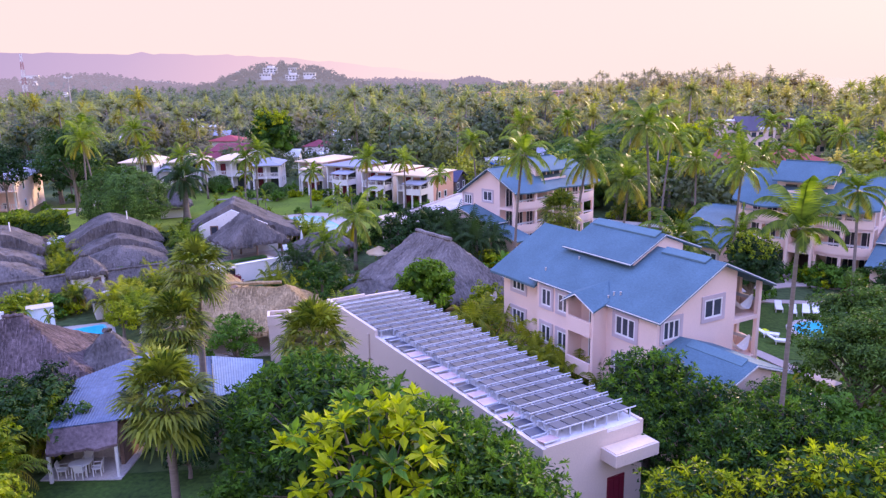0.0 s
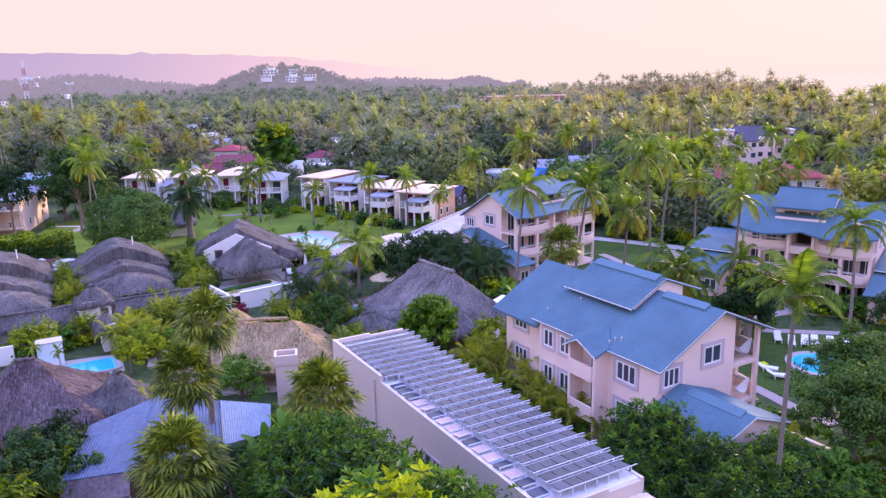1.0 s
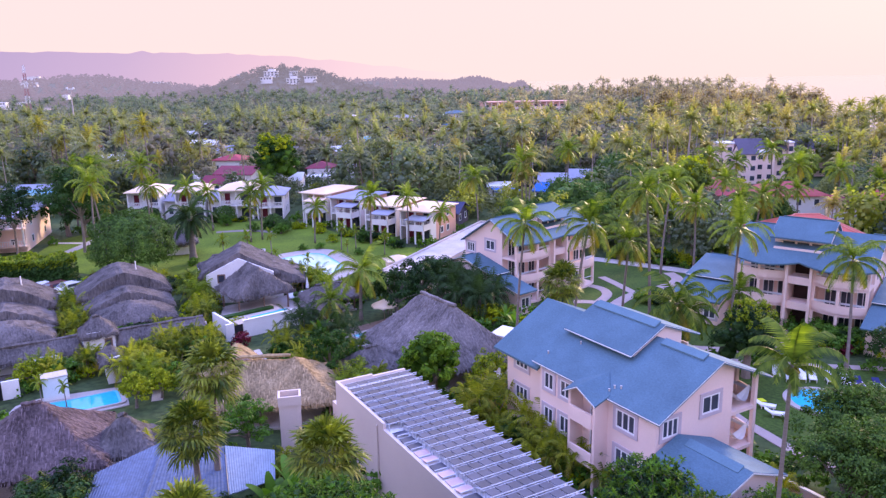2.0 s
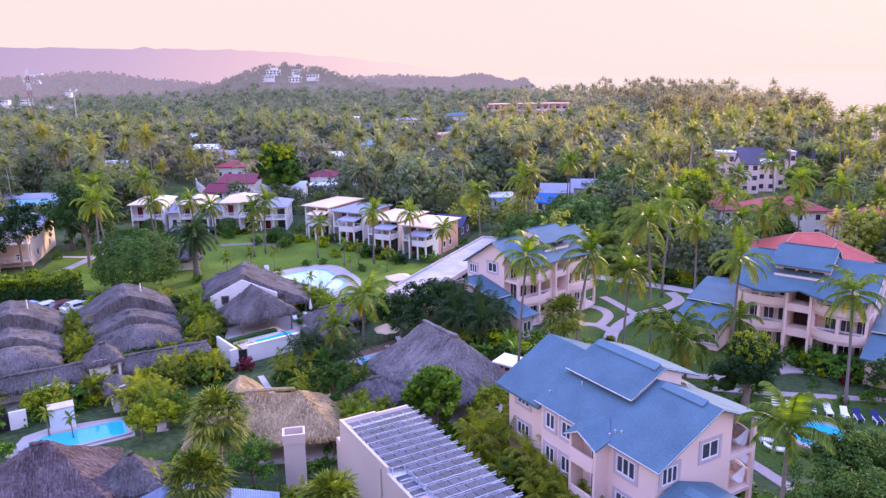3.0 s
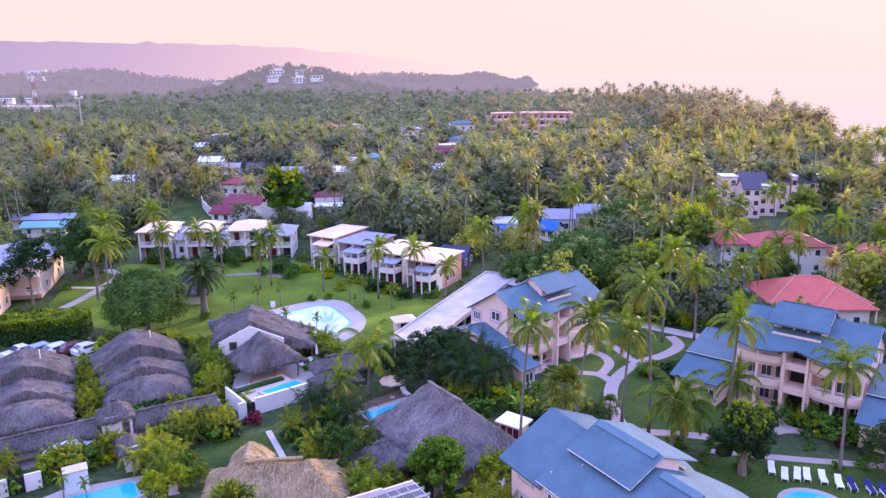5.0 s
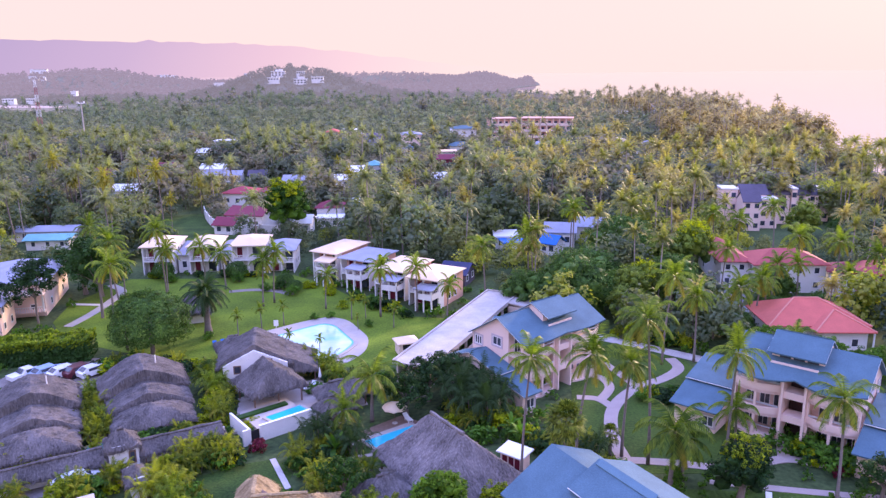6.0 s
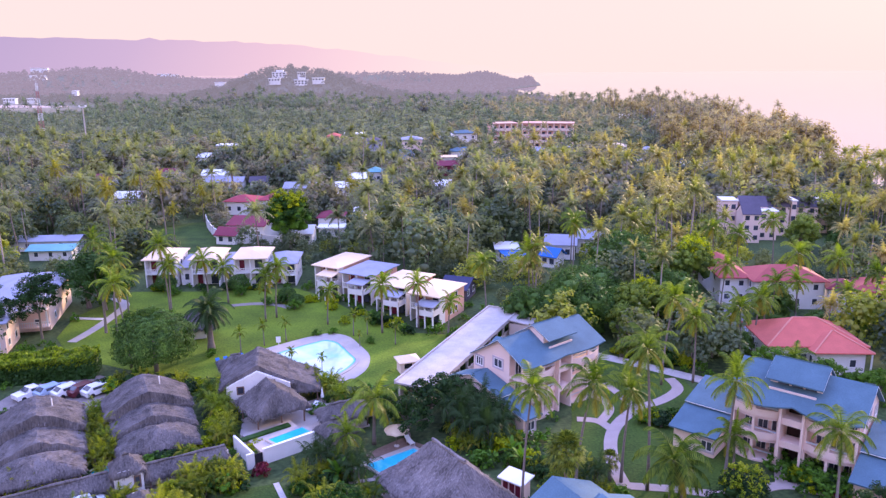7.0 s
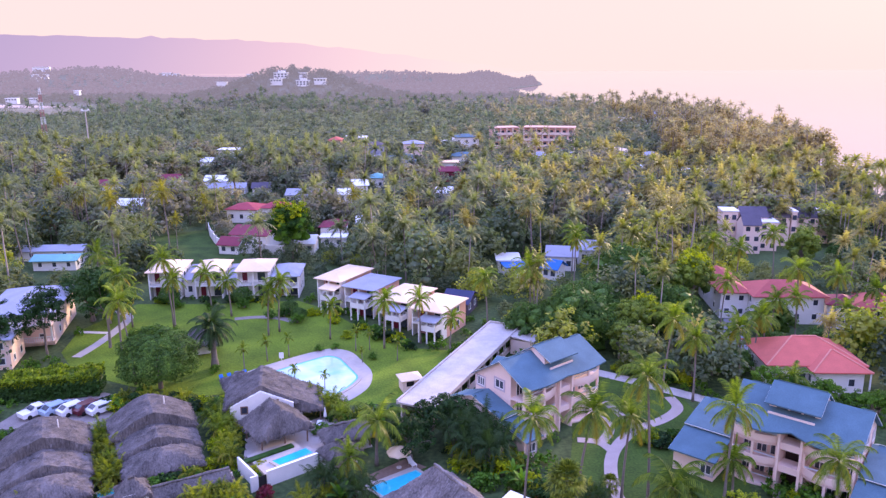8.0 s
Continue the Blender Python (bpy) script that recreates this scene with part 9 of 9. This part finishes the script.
for _ in range(5200):
    y = 60 + 300 * math.sqrt(rw.random())
    x = rw.uniform(-0.72, 0.74) * y
    if x > coast(y) or inside(x, y, RESORT) or not clear(x, y) or any(inside(x, y, q) for q in GRASS):
        continue
    vc = view_clear(x, y)
    patch = noise.noise(Vector((x * 0.022, y * 0.022, 4.0)))
    share = 0.20 + 0.40 * max(0, patch) + (0.08 if x > 0.1 * y else 0.0) - (0.08 if y > 190 else 0.0)
    if (vc or rw.random() < 0.2) and rw.random() < share:
        pp.append((x, y, terrain(x, y), rw.uniform(0.7, 1.2), rw.uniform(0, 6.28), rw.randrange(5)))
    elif patch > -0.35 or rw.random() < 0.75:
        tone = noise.noise(Vector((x * 0.03, y * 0.03, 9.0))) + rw.uniform(-0.55, 0.55)
        pick = 0 if tone < -0.12 else (2 if tone > 0.52 else 1)
        if vc or rw.random() < 0.9:
            (near3 if y < 190 else far3)[pick].append((x, y, terrain(x, y) - 0.5, rw.choice((0.55, 0.7, 0.8, 0.9, 1.0, 1.3)) * rw.uniform(0.9, 1.1) * (1 if vc else rw.uniform(0.35, 0.62)), rw.uniform(0, 6.28), rw.randrange(5)))
tall = [low_palm(310 + i, 12.0 + 0.9 * i, 22, 7, 3.3) for i in range(5)]
tl = []
while len(tl) < 165:
    y = 118 + 170 * rw.random() ** 1.4
    x = rw.uniform(-0.70, 0.72) * y
    grove = noise.noise(Vector((x * 0.03, y * 0.03, 21.0)))
    if x > coast(y) or inside(x, y, RESORT) or not clear(x, y) or not view_clear(x, y) or any(inside(x, y, q) for q in GRASS) or grove < rw.uniform(-0.6, 0.25):
        continue
    tl.append((x, y, terrain(x, y), rw.uniform(0.75, 1.1), rw.uniform(0, 6.28), rw.randrange(5)))
tall_leaf = [tri_arrays(p[0]) for p in tall]
scatter("palm_woods", tall_leaf, [p for p in tl if not coastal(p)], WOODS_PALM, "tall green coconut palms above the woods", "woods")
scatter("palm_woods", tall_leaf, [p for p in tl if coastal(p)], TALL_PALM, "tall bright coconut palms above the woods", "woods")
scatter("palm_trunks", [tri_arrays(p[1]) for p in tall], tl, PALE_BARK, "pale slender palm trunks", "woods")
scatter("palm_woods", pal_leaf, [p for p in pp if not coastal(p)], WOODS_PALM, "coconut palm crowns standing over the woods", "woods")
scatter("palm_woods", pal_leaf, [p for p in pp if coastal(p)], GLOW_PALM, "coconut palm crowns towards the coast, sun glow painted yellow", "woods")
scatter("palm_trunks", pal_trunk, pp, PALM_BARK, "bare grey palm trunks in the woods", "woods")
for (pick, m_, m2), word in zip(((0, WOODS_DARK, WOODS2_DARK), (1, WOODS, WOODS2), (2, WOODS_LIME, WOODS2_LIME)), ("dark green", "mid-green", "sunlit yellow-green")):
    scatter("woods", trees, near3[pick], m_, word + " broadleaf trees at the edge of the woods", "woods")
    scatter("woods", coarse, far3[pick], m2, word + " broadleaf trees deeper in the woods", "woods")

fpal = [tri_arrays(low_palm(340 + i, 10 + i, 13, 4, 3.3)[0]) for i in range(3)]
ftree = [tri_arrays(low_tree(350 + i, 8 + i, 4.8, 66, 1.5, 6, body=False)) for i in range(4)]
pp, tt = [], []
for _ in range(12500):
    y = math.sqrt(rw.uniform(350 ** 2, 1050 ** 2))
    x = rw.uniform(-0.72, 0.5) * y
    if x > coast(y) or not clear(x, y) or (-0.74 < x / y < -0.47 and 655 < y < 935 and rw.random() < 0.97):
        continue
    if rw.random() < 0.10 + 0.5 * max(0, noise.noise(Vector((x * 0.01, y * 0.01, 4.0)))) + (0.16 if x > 0 else 0):
        pp.append((x, y, terrain(x, y), rw.uniform(0.85, 1.4), rw.uniform(0, 6.28), rw.randrange(3)))
    else:
        tt.append((x, y, terrain(x, y) - 0.5, rw.uniform(0.6, 1.25) * (1 + 0.3 * noise.noise(Vector((x * 0.02, y * 0.02, 1.0)))), rw.uniform(0, 6.28), rw.randrange(4)))
tagged(scatter("backdrop", ftree, [p for p in tt if p[1] >= 770] + [(x, y, z - 3, s * 0.9, a, k) for x, y, z, s, a, k in pp if y >= 770], HAZE_MID, "woods on the low hill with lilac haze painted as glow", "backdrop"), kind="structure")
scatter("far_palms", fpal, [p for p in pp if p[1] < 770 and not coastal(p)], FAR_PALM_GREEN, "distant coconut palm crowns on the plain, greyed with painted haze", "woods")
scatter("far_palms", fpal, [p for p in pp if p[1] < 770 and coastal(p)], FAR_PALM, "distant coconut palm crowns near the coast, painted yellow with sun haze", "woods")
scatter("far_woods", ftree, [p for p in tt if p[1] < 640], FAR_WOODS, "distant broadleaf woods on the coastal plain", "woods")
scatter("far_woods", ftree, [p for p in tt if 640 <= p[1] < 770], FAR_HAZY, "remote broadleaf woods below the hills, greyed with painted haze", "woods")
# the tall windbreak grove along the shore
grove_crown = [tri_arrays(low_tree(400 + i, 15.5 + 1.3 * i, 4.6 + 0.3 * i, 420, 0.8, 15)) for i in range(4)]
grove_trunk = [tri_arrays(Build().prism([(0.28 * math.cos(k * math.pi / 3), 0.28 * math.sin(k * math.pi / 3)) for k in range(6)], 0, 12.5 + 1.3 * i)) for i in range(4)]
gp = [low_palm(410 + i, 17 + 1.6 * i, 14, 5, 3.1) for i in range(3)]
gt, gq = [], []
for _ in range(560):
    y = 285 + 365 * rw.random() ** 1.35
    x = coast(y) - 62 * rw.random() ** 1.4 + 5
    if not clear(x, y) or noise.noise(Vector((x * 0.025, y * 0.025, 31.0))) < rw.uniform(-0.5, 0.15):
        continue
    if rw.random() < 0.8 - 0.4 * (y > 430):
        gt.append((x, y, terrain(x, y), rw.uniform(0.72, 1.08), rw.uniform(0, 6.28), rw.randrange(4)))
    else:
        gq.append((x, y, terrain(x, y), rw.uniform(0.75, 1.15), rw.uniform(0, 6.28), rw.randrange(3)))
scatter("shore_woods", grove_crown, gt, SHORE_LEAF, "tall feathery trees along the shore, browned with painted sun haze", "woods")
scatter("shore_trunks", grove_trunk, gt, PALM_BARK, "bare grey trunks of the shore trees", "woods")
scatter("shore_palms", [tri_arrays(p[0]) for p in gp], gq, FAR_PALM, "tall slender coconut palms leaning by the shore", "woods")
scatter("palm_trunks", [tri_arrays(p[1]) for p in gp], gq, PALE_BARK, "thin pale trunks of shore palms", "woods")
hft = [tri_arrays(low_tree(360 + i, 9, 6.5, 18, 3.4, 3, body=False)) for i in range(3)]
tt = []
for _ in range(13000):
    y = math.sqrt(rw.uniform(1050 ** 2, 2500 ** 2))
    x = rw.uniform(-0.75, 0.3) * y
    if x > coast(y) or not clear(x, y):
        continue
    tt.append((x, y, terrain(x, y) - 1, rw.uniform(1.0, 1.8) * (1 if y < 1500 else 0.8), rw.uniform(0, 6.28), rw.randrange(3)))
for _ in range(1500):
    y = rw.uniform(1680, 1960)
    x = rw.uniform(-40, 260)
    if x < coast(y):
        tt.append((x, y, terrain(x, y) - 1, rw.uniform(0.8, 1.3), rw.uniform(0, 6.28), rw.randrange(3)))
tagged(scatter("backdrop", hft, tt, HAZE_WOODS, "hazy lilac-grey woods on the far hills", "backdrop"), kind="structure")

# undergrowth between the resort's houses
KEEP = [(-1.1, 64.6, 7), (-35.4, 78.8, 8), (-45.2, 72.6, 8), (-15.2, 54.2, 5.5), (-22.3, 81.2, 5), (-23.6, 88.6, 6.5), (-27.6, 45.6, 5), (-17.6, 39.4, 6.5), (-51, 91.5, 8), (-31.5, 57.5, 5), (-18.5, 78.5, 5.5), (-7, 74.5, 5.5), (-14, 80, 4)]
YARD = [[(-58, 104), (-47, 97), (-36, 95), (-27, 95), (-14, 92), (-6, 94), (1, 110), (-8, 113), (-14, 119), (-24, 133), (-31, 139), (-63, 139), (-66, 110)], [(13, 62), (24, 61), (42, 60), (43, 46), (22, 46), (19, 56)], [(12, 65), (33, 65), (34, 95), (22, 104), (13, 103)],
        [(-28, 56), (-18, 58), (-15.5, 66), (-22, 70), (-28, 64)], [(-20.5, 36.5), (-12.4, 36.5), (-11.4, 31), (-20.5, 31)], [(-46, 59), (-26, 68), (-26, 74), (-47, 65)]]
us = [tri_arrays(low_tree(370 + i, 1.6, 1.2, 120, 0.34, 5)) for i in range(3)]
tt = []
for _ in range(2600):
    x, y = rw.uniform(-66, 70), rw.uniform(22, 140)
    if not inside(x, y, RESORT) or any(inside(x, y, q) for q in YARD) or any((x - ox) ** 2 + (y - oy) ** 2 < q * q for ox, oy, q in OPEN) or any((x - cx) ** 2 + (y - cy) ** 2 < r * r for cx, cy, r in KEEP):
        continue
    tt.append((x, y, 0, rw.uniform(0.5, 1.2), rw.uniform(0, 6.28), rw.randrange(3)))
scatter("undergrowth", us, tt, LEAF, "mixed green undergrowth between the houses", "undergrowth")
